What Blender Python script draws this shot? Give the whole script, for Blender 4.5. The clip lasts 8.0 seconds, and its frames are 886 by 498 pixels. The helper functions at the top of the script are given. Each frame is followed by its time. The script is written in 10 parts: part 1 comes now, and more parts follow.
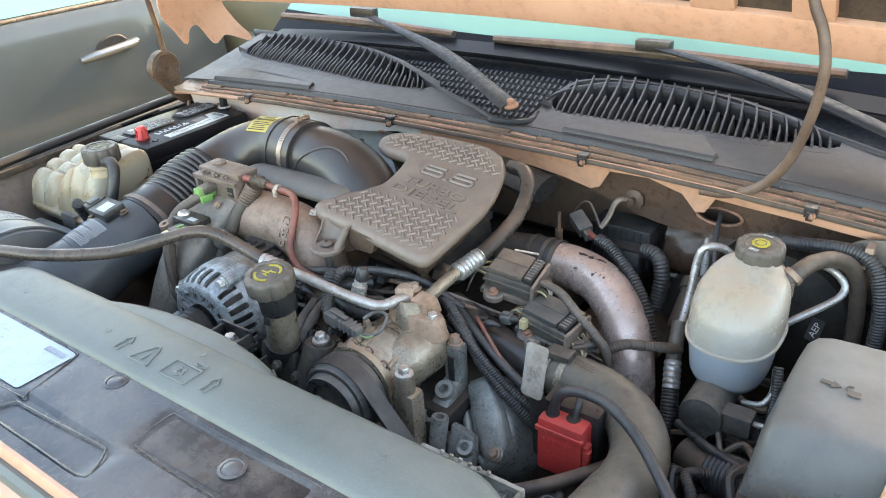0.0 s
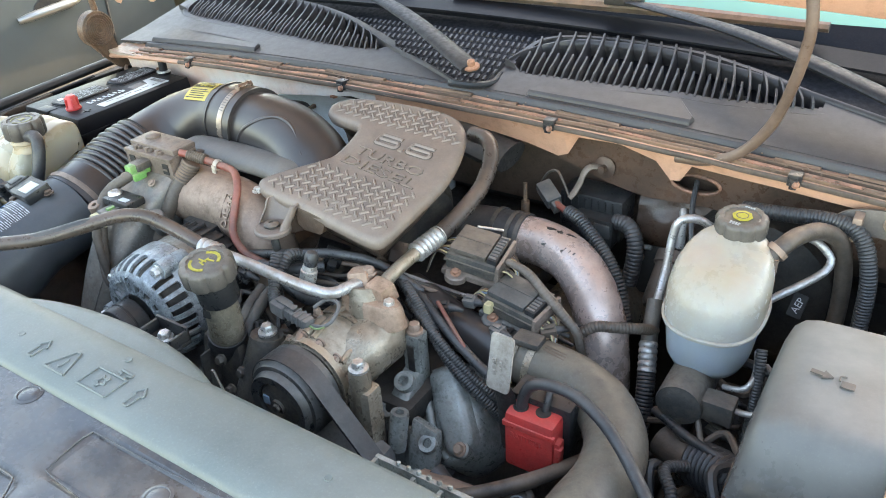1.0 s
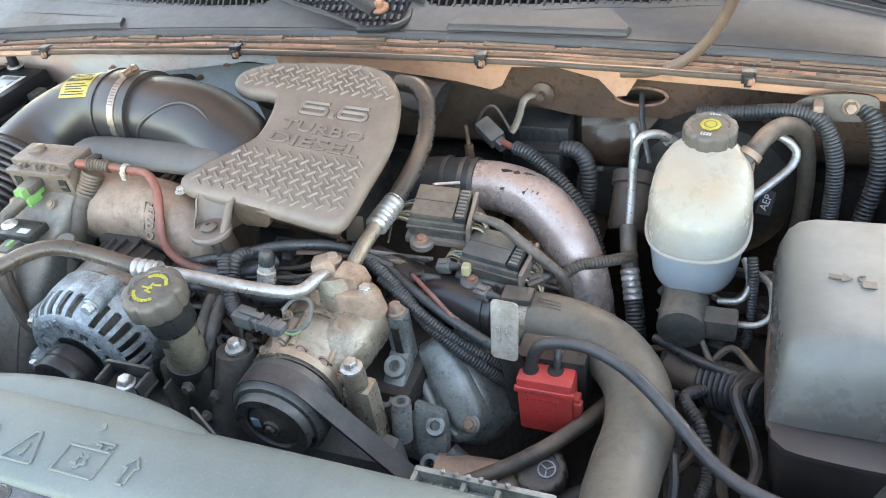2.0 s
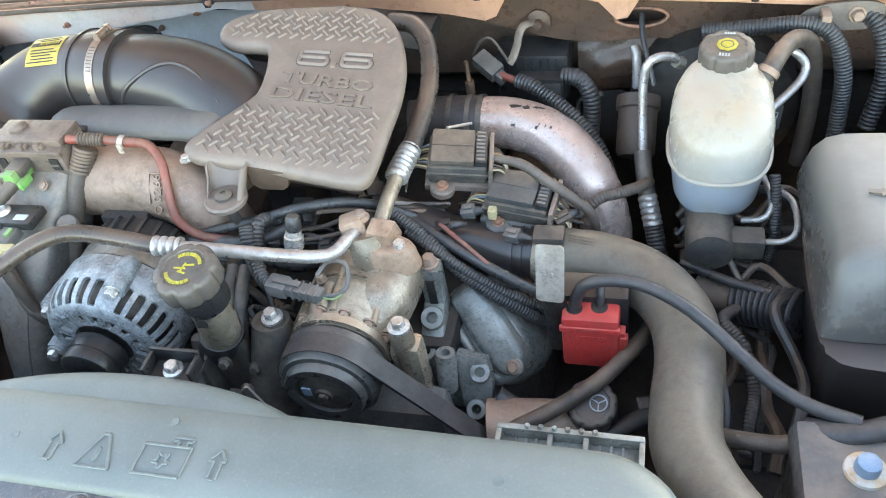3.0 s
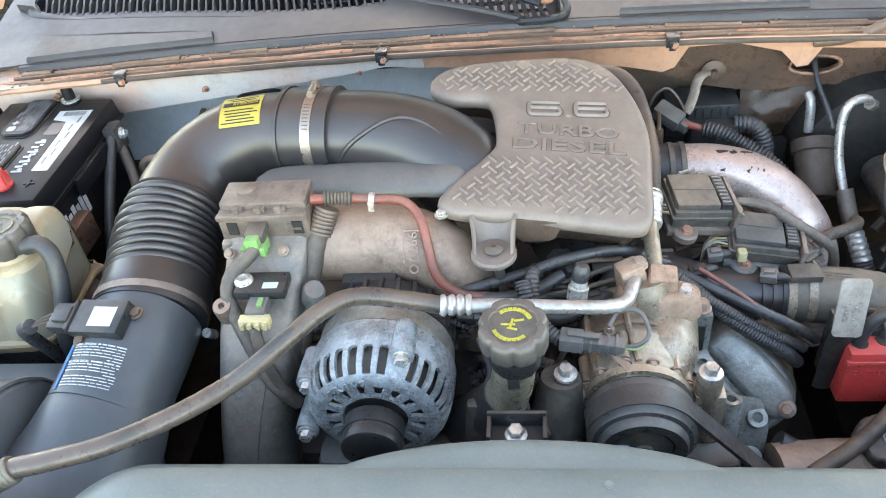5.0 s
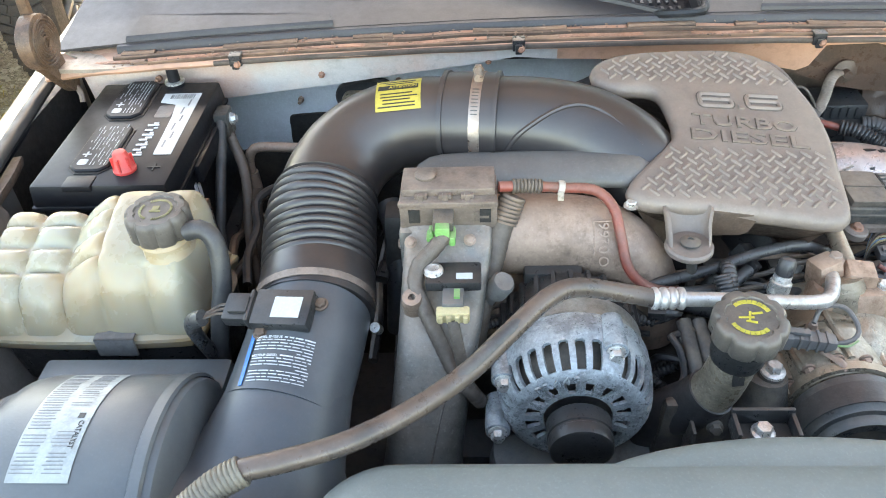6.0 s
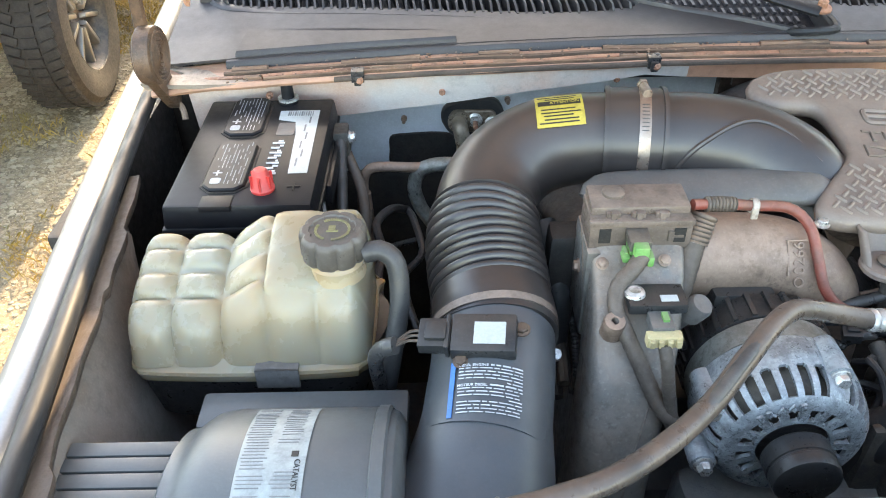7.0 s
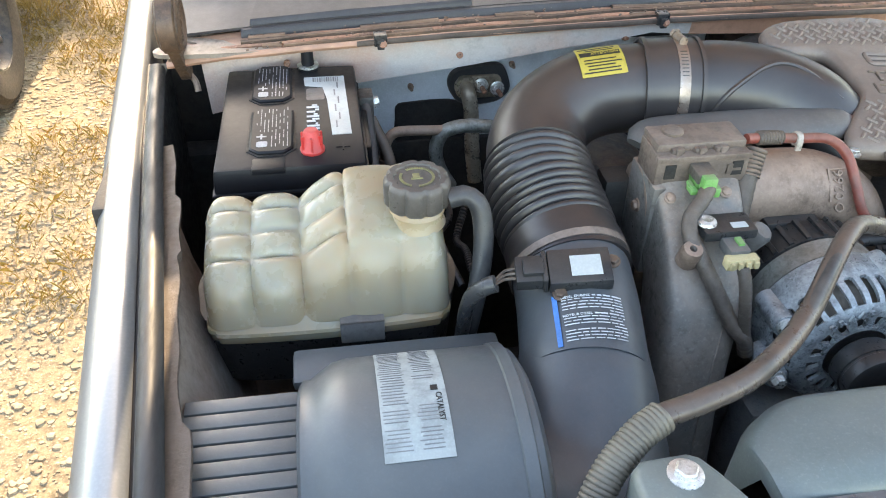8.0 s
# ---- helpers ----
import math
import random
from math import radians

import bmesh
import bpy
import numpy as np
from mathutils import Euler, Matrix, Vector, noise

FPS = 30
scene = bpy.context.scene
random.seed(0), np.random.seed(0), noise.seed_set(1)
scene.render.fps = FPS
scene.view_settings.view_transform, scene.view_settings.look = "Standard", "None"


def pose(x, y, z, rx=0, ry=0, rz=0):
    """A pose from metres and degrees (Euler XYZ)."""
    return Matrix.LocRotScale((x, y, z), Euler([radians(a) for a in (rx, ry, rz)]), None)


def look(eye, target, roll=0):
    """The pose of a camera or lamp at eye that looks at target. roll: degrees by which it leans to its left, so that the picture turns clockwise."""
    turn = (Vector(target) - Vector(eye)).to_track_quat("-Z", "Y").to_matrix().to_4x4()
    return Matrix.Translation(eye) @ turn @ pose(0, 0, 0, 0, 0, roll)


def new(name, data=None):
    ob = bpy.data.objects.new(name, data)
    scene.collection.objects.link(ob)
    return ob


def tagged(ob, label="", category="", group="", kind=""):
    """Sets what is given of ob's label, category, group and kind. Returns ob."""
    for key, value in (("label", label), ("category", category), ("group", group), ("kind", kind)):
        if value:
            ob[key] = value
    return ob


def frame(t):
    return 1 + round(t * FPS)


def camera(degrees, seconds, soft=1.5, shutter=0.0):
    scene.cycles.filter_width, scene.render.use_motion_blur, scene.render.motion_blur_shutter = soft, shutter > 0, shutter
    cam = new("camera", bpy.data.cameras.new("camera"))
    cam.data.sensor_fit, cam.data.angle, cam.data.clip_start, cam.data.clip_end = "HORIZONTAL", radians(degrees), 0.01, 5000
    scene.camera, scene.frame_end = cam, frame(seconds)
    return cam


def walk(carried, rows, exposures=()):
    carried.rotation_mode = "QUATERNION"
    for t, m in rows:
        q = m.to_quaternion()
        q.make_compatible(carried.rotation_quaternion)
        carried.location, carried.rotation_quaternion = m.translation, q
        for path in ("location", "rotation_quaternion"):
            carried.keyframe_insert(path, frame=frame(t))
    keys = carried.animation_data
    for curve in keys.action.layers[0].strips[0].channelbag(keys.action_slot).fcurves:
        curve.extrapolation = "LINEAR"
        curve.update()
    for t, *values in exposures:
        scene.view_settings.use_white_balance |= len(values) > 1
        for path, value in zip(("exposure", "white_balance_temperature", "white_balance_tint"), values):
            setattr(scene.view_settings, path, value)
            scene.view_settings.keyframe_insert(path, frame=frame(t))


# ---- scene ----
cam = camera(59.1, 8.0, soft=1.0)
METRES, EYE, TILT, LEAN, TURN = 1.54, 1.69, -27.95, 2.85, 35.52
ROWS = [
    (0.0, 0.0, 0.0, 0.0, 0.0, 0.0, -0.0),
    (0.5, 0.0032, 0.025, 0.0091, -1.18, -1.39, -0.01),
    (1.0, 0.0123, 0.0623, 0.0197, -2.22, -3.22, 1.3),
    (1.5, -0.0153, 0.1035, 0.0388, -6.91, -5.57, 6.41),
    (3.0, -0.1088, 0.1604, 0.0922, -18.13, -17.18, 15.83),
    (3.5, -0.1521, 0.1902, 0.1105, -18.42, -17.6, 15.13),
    (4.0, -0.2092, 0.2208, 0.1282, -19.65, -14.81, 14.55),
    (5.5, -0.4353, 0.3238, 0.165, -29.33, -14.71, 16.95),
    (6.0, -0.4994, 0.3853, 0.1782, -30.2, -14.39, 15.23),
    (6.5, -0.5478, 0.4516, 0.1899, -29.94, -13.23, 13.34),
    (7.0, -0.6136, 0.4894, 0.2062, -33.02, -13.02, 14.86),
    (7.5, -0.6878, 0.5181, 0.2046, -38.31, -14.89, 16.82),
    (8.0, -0.7269, 0.5517, 0.2065, -41.44, -15.23, 16.42),
]
walk(cam, [(t, pose(0.80, -0.38, EYE, TILT, LEAN, TURN) @ pose(METRES * x, METRES * y, METRES * z, 90 + pitch, roll, yaw)) for t, x, y, z, yaw, pitch, roll in ROWS], exposures=[(0.0, 3.13, 8800, 11), (1.0, 3.33, 8700, 10), (1.5, 3.47, 8700, 10), (3.0, 3.62, 8550, 9), (4.0, 3.72, 8500, 10), (6.0, 3.54, 8550, 10), (7.0, 3.36, 8450, 10), (8.0, 3.09, 8250, 11)])

# ---- daylight: open sky, low sun behind the raised hood ----
SUN = Vector((0.0, 0.90, 0.42)).normalized()
world = bpy.data.worlds.new("sky")
scene.world = world
world.use_nodes = True
sky = world.node_tree.nodes.new("ShaderNodeTexSky")
sky.sky_type, sky.sun_disc = "NISHITA", False
sky.sun_elevation = math.asin(SUN.z)
sky.sun_rotation = math.atan2(SUN.x, SUN.y)
backdrop_light = world.node_tree.nodes["Background"]
backdrop_light.inputs[1].default_value = 0.15
world.node_tree.links.new(sky.outputs[0], backdrop_light.inputs[0])
sun = new("sun", bpy.data.lights.new("sun", "SUN"))
sun.data.energy, sun.data.angle, sun.data.color = 1.8, radians(0.5), (1.0, 0.84, 0.64)
sun.matrix_world = look(SUN * 30, (0, 0, 0))


# ---- materials ----
def surface(name, base, alt=None, rough=0.5, metal=0.0, scale=25.0, mix=0.5, dust=None, dusty=0.0, dust_scale=9.0, bump=0.15, fine=350.0, coat=0.0, sss=0.0, stretch=(1, 1, 1), grime=0.3, speck=0.08, grain=0.2):
    """Two colours mixed by a coarse and a fine noise, oily stains, pale flecks, dust in patches that settle on upward faces, a relief of grains and dents, and uneven gloss."""
    m = bpy.data.materials.new(name)
    m.use_nodes = True
    t = m.node_tree
    n, link = t.nodes, t.links.new
    bsdf = n["Principled BSDF"]
    co = n.new("ShaderNodeTexCoord")
    info = n.new("ShaderNodeObjectInfo")
    mp = n.new("ShaderNodeMapping")
    mp.inputs["Scale"].default_value = stretch
    link(co.outputs["Object"], mp.inputs["Vector"])
    add = n.new("ShaderNodeVectorMath")
    add.operation = "ADD"
    link(mp.outputs[0], add.inputs[0])
    link(info.outputs["Random"], add.inputs[1])

    def tex(sc, detail=6.0, rgh=0.6):
        k = n.new("ShaderNodeTexNoise")
        k.inputs["Scale"].default_value, k.inputs["Detail"].default_value, k.inputs["Roughness"].default_value = sc, detail, rgh
        link(add.outputs[0], k.inputs["Vector"])
        return k.outputs["Fac"]

    def ramp(src, a, b):
        k = n.new("ShaderNodeMapRange")
        k.inputs["From Min"].default_value, k.inputs["From Max"].default_value = a, b
        link(src, k.inputs["Value"])
        return k.outputs[0]

    def blend(fac, a, b):
        k = n.new("ShaderNodeMix")
        k.data_type = "RGBA"
        if isinstance(fac, float):
            k.inputs["Factor"].default_value = fac
        else:
            link(fac, k.inputs["Factor"])
        for sock, val in ((k.inputs[6], a), (k.inputs[7], b)):
            if isinstance(val, tuple):
                sock.default_value = (*val, 1)
            else:
                link(val, sock)
        return k.outputs[2]

    def times(a, b):
        k = n.new("ShaderNodeMath")
        k.operation, k.use_clamp = "MULTIPLY", True
        link(a, k.inputs[0])
        if isinstance(b, float):
            k.inputs[1].default_value = b
        else:
            link(b, k.inputs[1])
        return k.outputs[0]

    alt = alt or tuple(c * 0.72 for c in base)
    coarse, small, spots = tex(scale), tex(fine, 3.0), tex(scale * 3.1 + 30, 9.0, 0.7)
    col = blend(ramp(coarse, 0.5 - 0.16 * mix, 0.5 + 0.26 * mix), base, alt)
    col = blend(times(ramp(small, 0.45, 0.75), float(grain)), col, tuple(min(1, c * 1.5 + 0.02) for c in base))
    if speck:
        col = blend(times(ramp(tex(fine * 0.8 + 60, 2.0), 0.60, 0.68), float(speck)), col, tuple(min(0.85, c * 2.2 + 0.12) for c in base))
    if grime:
        stain = times(ramp(spots, 0.50, 0.72), ramp(tex(scale * 0.5 + 3), 0.36, 0.62))
        col = blend(times(stain, min(1.0, 1.6 * grime)), col, tuple(c * 0.25 + q for c, q in zip(base, (0.012, 0.008, 0.005))))
    k = n.new("ShaderNodeMapRange")
    uneven = 0.16 if grime > 0.22 else 0.05 if grime or speck else 0.01
    k.inputs["From Min"].default_value, k.inputs["From Max"].default_value = 0.35, 0.65
    k.inputs["To Min"].default_value, k.inputs["To Max"].default_value = max(0.03, rough - uneven), min(1.0, rough + uneven)
    link(spots, k.inputs["Value"])
    rgh = k.outputs[0]
    if dust:
        geo = n.new("ShaderNodeNewGeometry")
        sep = n.new("ShaderNodeSeparateXYZ")
        link(geo.outputs["Normal"], sep.inputs[0])
        up = ramp(sep.outputs["Z"], 0.0, 0.95)
        f = times(times(ramp(tex(dust_scale * 1.6, 10.0, 0.66), 0.36, 0.74), up), min(1.0, 1.15 * dusty))
        col = blend(f, col, dust)
        k = n.new("ShaderNodeMix")
        link(f, k.inputs[0])
        link(rgh, k.inputs[2])
        k.inputs[3].default_value = 0.9
        rgh = k.outputs[0]
    link(col, bsdf.inputs["Base Color"])
    link(rgh, bsdf.inputs["Roughness"])
    bsdf.inputs["Metallic"].default_value = metal
    bsdf.inputs["Coat Weight"].default_value = coat
    if sss:
        bsdf.inputs["Subsurface Weight"].default_value = sss
        bsdf.inputs["Subsurface Radius"].default_value = (0.02, 0.014, 0.008)
        bsdf.inputs["Subsurface Scale"].default_value = 0.5
    if bump:
        dent = n.new("ShaderNodeMath")
        dent.operation = "MULTIPLY_ADD"
        link(spots, dent.inputs[0])
        dent.inputs[1].default_value = 1.3
        link(small, dent.inputs[2])
        b = n.new("ShaderNodeBump")
        b.inputs["Strength"].default_value, b.inputs["Distance"].default_value = bump, 0.001
        link(dent.outputs[0], b.inputs["Height"])
        link(b.outputs[0], bsdf.inputs["Normal"])
    return m


DUST = (0.31, 0.215, 0.155)
PALE = (0.40, 0.38, 0.34)
black = surface("black_plastic", (0.018, 0.019, 0.021), (0.028, 0.028, 0.028), 0.38, dust=DUST, dusty=0.14)
rubber = surface("dusty_rubber", (0.028, 0.029, 0.032), (0.046, 0.045, 0.045), 0.42, dust=(0.31, 0.25, 0.21), dusty=0.25)
# the dust tint is warmed to carry the hood's peach reflection as well
duct_black = surface("duct_plastic", (0.026, 0.023, 0.024), (0.036, 0.030, 0.029), 0.34, dust=(0.36, 0.22, 0.15), dusty=0.12, dust_scale=1.5, scale=8, bump=0.04, speck=0.02, grain=0.06, grime=0.05)
duct_black.node_tree.nodes["Principled BSDF"].inputs["Specular IOR Level"].default_value = 0.65
airbox_grey = surface("airbox_plastic", (0.062, 0.070, 0.078), (0.076, 0.083, 0.090), 0.38, dust=(0.34, 0.26, 0.21), dusty=0.08, scale=10, bump=0.1, grime=0.1, speck=0.03, grain=0.08)
cover_taupe = surface("cover_plastic", (0.170, 0.131, 0.110), (0.205, 0.158, 0.131), 0.42, dust=(0.30, 0.23, 0.185), dusty=0.3, dust_scale=10, bump=0.22, grime=0.2, grain=0.12)
shroud_grey = surface("shroud_plastic", (0.118, 0.138, 0.131), (0.140, 0.158, 0.150), 0.42, dust=(0.30, 0.29, 0.255), dusty=0.2, dust_scale=5, scale=5, bump=0.12, grime=0.12, speck=0.08)
header_dark = surface("header_plastic", (0.036, 0.042, 0.052), (0.066, 0.066, 0.070), 0.17, scale=9, mix=0.8, dust=(0.38, 0.32, 0.27), dusty=0.28, dust_scale=6, bump=0.04, speck=0.2, grime=0.3)
header_scuff = surface("scuffed_header_plastic", (0.018, 0.019, 0.023), (0.105, 0.088, 0.078), 0.2, scale=11, mix=0.35, dust=(0.36, 0.29, 0.24), dusty=0.2, dust_scale=9, bump=0.06, speck=0.3, grime=0.3)
dark_iron = surface("oily_iron", (0.070, 0.068, 0.066), (0.14, 0.120, 0.100), 0.44, metal=0.3, dust=(0.31, 0.23, 0.165), dusty=0.45, bump=0.6, fine=160, scale=35)
# near-black: deep shade put into the colour; also serves dark gaps and chips
shade_black = surface("shadowed_steel", (0.012, 0.012, 0.012), (0.030, 0.024, 0.020), 0.65, dust=(0.17, 0.115, 0.08), dusty=0.2, scale=18, bump=0.4)
alloy = surface("cast_aluminium", (0.30, 0.312, 0.29), (0.14, 0.14, 0.126), 0.38, metal=0.45, scale=28, dust=(0.40, 0.33, 0.26), dusty=0.4, bump=0.8, fine=240, grime=0.9)
alloy_dirty = surface("dirty_cast_aluminium", (0.39, 0.325, 0.25), (0.19, 0.145, 0.107), 0.32, metal=0.5, scale=18, dust=(0.54, 0.40, 0.28), dusty=0.45, bump=0.8, fine=200, grime=0.9)
alt_silver = surface("alternator_aluminium", (0.39, 0.43, 0.45), (0.22, 0.24, 0.25), 0.34, metal=0.35, scale=60, mix=0.4, dust=(0.50, 0.51, 0.51), dusty=0.3, bump=0.6, fine=220, grime=0.7, speck=0.25)
tan_cast = surface("dusty_casting", (0.305, 0.212, 0.162), (0.185, 0.127, 0.095), 0.46, metal=0.15, scale=14, dust=(0.50, 0.325, 0.235), dusty=0.6, bump=0.55, fine=180, grime=0.7)
fuse_brown = surface("fuse_lid_plastic", (0.070, 0.066, 0.063), (0.058, 0.055, 0.052), 0.22, scale=6, dust=(0.29, 0.27, 0.24), dusty=1.0, dust_scale=1.6, bump=0.05, grime=0.1, grain=0.08)
spring_brown = surface("rusty_spring_steel", (0.13, 0.072, 0.043), (0.06, 0.037, 0.026), 0.5, scale=40, bump=0.5, grime=0.5)
sealer = surface("old_sealer", (0.185, 0.110, 0.072), (0.045, 0.033, 0.026), 0.5, scale=45, mix=0.35, dust=(0.44, 0.25, 0.15), dusty=0.4, bump=1.0, fine=150, grime=0.8, speck=0.15, stretch=(0.25, 1, 1))
blade_black = surface("glossy_black_plastic", (0.018, 0.018, 0.020), (0.03, 0.028, 0.028), 0.3, dust=DUST, dusty=0.2, speck=0.05)
amber = surface("amber_plastic", (0.45, 0.16, 0.02), (0.35, 0.12, 0.02), 0.3, bump=0.05)
stained_plastic = surface("stained_reservoir_plastic", (0.40, 0.385, 0.35), (0.37, 0.31, 0.235), 0.24, scale=8, mix=0.6, dust=(0.42, 0.24, 0.135), dusty=0.45, dust_scale=6, sss=0.35, bump=0.03, grime=0.15, speck=0.05, grain=0)
hose_dark = surface("weathered_hose", (0.045, 0.037, 0.034), (0.090, 0.066, 0.053), 0.32, dust=(0.38, 0.235, 0.165), dusty=0.25, dust_scale=5, scale=14)
peach_cast = surface("peach_corroded_alloy", (0.44, 0.285, 0.20), (0.29, 0.175, 0.115), 0.45, metal=0.2, scale=40, dust=(0.56, 0.38, 0.27), dusty=0.5, bump=0.8, grime=0.6)
panel_brown = surface("dusty_brown_sheet", (0.125, 0.070, 0.048), (0.042, 0.028, 0.022), 0.34, scale=9, mix=0.65, dust=(0.24, 0.135, 0.09), dusty=0.45, bump=0.4, grime=0.7)
blue_cap = surface("pale_blue_plastic", (0.20, 0.30, 0.42), (0.26, 0.34, 0.42), 0.4, grime=0.2)
crust = surface("white_crust", (0.62, 0.58, 0.52), (0.55, 0.36, 0.20), 0.8, scale=60, mix=0.4, bump=1.0, fine=120)
deep_grey = surface("grimy_dark_steel", (0.098, 0.104, 0.107), (0.14, 0.132, 0.122), 0.48, scale=16, dust=(0.28, 0.225, 0.18), dusty=0.45, bump=0.6, grime=0.6)
wiper_black = surface("wiper_paint", (0.010, 0.011, 0.014), (0.018, 0.018, 0.021), 0.55, speck=0.05)
# white sticker; the blue is the sky's reflection painted into its colour
decal_sky_sheen = surface("sticker_with_sky_sheen", (0.33, 0.42, 0.56), (0.28, 0.36, 0.49), 0.14, scale=8, bump=0, grime=0.15, coat=0.5)
filter_grey = surface("filter_housing_plastic", (0.086, 0.095, 0.099), (0.100, 0.109, 0.112), 0.38, dust=(0.34, 0.29, 0.245), dusty=0.1, scale=7, bump=0.1, grime=0.1, speck=0.03, grain=0.08)
pulley_grey = surface("worn_pulley_steel", (0.062, 0.066, 0.070), (0.10, 0.095, 0.088), 0.36, metal=0.3, scale=22, dust=(0.30, 0.255, 0.21), dusty=0.35, bump=0.25, grime=0.5)
neck_beige = surface("aged_beige_plastic", (0.24, 0.205, 0.155), (0.13, 0.108, 0.080), 0.34, scale=16, dust=(0.36, 0.28, 0.20), dusty=0.4, bump=0.3, grime=0.9, speck=0.2)
label_faded = surface("faded_grey_sticker", (0.345, 0.375, 0.365), (0.235, 0.255, 0.25), 0.42, scale=26, mix=0.5, bump=0.05, dust=(0.34, 0.33, 0.30), dusty=0.3, grime=0.4)
module_grey = surface("dark_module_plastic", (0.050, 0.053, 0.054), (0.082, 0.080, 0.076), 0.42, dust=(0.30, 0.245, 0.20), dusty=0.35, dust_scale=14, grime=0.4)
shell_brown = surface("module_lid_plastic", (0.075, 0.060, 0.050), (0.12, 0.095, 0.077), 0.5, dust=(0.32, 0.24, 0.175), dusty=0.5, dust_scale=14, grime=0.5)
tan_hose = surface("tan_weathered_hose", (0.088, 0.056, 0.042), (0.150, 0.098, 0.074), 0.42, scale=12, dust=(0.32, 0.21, 0.15), dusty=0.3)
faded_yellow = surface("faded_yellow_ink", (0.27, 0.235, 0.10), (0.20, 0.175, 0.09), 0.5, bump=0)
gloss_black = surface("black_glass_edge", (0.006, 0.007, 0.010), (0.008, 0.009, 0.012), 0.4, bump=0, grime=0, speck=0)
gloss_black.node_tree.nodes["Principled BSDF"].inputs["Specular IOR Level"].default_value = 0.1
# darker cover colour, painted as the shade round raised letters
outline_shade = surface("cover_outline_shade", (0.075, 0.060, 0.050), (0.11, 0.09, 0.075), 0.8)
pipe_cast = surface("grey_cast_pipe", (0.185, 0.180, 0.168), (0.125, 0.118, 0.107), 0.4, metal=0.25, scale=16, dust=(0.48, 0.33, 0.24), dusty=1.0, dust_scale=7, bump=0.5, fine=180, grime=0.6, speck=0.15)
zinc = surface("zinc_bolt", (0.74, 0.74, 0.72), (0.46, 0.43, 0.39), 0.34, metal=0.75, scale=90, dust=(0.5, 0.42, 0.34), dusty=0.25, bump=0.2, grime=0.5)
steel_tube = surface("aluminium_tube", (0.52, 0.51, 0.50), (0.38, 0.33, 0.29), 0.34, metal=0.6, scale=35, dust=(0.42, 0.31, 0.24), dusty=0.35, grime=0.5)
clamp_steel = surface("clamp_band", (0.36, 0.30, 0.26), (0.26, 0.18, 0.14), 0.36, metal=0.8, scale=30, mix=0.6, bump=0.1, dust=(0.40, 0.25, 0.17), dusty=0.4)
silver_pink = surface("silver_painted_pipe", (0.60, 0.475, 0.43), (0.44, 0.315, 0.265), 0.25, metal=0.4, scale=14, dust=(0.46, 0.30, 0.215), dusty=0.35, bump=0.12, grime=0.4)
grey_hose = surface("grey_hose_rubber", (0.125, 0.108, 0.086), (0.092, 0.079, 0.063), 0.45, dust=(0.32, 0.265, 0.195), dusty=0.45, scale=14)
brown_hose = surface("brown_dusty_hose", (0.055, 0.044, 0.038), (0.105, 0.078, 0.06), 0.45, dust=(0.42, 0.27, 0.18), dusty=0.45, scale=24)
tape_brown = surface("taped_loom", (0.075, 0.060, 0.050), (0.115, 0.088, 0.070), 0.5, dust=(0.32, 0.22, 0.155), dusty=0.35, bump=0.5)
loom = surface("loom_plastic", (0.026, 0.028, 0.031), (0.046, 0.045, 0.045), 0.33, dust=(0.31, 0.25, 0.21), dusty=0.22)
white_plastic = surface("reservoir_plastic", (0.33, 0.375, 0.415), (0.31, 0.345, 0.37), 0.22, scale=7, dust=(0.38, 0.28, 0.19), dusty=0.35, dust_scale=4.5, sss=0.4, bump=0.03, grime=0.04, speck=0.03, grain=0)
tank_plastic = surface("tank_plastic", (0.335, 0.308, 0.232), (0.36, 0.262, 0.155), 0.2, scale=7, mix=0.7, dust=(0.43, 0.24, 0.105), dusty=0.6, dust_scale=4, sss=0.6, bump=0.02, grime=0.02, speck=0, grain=0)
battery_black = surface("battery_plastic", (0.007, 0.007, 0.009), (0.010, 0.010, 0.012), 0.42, dust=(0.22, 0.215, 0.21), dusty=0.07, dust_scale=2.5, bump=0.06, speck=0.02, grain=0.03, grime=0.05)
battery_black.node_tree.nodes["Principled BSDF"].inputs["Specular IOR Level"].default_value = 0.25
plate_pale = surface("pale_steel_plate", (0.42, 0.365, 0.315), (0.30, 0.25, 0.21), 0.5, metal=0.2, scale=40, bump=0.5, grime=0.6)
block_tan = surface("dusty_tan_plastic", (0.165, 0.125, 0.104), (0.105, 0.080, 0.066), 0.42, dust=(0.38, 0.275, 0.21), dusty=0.45, dust_scale=20, grime=0.6)
cap_black = surface("cap_plastic", (0.072, 0.063, 0.056), (0.098, 0.085, 0.075), 0.42, dust=DUST, dusty=0.3)
yellow_ink = surface("yellow_ink", (0.42, 0.35, 0.045), (0.34, 0.29, 0.05), 0.55, bump=0)
yellow_paper = surface("yellow_sticker", (0.47, 0.36, 0.065), (0.42, 0.32, 0.06), 0.4, bump=0.05, grime=0.3)
rail_grey = surface("rail_cover_plastic", (0.098, 0.094, 0.090), (0.118, 0.112, 0.106), 0.42, dust=(0.30, 0.25, 0.21), dusty=0.3, scale=8, bump=0.1, grime=0.2)
label_white = surface("white_sticker", (0.50, 0.535, 0.525), (0.43, 0.455, 0.445), 0.36, bump=0.03, dust=(0.44, 0.38, 0.32), dusty=0.25, grime=0.15, speck=0)
ink_grey = surface("grey_ink", (0.22, 0.22, 0.22), rough=0.5, bump=0)
ink_faint = surface("worn_white_ink", (0.40, 0.42, 0.44), rough=0.5, bump=0, grime=0)
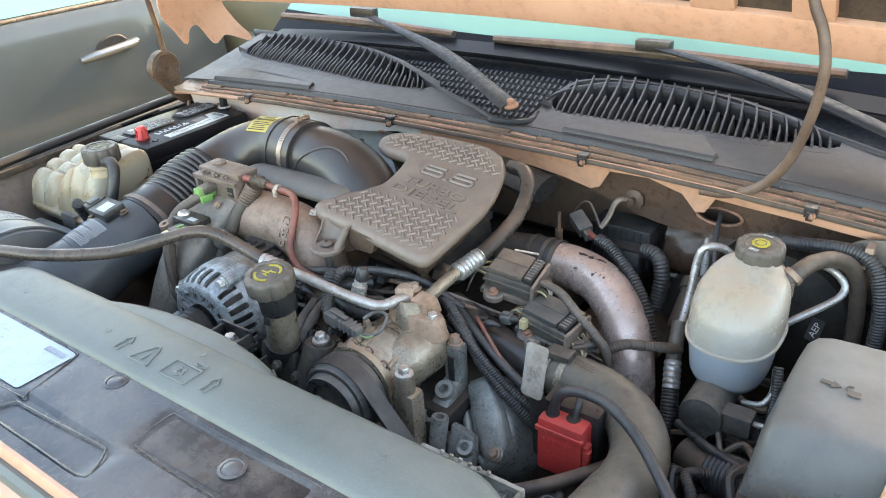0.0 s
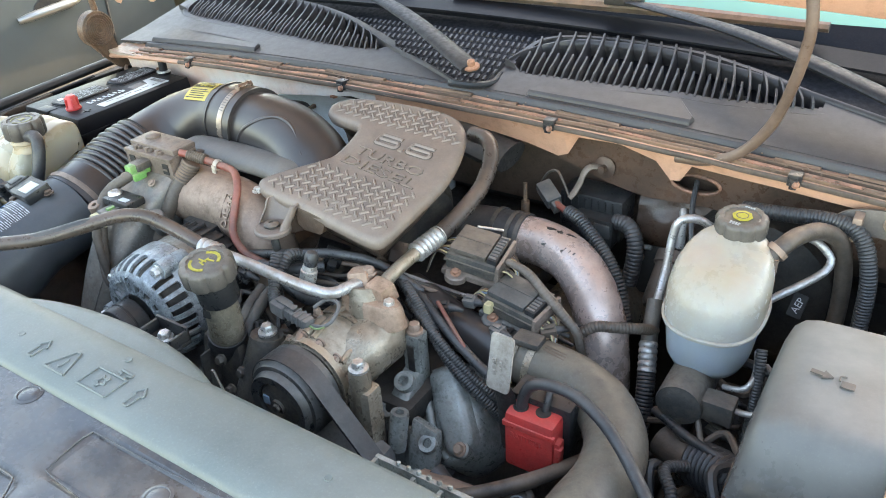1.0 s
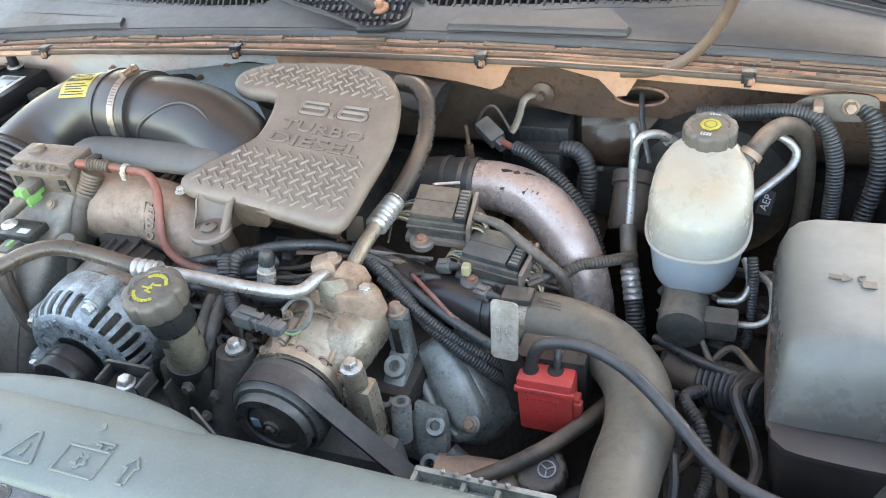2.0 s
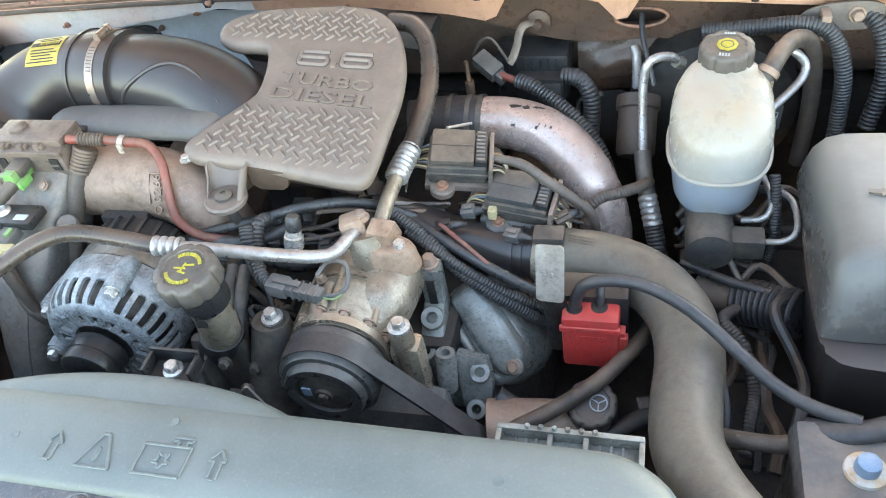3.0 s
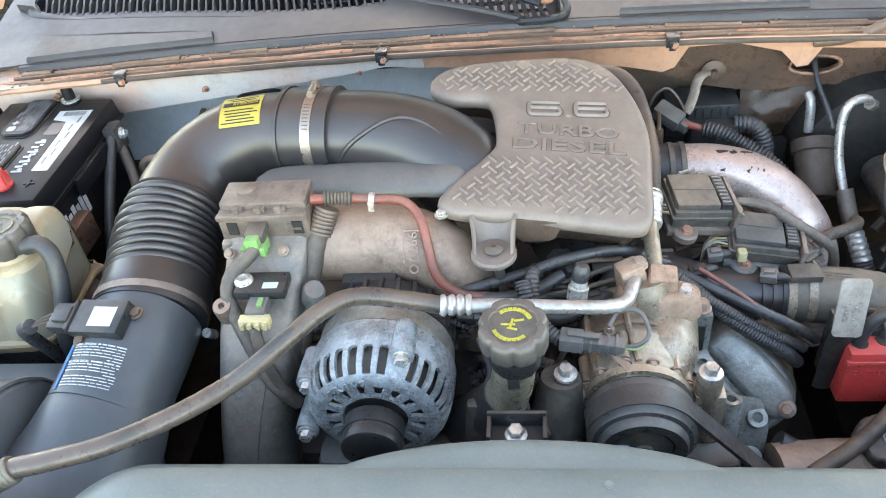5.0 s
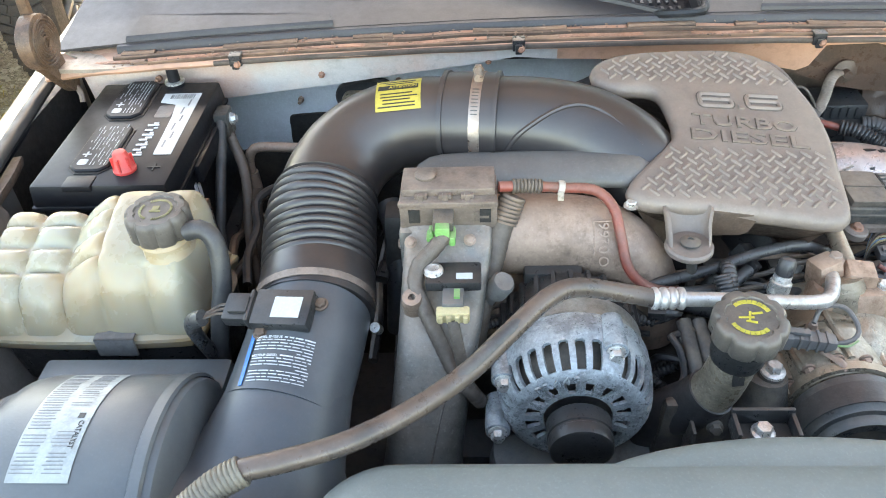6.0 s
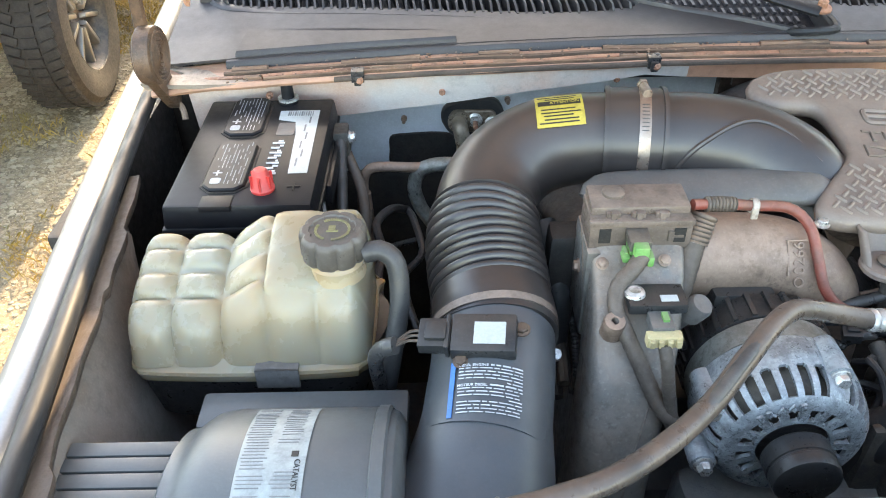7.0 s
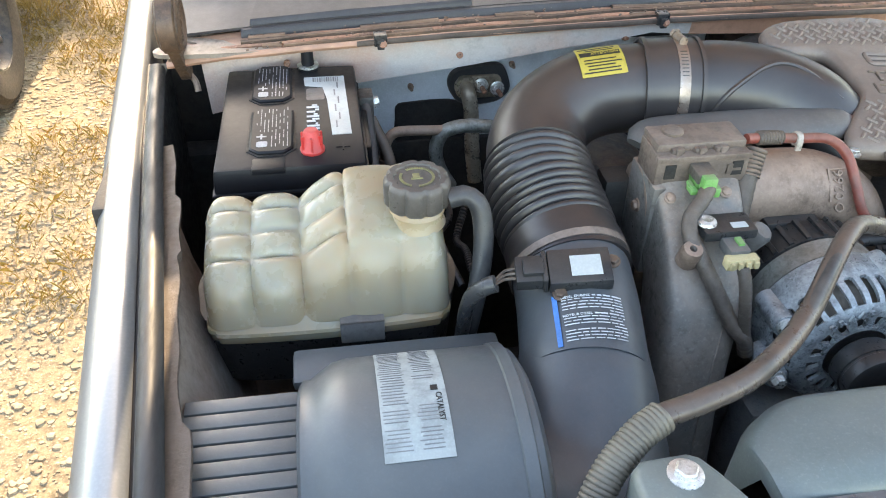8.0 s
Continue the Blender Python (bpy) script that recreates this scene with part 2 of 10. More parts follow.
ink_pale = surface("faded_ink", (0.34, 0.35, 0.36), rough=0.5, bump=0)
ink_white = surface("white_ink", (0.62, 0.63, 0.64), (0.45, 0.46, 0.47), 0.5, bump=0)
ink_black = surface("black_ink", (0.02, 0.02, 0.02), rough=0.5, bump=0)
ink_blue = surface("blue_ink", (0.03, 0.20, 0.55), rough=0.4, bump=0)
red_plastic = surface("red_plastic", (0.58, 0.045, 0.04), (0.46, 0.05, 0.045), 0.4, dust=(0.55, 0.25, 0.2), dusty=0.3, bump=0.1)
red_wire = surface("red_wire", (0.21, 0.045, 0.032), (0.12, 0.05, 0.038), 0.45, dust=(0.40, 0.25, 0.18), dusty=0.4)
green_plastic = surface("green_clip", (0.13, 0.34, 0.09), (0.22, 0.33, 0.15), 0.45, bump=0.05, dust=(0.42, 0.33, 0.24), dusty=0.5)
cream_plastic = surface("cream_connector", (0.55, 0.45, 0.25), rough=0.5)
grey_plastic = surface("grey_connector", (0.105, 0.105, 0.103), (0.16, 0.15, 0.14), 0.5, dust=DUST, dusty=0.5)
paint_silver = surface("pewter_body_paint", (0.205, 0.215, 0.225), (0.19, 0.20, 0.21), 0.3, metal=0.2, scale=3, coat=0.4, bump=0.02, dust=PALE, dusty=0.08, grime=0, speck=0)
paint_inner = surface("dusty_firewall_paint", (0.60, 0.55, 0.525), (0.64, 0.39, 0.30), 0.42, scale=5, mix=0.6, dust=(0.66, 0.36, 0.25), dusty=0.8, bump=0.12, grime=0.3)
paint_tan = surface("primer_tan", (0.66, 0.375, 0.262), (0.57, 0.30, 0.198), 0.42, scale=6, mix=0.9, dust=(0.60, 0.35, 0.235), dusty=0.35, bump=0.08, grime=0.25, speck=0.03, grain=0.1)
rust_tan = surface("rusty_flange", (0.36, 0.165, 0.10), (0.12, 0.062, 0.042), 0.55, scale=34, dust=(0.50, 0.27, 0.18), dusty=0.45, bump=0.9, fine=180, grime=0.8, speck=0.2)
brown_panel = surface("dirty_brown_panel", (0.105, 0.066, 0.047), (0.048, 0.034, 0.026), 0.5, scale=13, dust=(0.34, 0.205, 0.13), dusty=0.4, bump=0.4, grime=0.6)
blue_wall = surface("blue_grey_firewall", (0.60, 0.635, 0.66), (0.50, 0.52, 0.54), 0.45, scale=9, dust=(0.42, 0.32, 0.25), dusty=0.25, grime=0.2)
liner_grey = surface("inner_fender_liner", (0.19, 0.165, 0.148), (0.13, 0.10, 0.082), 0.5, scale=9, dust=(0.38, 0.26, 0.18), dusty=0.5)
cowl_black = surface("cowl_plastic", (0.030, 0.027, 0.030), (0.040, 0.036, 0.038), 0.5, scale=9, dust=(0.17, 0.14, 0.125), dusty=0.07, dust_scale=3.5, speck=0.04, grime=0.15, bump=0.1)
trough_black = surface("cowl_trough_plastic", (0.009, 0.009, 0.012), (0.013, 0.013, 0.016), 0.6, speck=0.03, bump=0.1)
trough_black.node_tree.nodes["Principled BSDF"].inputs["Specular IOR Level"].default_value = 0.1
gusset_tan = surface("dusty_torn_sheet", (0.27, 0.215, 0.175), (0.16, 0.12, 0.09), 0.5, scale=22, dust=(0.46, 0.32, 0.23), dusty=0.5, bump=0.3, grime=0.6)
seam_paint = surface("salmon_flange_paint", (0.56, 0.295, 0.195), (0.27, 0.15, 0.10), 0.45, scale=14, dust=(0.46, 0.27, 0.185), dusty=0.5, bump=0.5, fine=160, grime=0.8, speck=0.12, stretch=(0.35, 1, 1))
cast_grey = surface("oily_grey_casting", (0.285, 0.295, 0.28), (0.15, 0.155, 0.146), 0.34, metal=0.3, scale=26, dust=(0.34, 0.31, 0.26), dusty=0.35, bump=0.5, fine=220, grime=0.8)
weather = surface("weatherstrip_rubber", (0.014, 0.016, 0.019), (0.022, 0.024, 0.028), 0.5, stretch=(1, 0.2, 1), speck=0.02, bump=0.05)
weather.node_tree.nodes["Principled BSDF"].inputs["Specular IOR Level"].default_value = 0.3
flange_brown = surface("brown_torn_flange", (0.085, 0.060, 0.047), (0.05, 0.037, 0.030), 0.55, scale=20, dust=(0.22, 0.16, 0.125), dusty=0.3, bump=0.4, grime=0.5)
insul = surface("hood_pad", (0.075, 0.05, 0.035), (0.05, 0.035, 0.027), 0.9, bump=0.8)
# green base colour stands in for the bright sky showing in the glass
glass_sky_green = surface("windshield_glass", (0.12, 0.33, 0.25), (0.10, 0.29, 0.22), 0.06, coat=1.0, bump=0.0, scale=2, grime=0, speck=0, fine=4)
glass_sky_green.node_tree.nodes["Principled BSDF"].inputs["Specular IOR Level"].default_value = 1.0
car_paint = surface("grey_car_paint", (0.082, 0.092, 0.090), (0.078, 0.088, 0.086), 0.22, metal=0.2, scale=1, coat=0.4, bump=0.0, grime=0, speck=0, fine=4)
olive_paint = surface("olive_car_paint", (0.17, 0.15, 0.095), (0.15, 0.135, 0.085), 0.35, metal=0.3, scale=3, coat=0.4, bump=0.02, grime=0, speck=0)
tyre_rubber = surface("tyre_rubber", (0.030, 0.026, 0.023), (0.050, 0.041, 0.034), 0.75, dust=(0.26, 0.18, 0.12), dusty=0.25)
rim_alloy = surface("wheel_alloy", (0.34, 0.335, 0.32), (0.30, 0.295, 0.28), 0.3, metal=0.7, bump=0.02, grime=0, speck=0, scale=3)
gravel = surface("gravel_ground", (0.30, 0.232, 0.145), (0.10, 0.080, 0.056), 0.9, scale=38, mix=0.45, bump=1.0, fine=95, dust=(0.37, 0.272, 0.145), dusty=0.5, dust_scale=1.7, grime=0.6, speck=0.8, grain=0.7)
stone = surface("loose_stone", (0.46, 0.37, 0.25), (0.30, 0.23, 0.15), 0.85, scale=9, mix=0.35, bump=0.4)
straw = surface("dry_grass", (0.42, 0.27, 0.06), (0.25, 0.19, 0.05), 0.6, scale=5, bump=0, grime=0)


# ---- geometry helpers ----
class Geo:
    """A list of vertices and faces."""

    def __init__(self, v=(), f=()):
        self.v, self.f = [tuple(p) for p in v], [tuple(q) for q in f]

    def __add__(self, o):
        k = len(self.v)
        return Geo(self.v + o.v, self.f + [tuple(i + k for i in q) for q in o.f])

    def at(self, m):
        return Geo([m @ Vector(p) for p in self.v], self.f)


def total(gs):
    out = Geo()
    for g in gs:
        k = len(out.v)
        out.v += g.v
        out.f += [tuple(i + k for i in q) for q in g.f]
    return out


def along(p, d, up=(0, 0, 1)):
    """The pose at p whose z axis points along d."""
    z = Vector(d).normalized()
    u = Vector(up)
    if abs(z.dot(u.normalized())) > 0.98:
        u = Vector((0, 1, 0))
    x = u.cross(z).normalized()
    y = z.cross(x)
    return Matrix(((x.x, y.x, z.x, p[0]), (x.y, y.y, z.y, p[1]), (x.z, y.z, z.z, p[2]), (0, 0, 0, 1)))


def box(x0, x1, y0, y1, z0, z1, taper=0.0):
    t = taper
    v = [(x0, y0, z0), (x1, y0, z0), (x1, y1, z0), (x0, y1, z0), (x0 + t, y0 + t, z1), (x1 - t, y0 + t, z1), (x1 - t, y1 - t, z1), (x0 + t, y1 - t, z1)]
    return Geo(v, [(3, 2, 1, 0), (4, 5, 6, 7), (0, 1, 5, 4), (1, 2, 6, 5), (2, 3, 7, 6), (3, 0, 4, 7)])


def skin(rings, closed=True, cap0=True, cap1=True):
    """Faces between rings of equally many vertices."""
    k = len(rings[0])
    v = [p for r in rings for p in r]
    f = []
    for a in range(len(rings) - 1):
        for b in range(k if closed else k - 1):
            c = (b + 1) % k
            f.append((a * k + b, a * k + c, (a + 1) * k + c, (a + 1) * k + b))
    if closed and cap0:
        f.append(tuple(range(k - 1, -1, -1)))
    if closed and cap1:
        f.append(tuple((len(rings) - 1) * k + b for b in range(k)))
    return Geo(v, f)


def spun(profile, m=None, seg=28, cap0=True, cap1=True):
    """A profile of (radius, height) turned about z."""
    rings = [[(r * math.cos(2 * math.pi * a / seg), r * math.sin(2 * math.pi * a / seg), z) for a in range(seg)] for r, z in profile]
    g = skin(rings, True, cap0, cap1)
    return g.at(m) if m else g


def spline(pts, step, radii=None):
    """Points at even steps along a Catmull-Rom curve, with the radii carried along."""
    p = [Vector(q) for q in pts]
    r = radii if radii else [0.0] * len(p)
    p = [2 * p[0] - p[1]] + p + [2 * p[-1] - p[-2]]
    r = [r[0]] + list(r) + [r[-1]]
    dense = []
    for i in range(1, len(p) - 2):
        for s in range(24):
            t = s / 24
            a, b, c, d = p[i - 1], p[i], p[i + 1], p[i + 2]
            q = 0.5 * (2 * b + (c - a) * t + (2 * a - 5 * b + 4 * c - d) * t * t + (3 * b - a - 3 * c + d) * t**3)
            dense.append((q, r[i] + (r[i + 1] - r[i]) * t))
    dense.append((p[-2], r[-2]))
    length = [0.0]
    for i in range(1, len(dense)):
        length.append(length[-1] + (dense[i][0] - dense[i - 1][0]).length)
    n = max(2, round(length[-1] / step))
    out, k = [], 0
    for i in range(n + 1):
        s = length[-1] * i / n
        while k < len(length) - 2 and length[k + 1] < s:
            k += 1
        t = (s - length[k]) / max(1e-9, length[k + 1] - length[k])
        out.append((dense[k][0].lerp(dense[k + 1][0], t), dense[k][1] + (dense[k + 1][1] - dense[k][1]) * t))
    return out


def tube(pts, r, seg=14, step=0.01, wave=None, flat=1.0, cap=True, wall=0.0):
    """A round hose along a curve. wave: (pitch, height) of its corrugations; flat: its height against its width."""
    radii = list(r) if isinstance(r, (list, tuple)) else [r] * len(pts)
    if wave:
        step = wave[0] / 4
    line = spline(pts, step, radii)
    rings, side = [], None
    for i, (p, rad) in enumerate(line):
        d = (line[min(i + 1, len(line) - 1)][0] - line[max(i - 1, 0)][0]).normalized()
        if side is None:
            u = Vector((0, 0, 1)) if abs(d.z) < 0.9 else Vector((0, 1, 0))
            side = d.cross(u).normalized()
        side = (side - d * side.dot(d)).normalized()
        up = side.cross(d)
        if wave:
            rad = rad + wave[1] * (0.0, 0.8, 1.0, 0.8)[i % 4] - wave[1] * 0.5
        rings.append([p + side * (rad * math.cos(2 * math.pi * a / seg)) + up * (flat * rad * math.sin(2 * math.pi * a / seg)) for a in range(seg)])
    return skin(rings, True, cap, cap)


def outline(pts, step=0.006):
    """A closed smooth outline through 2D points."""
    p = [(x, y, 0) for x, y in pts]
    k = len(p)
    line = spline([p[-1]] + p + [p[0], p[1]], 0.0015)
    q = [Vector((c.x, c.y)) for c, _ in line]
    a = min(range(len(q) // 3), key=lambda i: (q[i] - Vector(pts[0])).length)
    b = max(range(2 * len(q) // 3, len(q)), key=lambda i: -(q[i] - Vector(pts[0])).length)
    q = q[a:b]
    every = max(1, round(step / 0.0015))
    return [(c.x, c.y) for c in q[::every]]


def inset(poly, d):
    k = len(poly)
    area = sum(poly[i][0] * poly[(i + 1) % k][1] - poly[(i + 1) % k][0] * poly[i][1] for i in range(k))
    s = 1 if area > 0 else -1
    out = []
    for i in range(k):
        a, b = Vector(poly[i - 1]), Vector(poly[(i + 1) % k])
        t = (b - a).normalized()
        out.append((poly[i][0] - s * t.y * d, poly[i][1] + s * t.x * d))
    return out


def slab(poly, layers, m=None):
    """Stacked copies of an outline: layers of (inset, height)."""
    area = sum(poly[i][0] * poly[(i + 1) % len(poly)][1] - poly[(i + 1) % len(poly)][0] * poly[i][1] for i in range(len(poly)))
    if area < 0:
        poly = poly[::-1]
    g = skin([[(x, y, z) for x, y in (inset(poly, d) if d else poly)] for d, z in layers])
    return g.at(m) if m else g


def rounded(w, h, r, n=4):
    out = []
    for cx, cy, a0 in ((w / 2 - r, h / 2 - r, 0), (-w / 2 + r, h / 2 - r, 90), (-w / 2 + r, -h / 2 + r, 180), (w / 2 - r, -h / 2 + r, 270)):
        for i in range(n + 1):
            a = radians(a0 + 90 * i / n)
            out.append((cx + r * math.cos(a), cy + r * math.sin(a)))
    return out


def inside(x, y, poly):
    c = False
    for i in range(len(poly)):
        (x0, y0), (x1, y1) = poly[i - 1], poly[i]
        if (y0 > y) != (y1 > y) and x < (x1 - x0) * (y - y0) / (y1 - y0) + x0:
            c = not c
    return c


def lettering(text, w, h, depth, fat=0.0):
    """The built-in font's letters, w wide and h high about the origin, raised by depth."""
    c = bpy.data.curves.new("letters", "FONT")
    c.body, c.extrude, c.resolution_u, c.offset = text, 0.5, 2, fat
    ob = new("letters", c)
    bpy.context.view_layer.update()
    me = bpy.data.meshes.new_from_object(ob.evaluated_get(bpy.context.evaluated_depsgraph_get()))
    v = [tuple(p.co) for p in me.vertices]
    f = [tuple(q.vertices) for q in me.polygons]
    bpy.data.objects.remove(ob)
    bpy.data.curves.remove(c)
    bpy.data.meshes.remove(me)
    lo, hi = [min(p[i] for p in v) for i in (0, 1)], [max(p[i] for p in v) for i in (0, 1)]
    return Geo([((p[0] - (lo[0] + hi[0]) / 2) * w / (hi[0] - lo[0]), (p[1] - (lo[1] + hi[1]) / 2) * h / (hi[1] - lo[1]), (p[2] + 0.5) * depth) for p in v], f)


BASE = {}


def mesh_of(name, g, material, bevel=0.0, smooth=38.0, origin=(0, 0, 0), segments=2):
    me = bpy.data.meshes.new(name)
    o = Vector(origin)
    me.from_pydata([Vector(p) - o for p in g.v], [], g.f)
    bm = bmesh.new()
    bm.from_mesh(me)
    bmesh.ops.recalc_face_normals(bm, faces=bm.faces)
    if bevel:
        sharp = [e for e in bm.edges if e.is_manifold and e.calc_face_angle(0) > radians(28)]
        bmesh.ops.bevel(bm, geom=sharp, offset=bevel, segments=segments, profile=0.6, affect="EDGES", clamp_overlap=True)
    bm.to_mesh(me)
    bm.free()
    me.polygons.foreach_set("use_smooth", [True] * len(me.polygons))
    me.set_sharp_from_angle(angle=radians(smooth))
    me.materials.append(material)
    return me


def thing(name, base, label, category, group="", kind=""):
    """An Empty at the thing's base, to which its parts belong."""
    ob = new(name)
    ob.location = base
    ob.empty_display_size = 0.02
    BASE[ob] = Vector(base)
    return tagged(ob, label, category, group, kind)


def part(name, g, material, parent, label="", bevel=0.0, smooth=38.0, segments=2):
    """One mesh under a thing or under one of its parts."""
    ob = new(name, mesh_of(name, g, material, bevel, smooth, BASE[parent], segments))
    ob.parent = parent
    BASE[ob] = BASE[parent]
    return tagged(ob, label)


def solo(name, g, material, label, category, group="", kind="", bevel=0.0, smooth=38.0):
    """A thing of one mesh."""
    o = [sum(p[i] for p in g.v) / len(g.v) for i in (0, 1)] + [min(p[2] for p in g.v)]
    ob = new(name, mesh_of(name, g, material, bevel, smooth, o))
    ob.location = o
    BASE[ob] = Vector(o)
    return tagged(ob, label, category, group, kind)


def hexbolt(p, d=(0, 0, 1), r=0.008, h=0.007, washer=1.35):
    """A hexagon head on a washer."""
    m = along(p, d)
    g = spun([(r * washer, 0), (r * washer, h * 0.25), (r * washer * 0.9, h * 0.32)], m, 18)
    return g + spun([(r, h * 0.2), (r, h * 0.85), (r * 0.82, h)], m, 6)


def ring(p, d, r, w, thick):
    """A band round an axis."""
    return spun([(r, -w / 2), (r + thick, -w / 2), (r + thick, w / 2), (r, w / 2), (r, -w / 2)], along(p, d), 30, False, False)


def knobbed(r, h, lobes, depth, n=96):
    """A screw cap with finger lobes round its edge."""
    rings = []
    for k, (s, z) in enumerate(((0.93, 0), (1.0, 0.12 * h), (1.0, 0.8 * h), (0.96, 0.93 * h), (0.88, h))):
        row = []
        for a in range(n):
            t = 2 * math.pi * a / n
            q = r * s * (1 - depth * (0.5 + 0.5 * math.cos(lobes * t)) ** 6)
            row.append((q * math.cos(t), q * math.sin(t), z))
        rings.append(row)
    rings.append([(p[0] * 0.8, p[1] * 0.8, h) for p in rings[-1]])
    rings.append([(p[0] * 0.96, p[1] * 0.96, h * 0.94) for p in rings[-1]])
    return skin(rings)

# ---- ground ----
def ground_sheet():
    xs = [-400, -120, -40, -14, -8] + [-5 + 0.25 * i for i in range(41)] + [8, 14, 40, 120, 400]
    v, f, k = [], [], len(xs)
    for y in xs:
        for x in xs:
            near = abs(x) < 7 and abs(y) < 7
            v.append((x, y + 1.5, 0.02 * noise.noise((x * 1.3, y * 1.3, 0)) - 0.01 if near else 0.0))
    for a in range(k - 1):
        for b in range(k - 1):
            f.append((a * k + b, a * k + b + 1, (a + 1) * k + b + 1, (a + 1) * k + b))
    return Geo(v, f)


ground = new("ground", mesh_of("ground", ground_sheet(), gravel))
tagged(ground, "pale yellow gravel yard with trodden dirt and dry weeds", "ground", kind="structure")


def scatter_stones(count):
    rnd = random.Random(4)
    v, f = [], []
    for _ in range(count):
        x, y = -0.95 - 2.2 * rnd.random() ** 1.2, 0.4 + 4.2 * rnd.random()
        s = 0.004 + 0.014 * rnd.random() ** 3
        a = rnd.random() * 6.28
        k = len(v)
        z = 0.02 * noise.noise((x * 1.3, (y - 1.5) * 1.3, 0)) - 0.01
        ring6 = [(math.cos(a + 1.047 * i) * s * rnd.uniform(0.7, 1.3), math.sin(a + 1.047 * i) * s * rnd.uniform(0.6, 1.1)) for i in range(6)]
        v += [(x + p, y + q, z - 0.002) for p, q in ring6] + [(x + 0.75 * p, y + 0.75 * q, z + s * 0.3) for p, q in ring6] + [(x, y, z + s * 0.42)]
        for i in range(6):
            j = (i + 1) % 6
            f += [(k + i, k + j, k + 6 + j, k + 6 + i), (k + 6 + i, k + 6 + j, k + 12)]
    return Geo(v, f)


def grass_blades(count):
    rnd = random.Random(7)
    v, f = [], []
    for _ in range(count):
        cx, cy = -1.0 - 2.3 * rnd.random(), 0.3 + 5.2 * rnd.random()
        if noise.noise((cx * 1.4 + 3, cy * 1.4, 0)) < 0.16 + 0.25 * (rnd.random() - 0.5) - 0.12 * max(0.0, cy - 2.6):
            continue
        tall = 0.012 + 0.035 * rnd.random() ** 2
        for _ in range(9):
            x, y, a = cx + rnd.gauss(0, 0.022), cy + rnd.gauss(0, 0.022), rnd.random() * 6.28
            h, w, l = tall * rnd.uniform(0.5, 1.3), 0.0008, rnd.uniform(0.2, 1.1)
            dx, dy = math.cos(a), math.sin(a)
            k = len(v)
            v += [(x - dy * w, y + dx * w, 0), (x + dy * w, y - dx * w, 0), (x + dx * h * l * 0.5 + dy * w, y + dy * h * l * 0.5 - dx * w, h * 0.7), (x + dx * h * l, y + dy * h * l, h * 0.9)]
            f += [(k, k + 1, k + 2), (k, k + 2, k + 3)]
    return Geo(v, f)


tagged(new("gravel_stones", mesh_of("gravel_stones", scatter_stones(22000), stone)), "loose pale grey and tan gravel on the yard", "gravel", kind="stuff")
tagged(new("dry_grass", mesh_of("dry_grass", grass_blades(8000), straw)), "yellow dry weeds and grass in the gravel", "grass", kind="stuff")


def weed_tuft(count, seed):
    """Dry stems with side twigs that lean out of one root."""
    rnd = random.Random(seed)
    v, f = [], []

    def blade(p, d, l, w):
        k = len(v)
        side = Vector((-d.y, d.x, 0.01)).normalized() * w
        q = p + d * l
        m = p + d * l * 0.5 + Vector((0, 0, 0.03 * l))
        v.extend([p - side, p + side, m + side * 0.8, m - side * 0.8, q])
        f.extend([(k, k + 1, k + 2, k + 3), (k + 3, k + 2, k + 4)])
        return m, q

    for _ in range(count):
        a, lean = rnd.random() * 6.283, rnd.uniform(0.1, 0.9)
        d = Vector((math.cos(a) * lean, math.sin(a) * lean, 1.0)).normalized()
        root = Vector((rnd.gauss(0, 0.05), rnd.gauss(0, 0.05), 0))
        m, q = blade(root, d, rnd.uniform(0.12, 0.30), 0.0016)
        for j in range(7):
            b = rnd.random() * 6.283
            blade(m.lerp(q, rnd.random()), Vector((math.cos(b), math.sin(b), rnd.uniform(0.2, 1.2))).normalized(), rnd.uniform(0.03, 0.08), 0.0014)
    return Geo(v, f)


for k, (x, y) in enumerate(((-2.15, 4.05), (-1.95, 4.25), (-1.75, 4.15), (-2.35, 4.30), (-2.05, 4.55), (-1.6, 4.5), (-2.5, 3.95), (-1.85, 4.75))):
    g = weed_tuft(45, 60 + k)
    solo("dry_weed", g.at(Matrix.Translation((x, y, -0.01))), straw, "dry orange-yellow weed tuft standing in the gravel", "plant", group="dry weeds in the yard")


# ---- truck body ----
truck = thing("pickup_truck", (0, 1.0, 0), "silver pickup truck with its hood raised, dusty engine bay open", "truck")


def flange_x(y):
    """Where the inner edge of the passenger fender runs."""
    return -0.768 - 0.132 * y if y < 0.6 else -0.8472 - 0.11 * (y - 0.6)


def fender_skin(side):
    ys = [-0.35 + 0.06 * i for i in range(38)]
    rings = []
    for y in ys:
        f = -flange_x(y)
        drop = 0.25 * max(0.0, -0.02 - y) ** 1.5
        sec = [(f + 0.034, 1.02), (f + 0.034, 1.118), (f + 0.038, 1.126), (f + 0.046, 1.130), (f + 0.058, 1.129), (f + 0.072, 1.122), (f + 0.084, 1.106), (f + 0.092, 1.07), (f + 0.100, 1.0), (f + 0.100, 0.78), (f + 0.085, 0.55), (f + 0.075, 0.55), (f + 0.088, 0.8), (f + 0.086, 1.0)]
        rings.append([(side * x, y, z - drop) for x, z in sec])
    return skin(rings)


fender = part("fender", fender_skin(-1), paint_silver, truck, "sunlit silver front fender with black rubber edge")
part("fender", fender_skin(1), paint_silver, truck)


def strip_along(side, off, z, r, flat=1.0, y0=-0.2, y1=0.72):
    return tube([(side * (-flange_x(y) + off), y, z) for y in [y0 + (y1 - y0) * i / 8 for i in range(9)]], r, 10, 0.03, flat=flat)


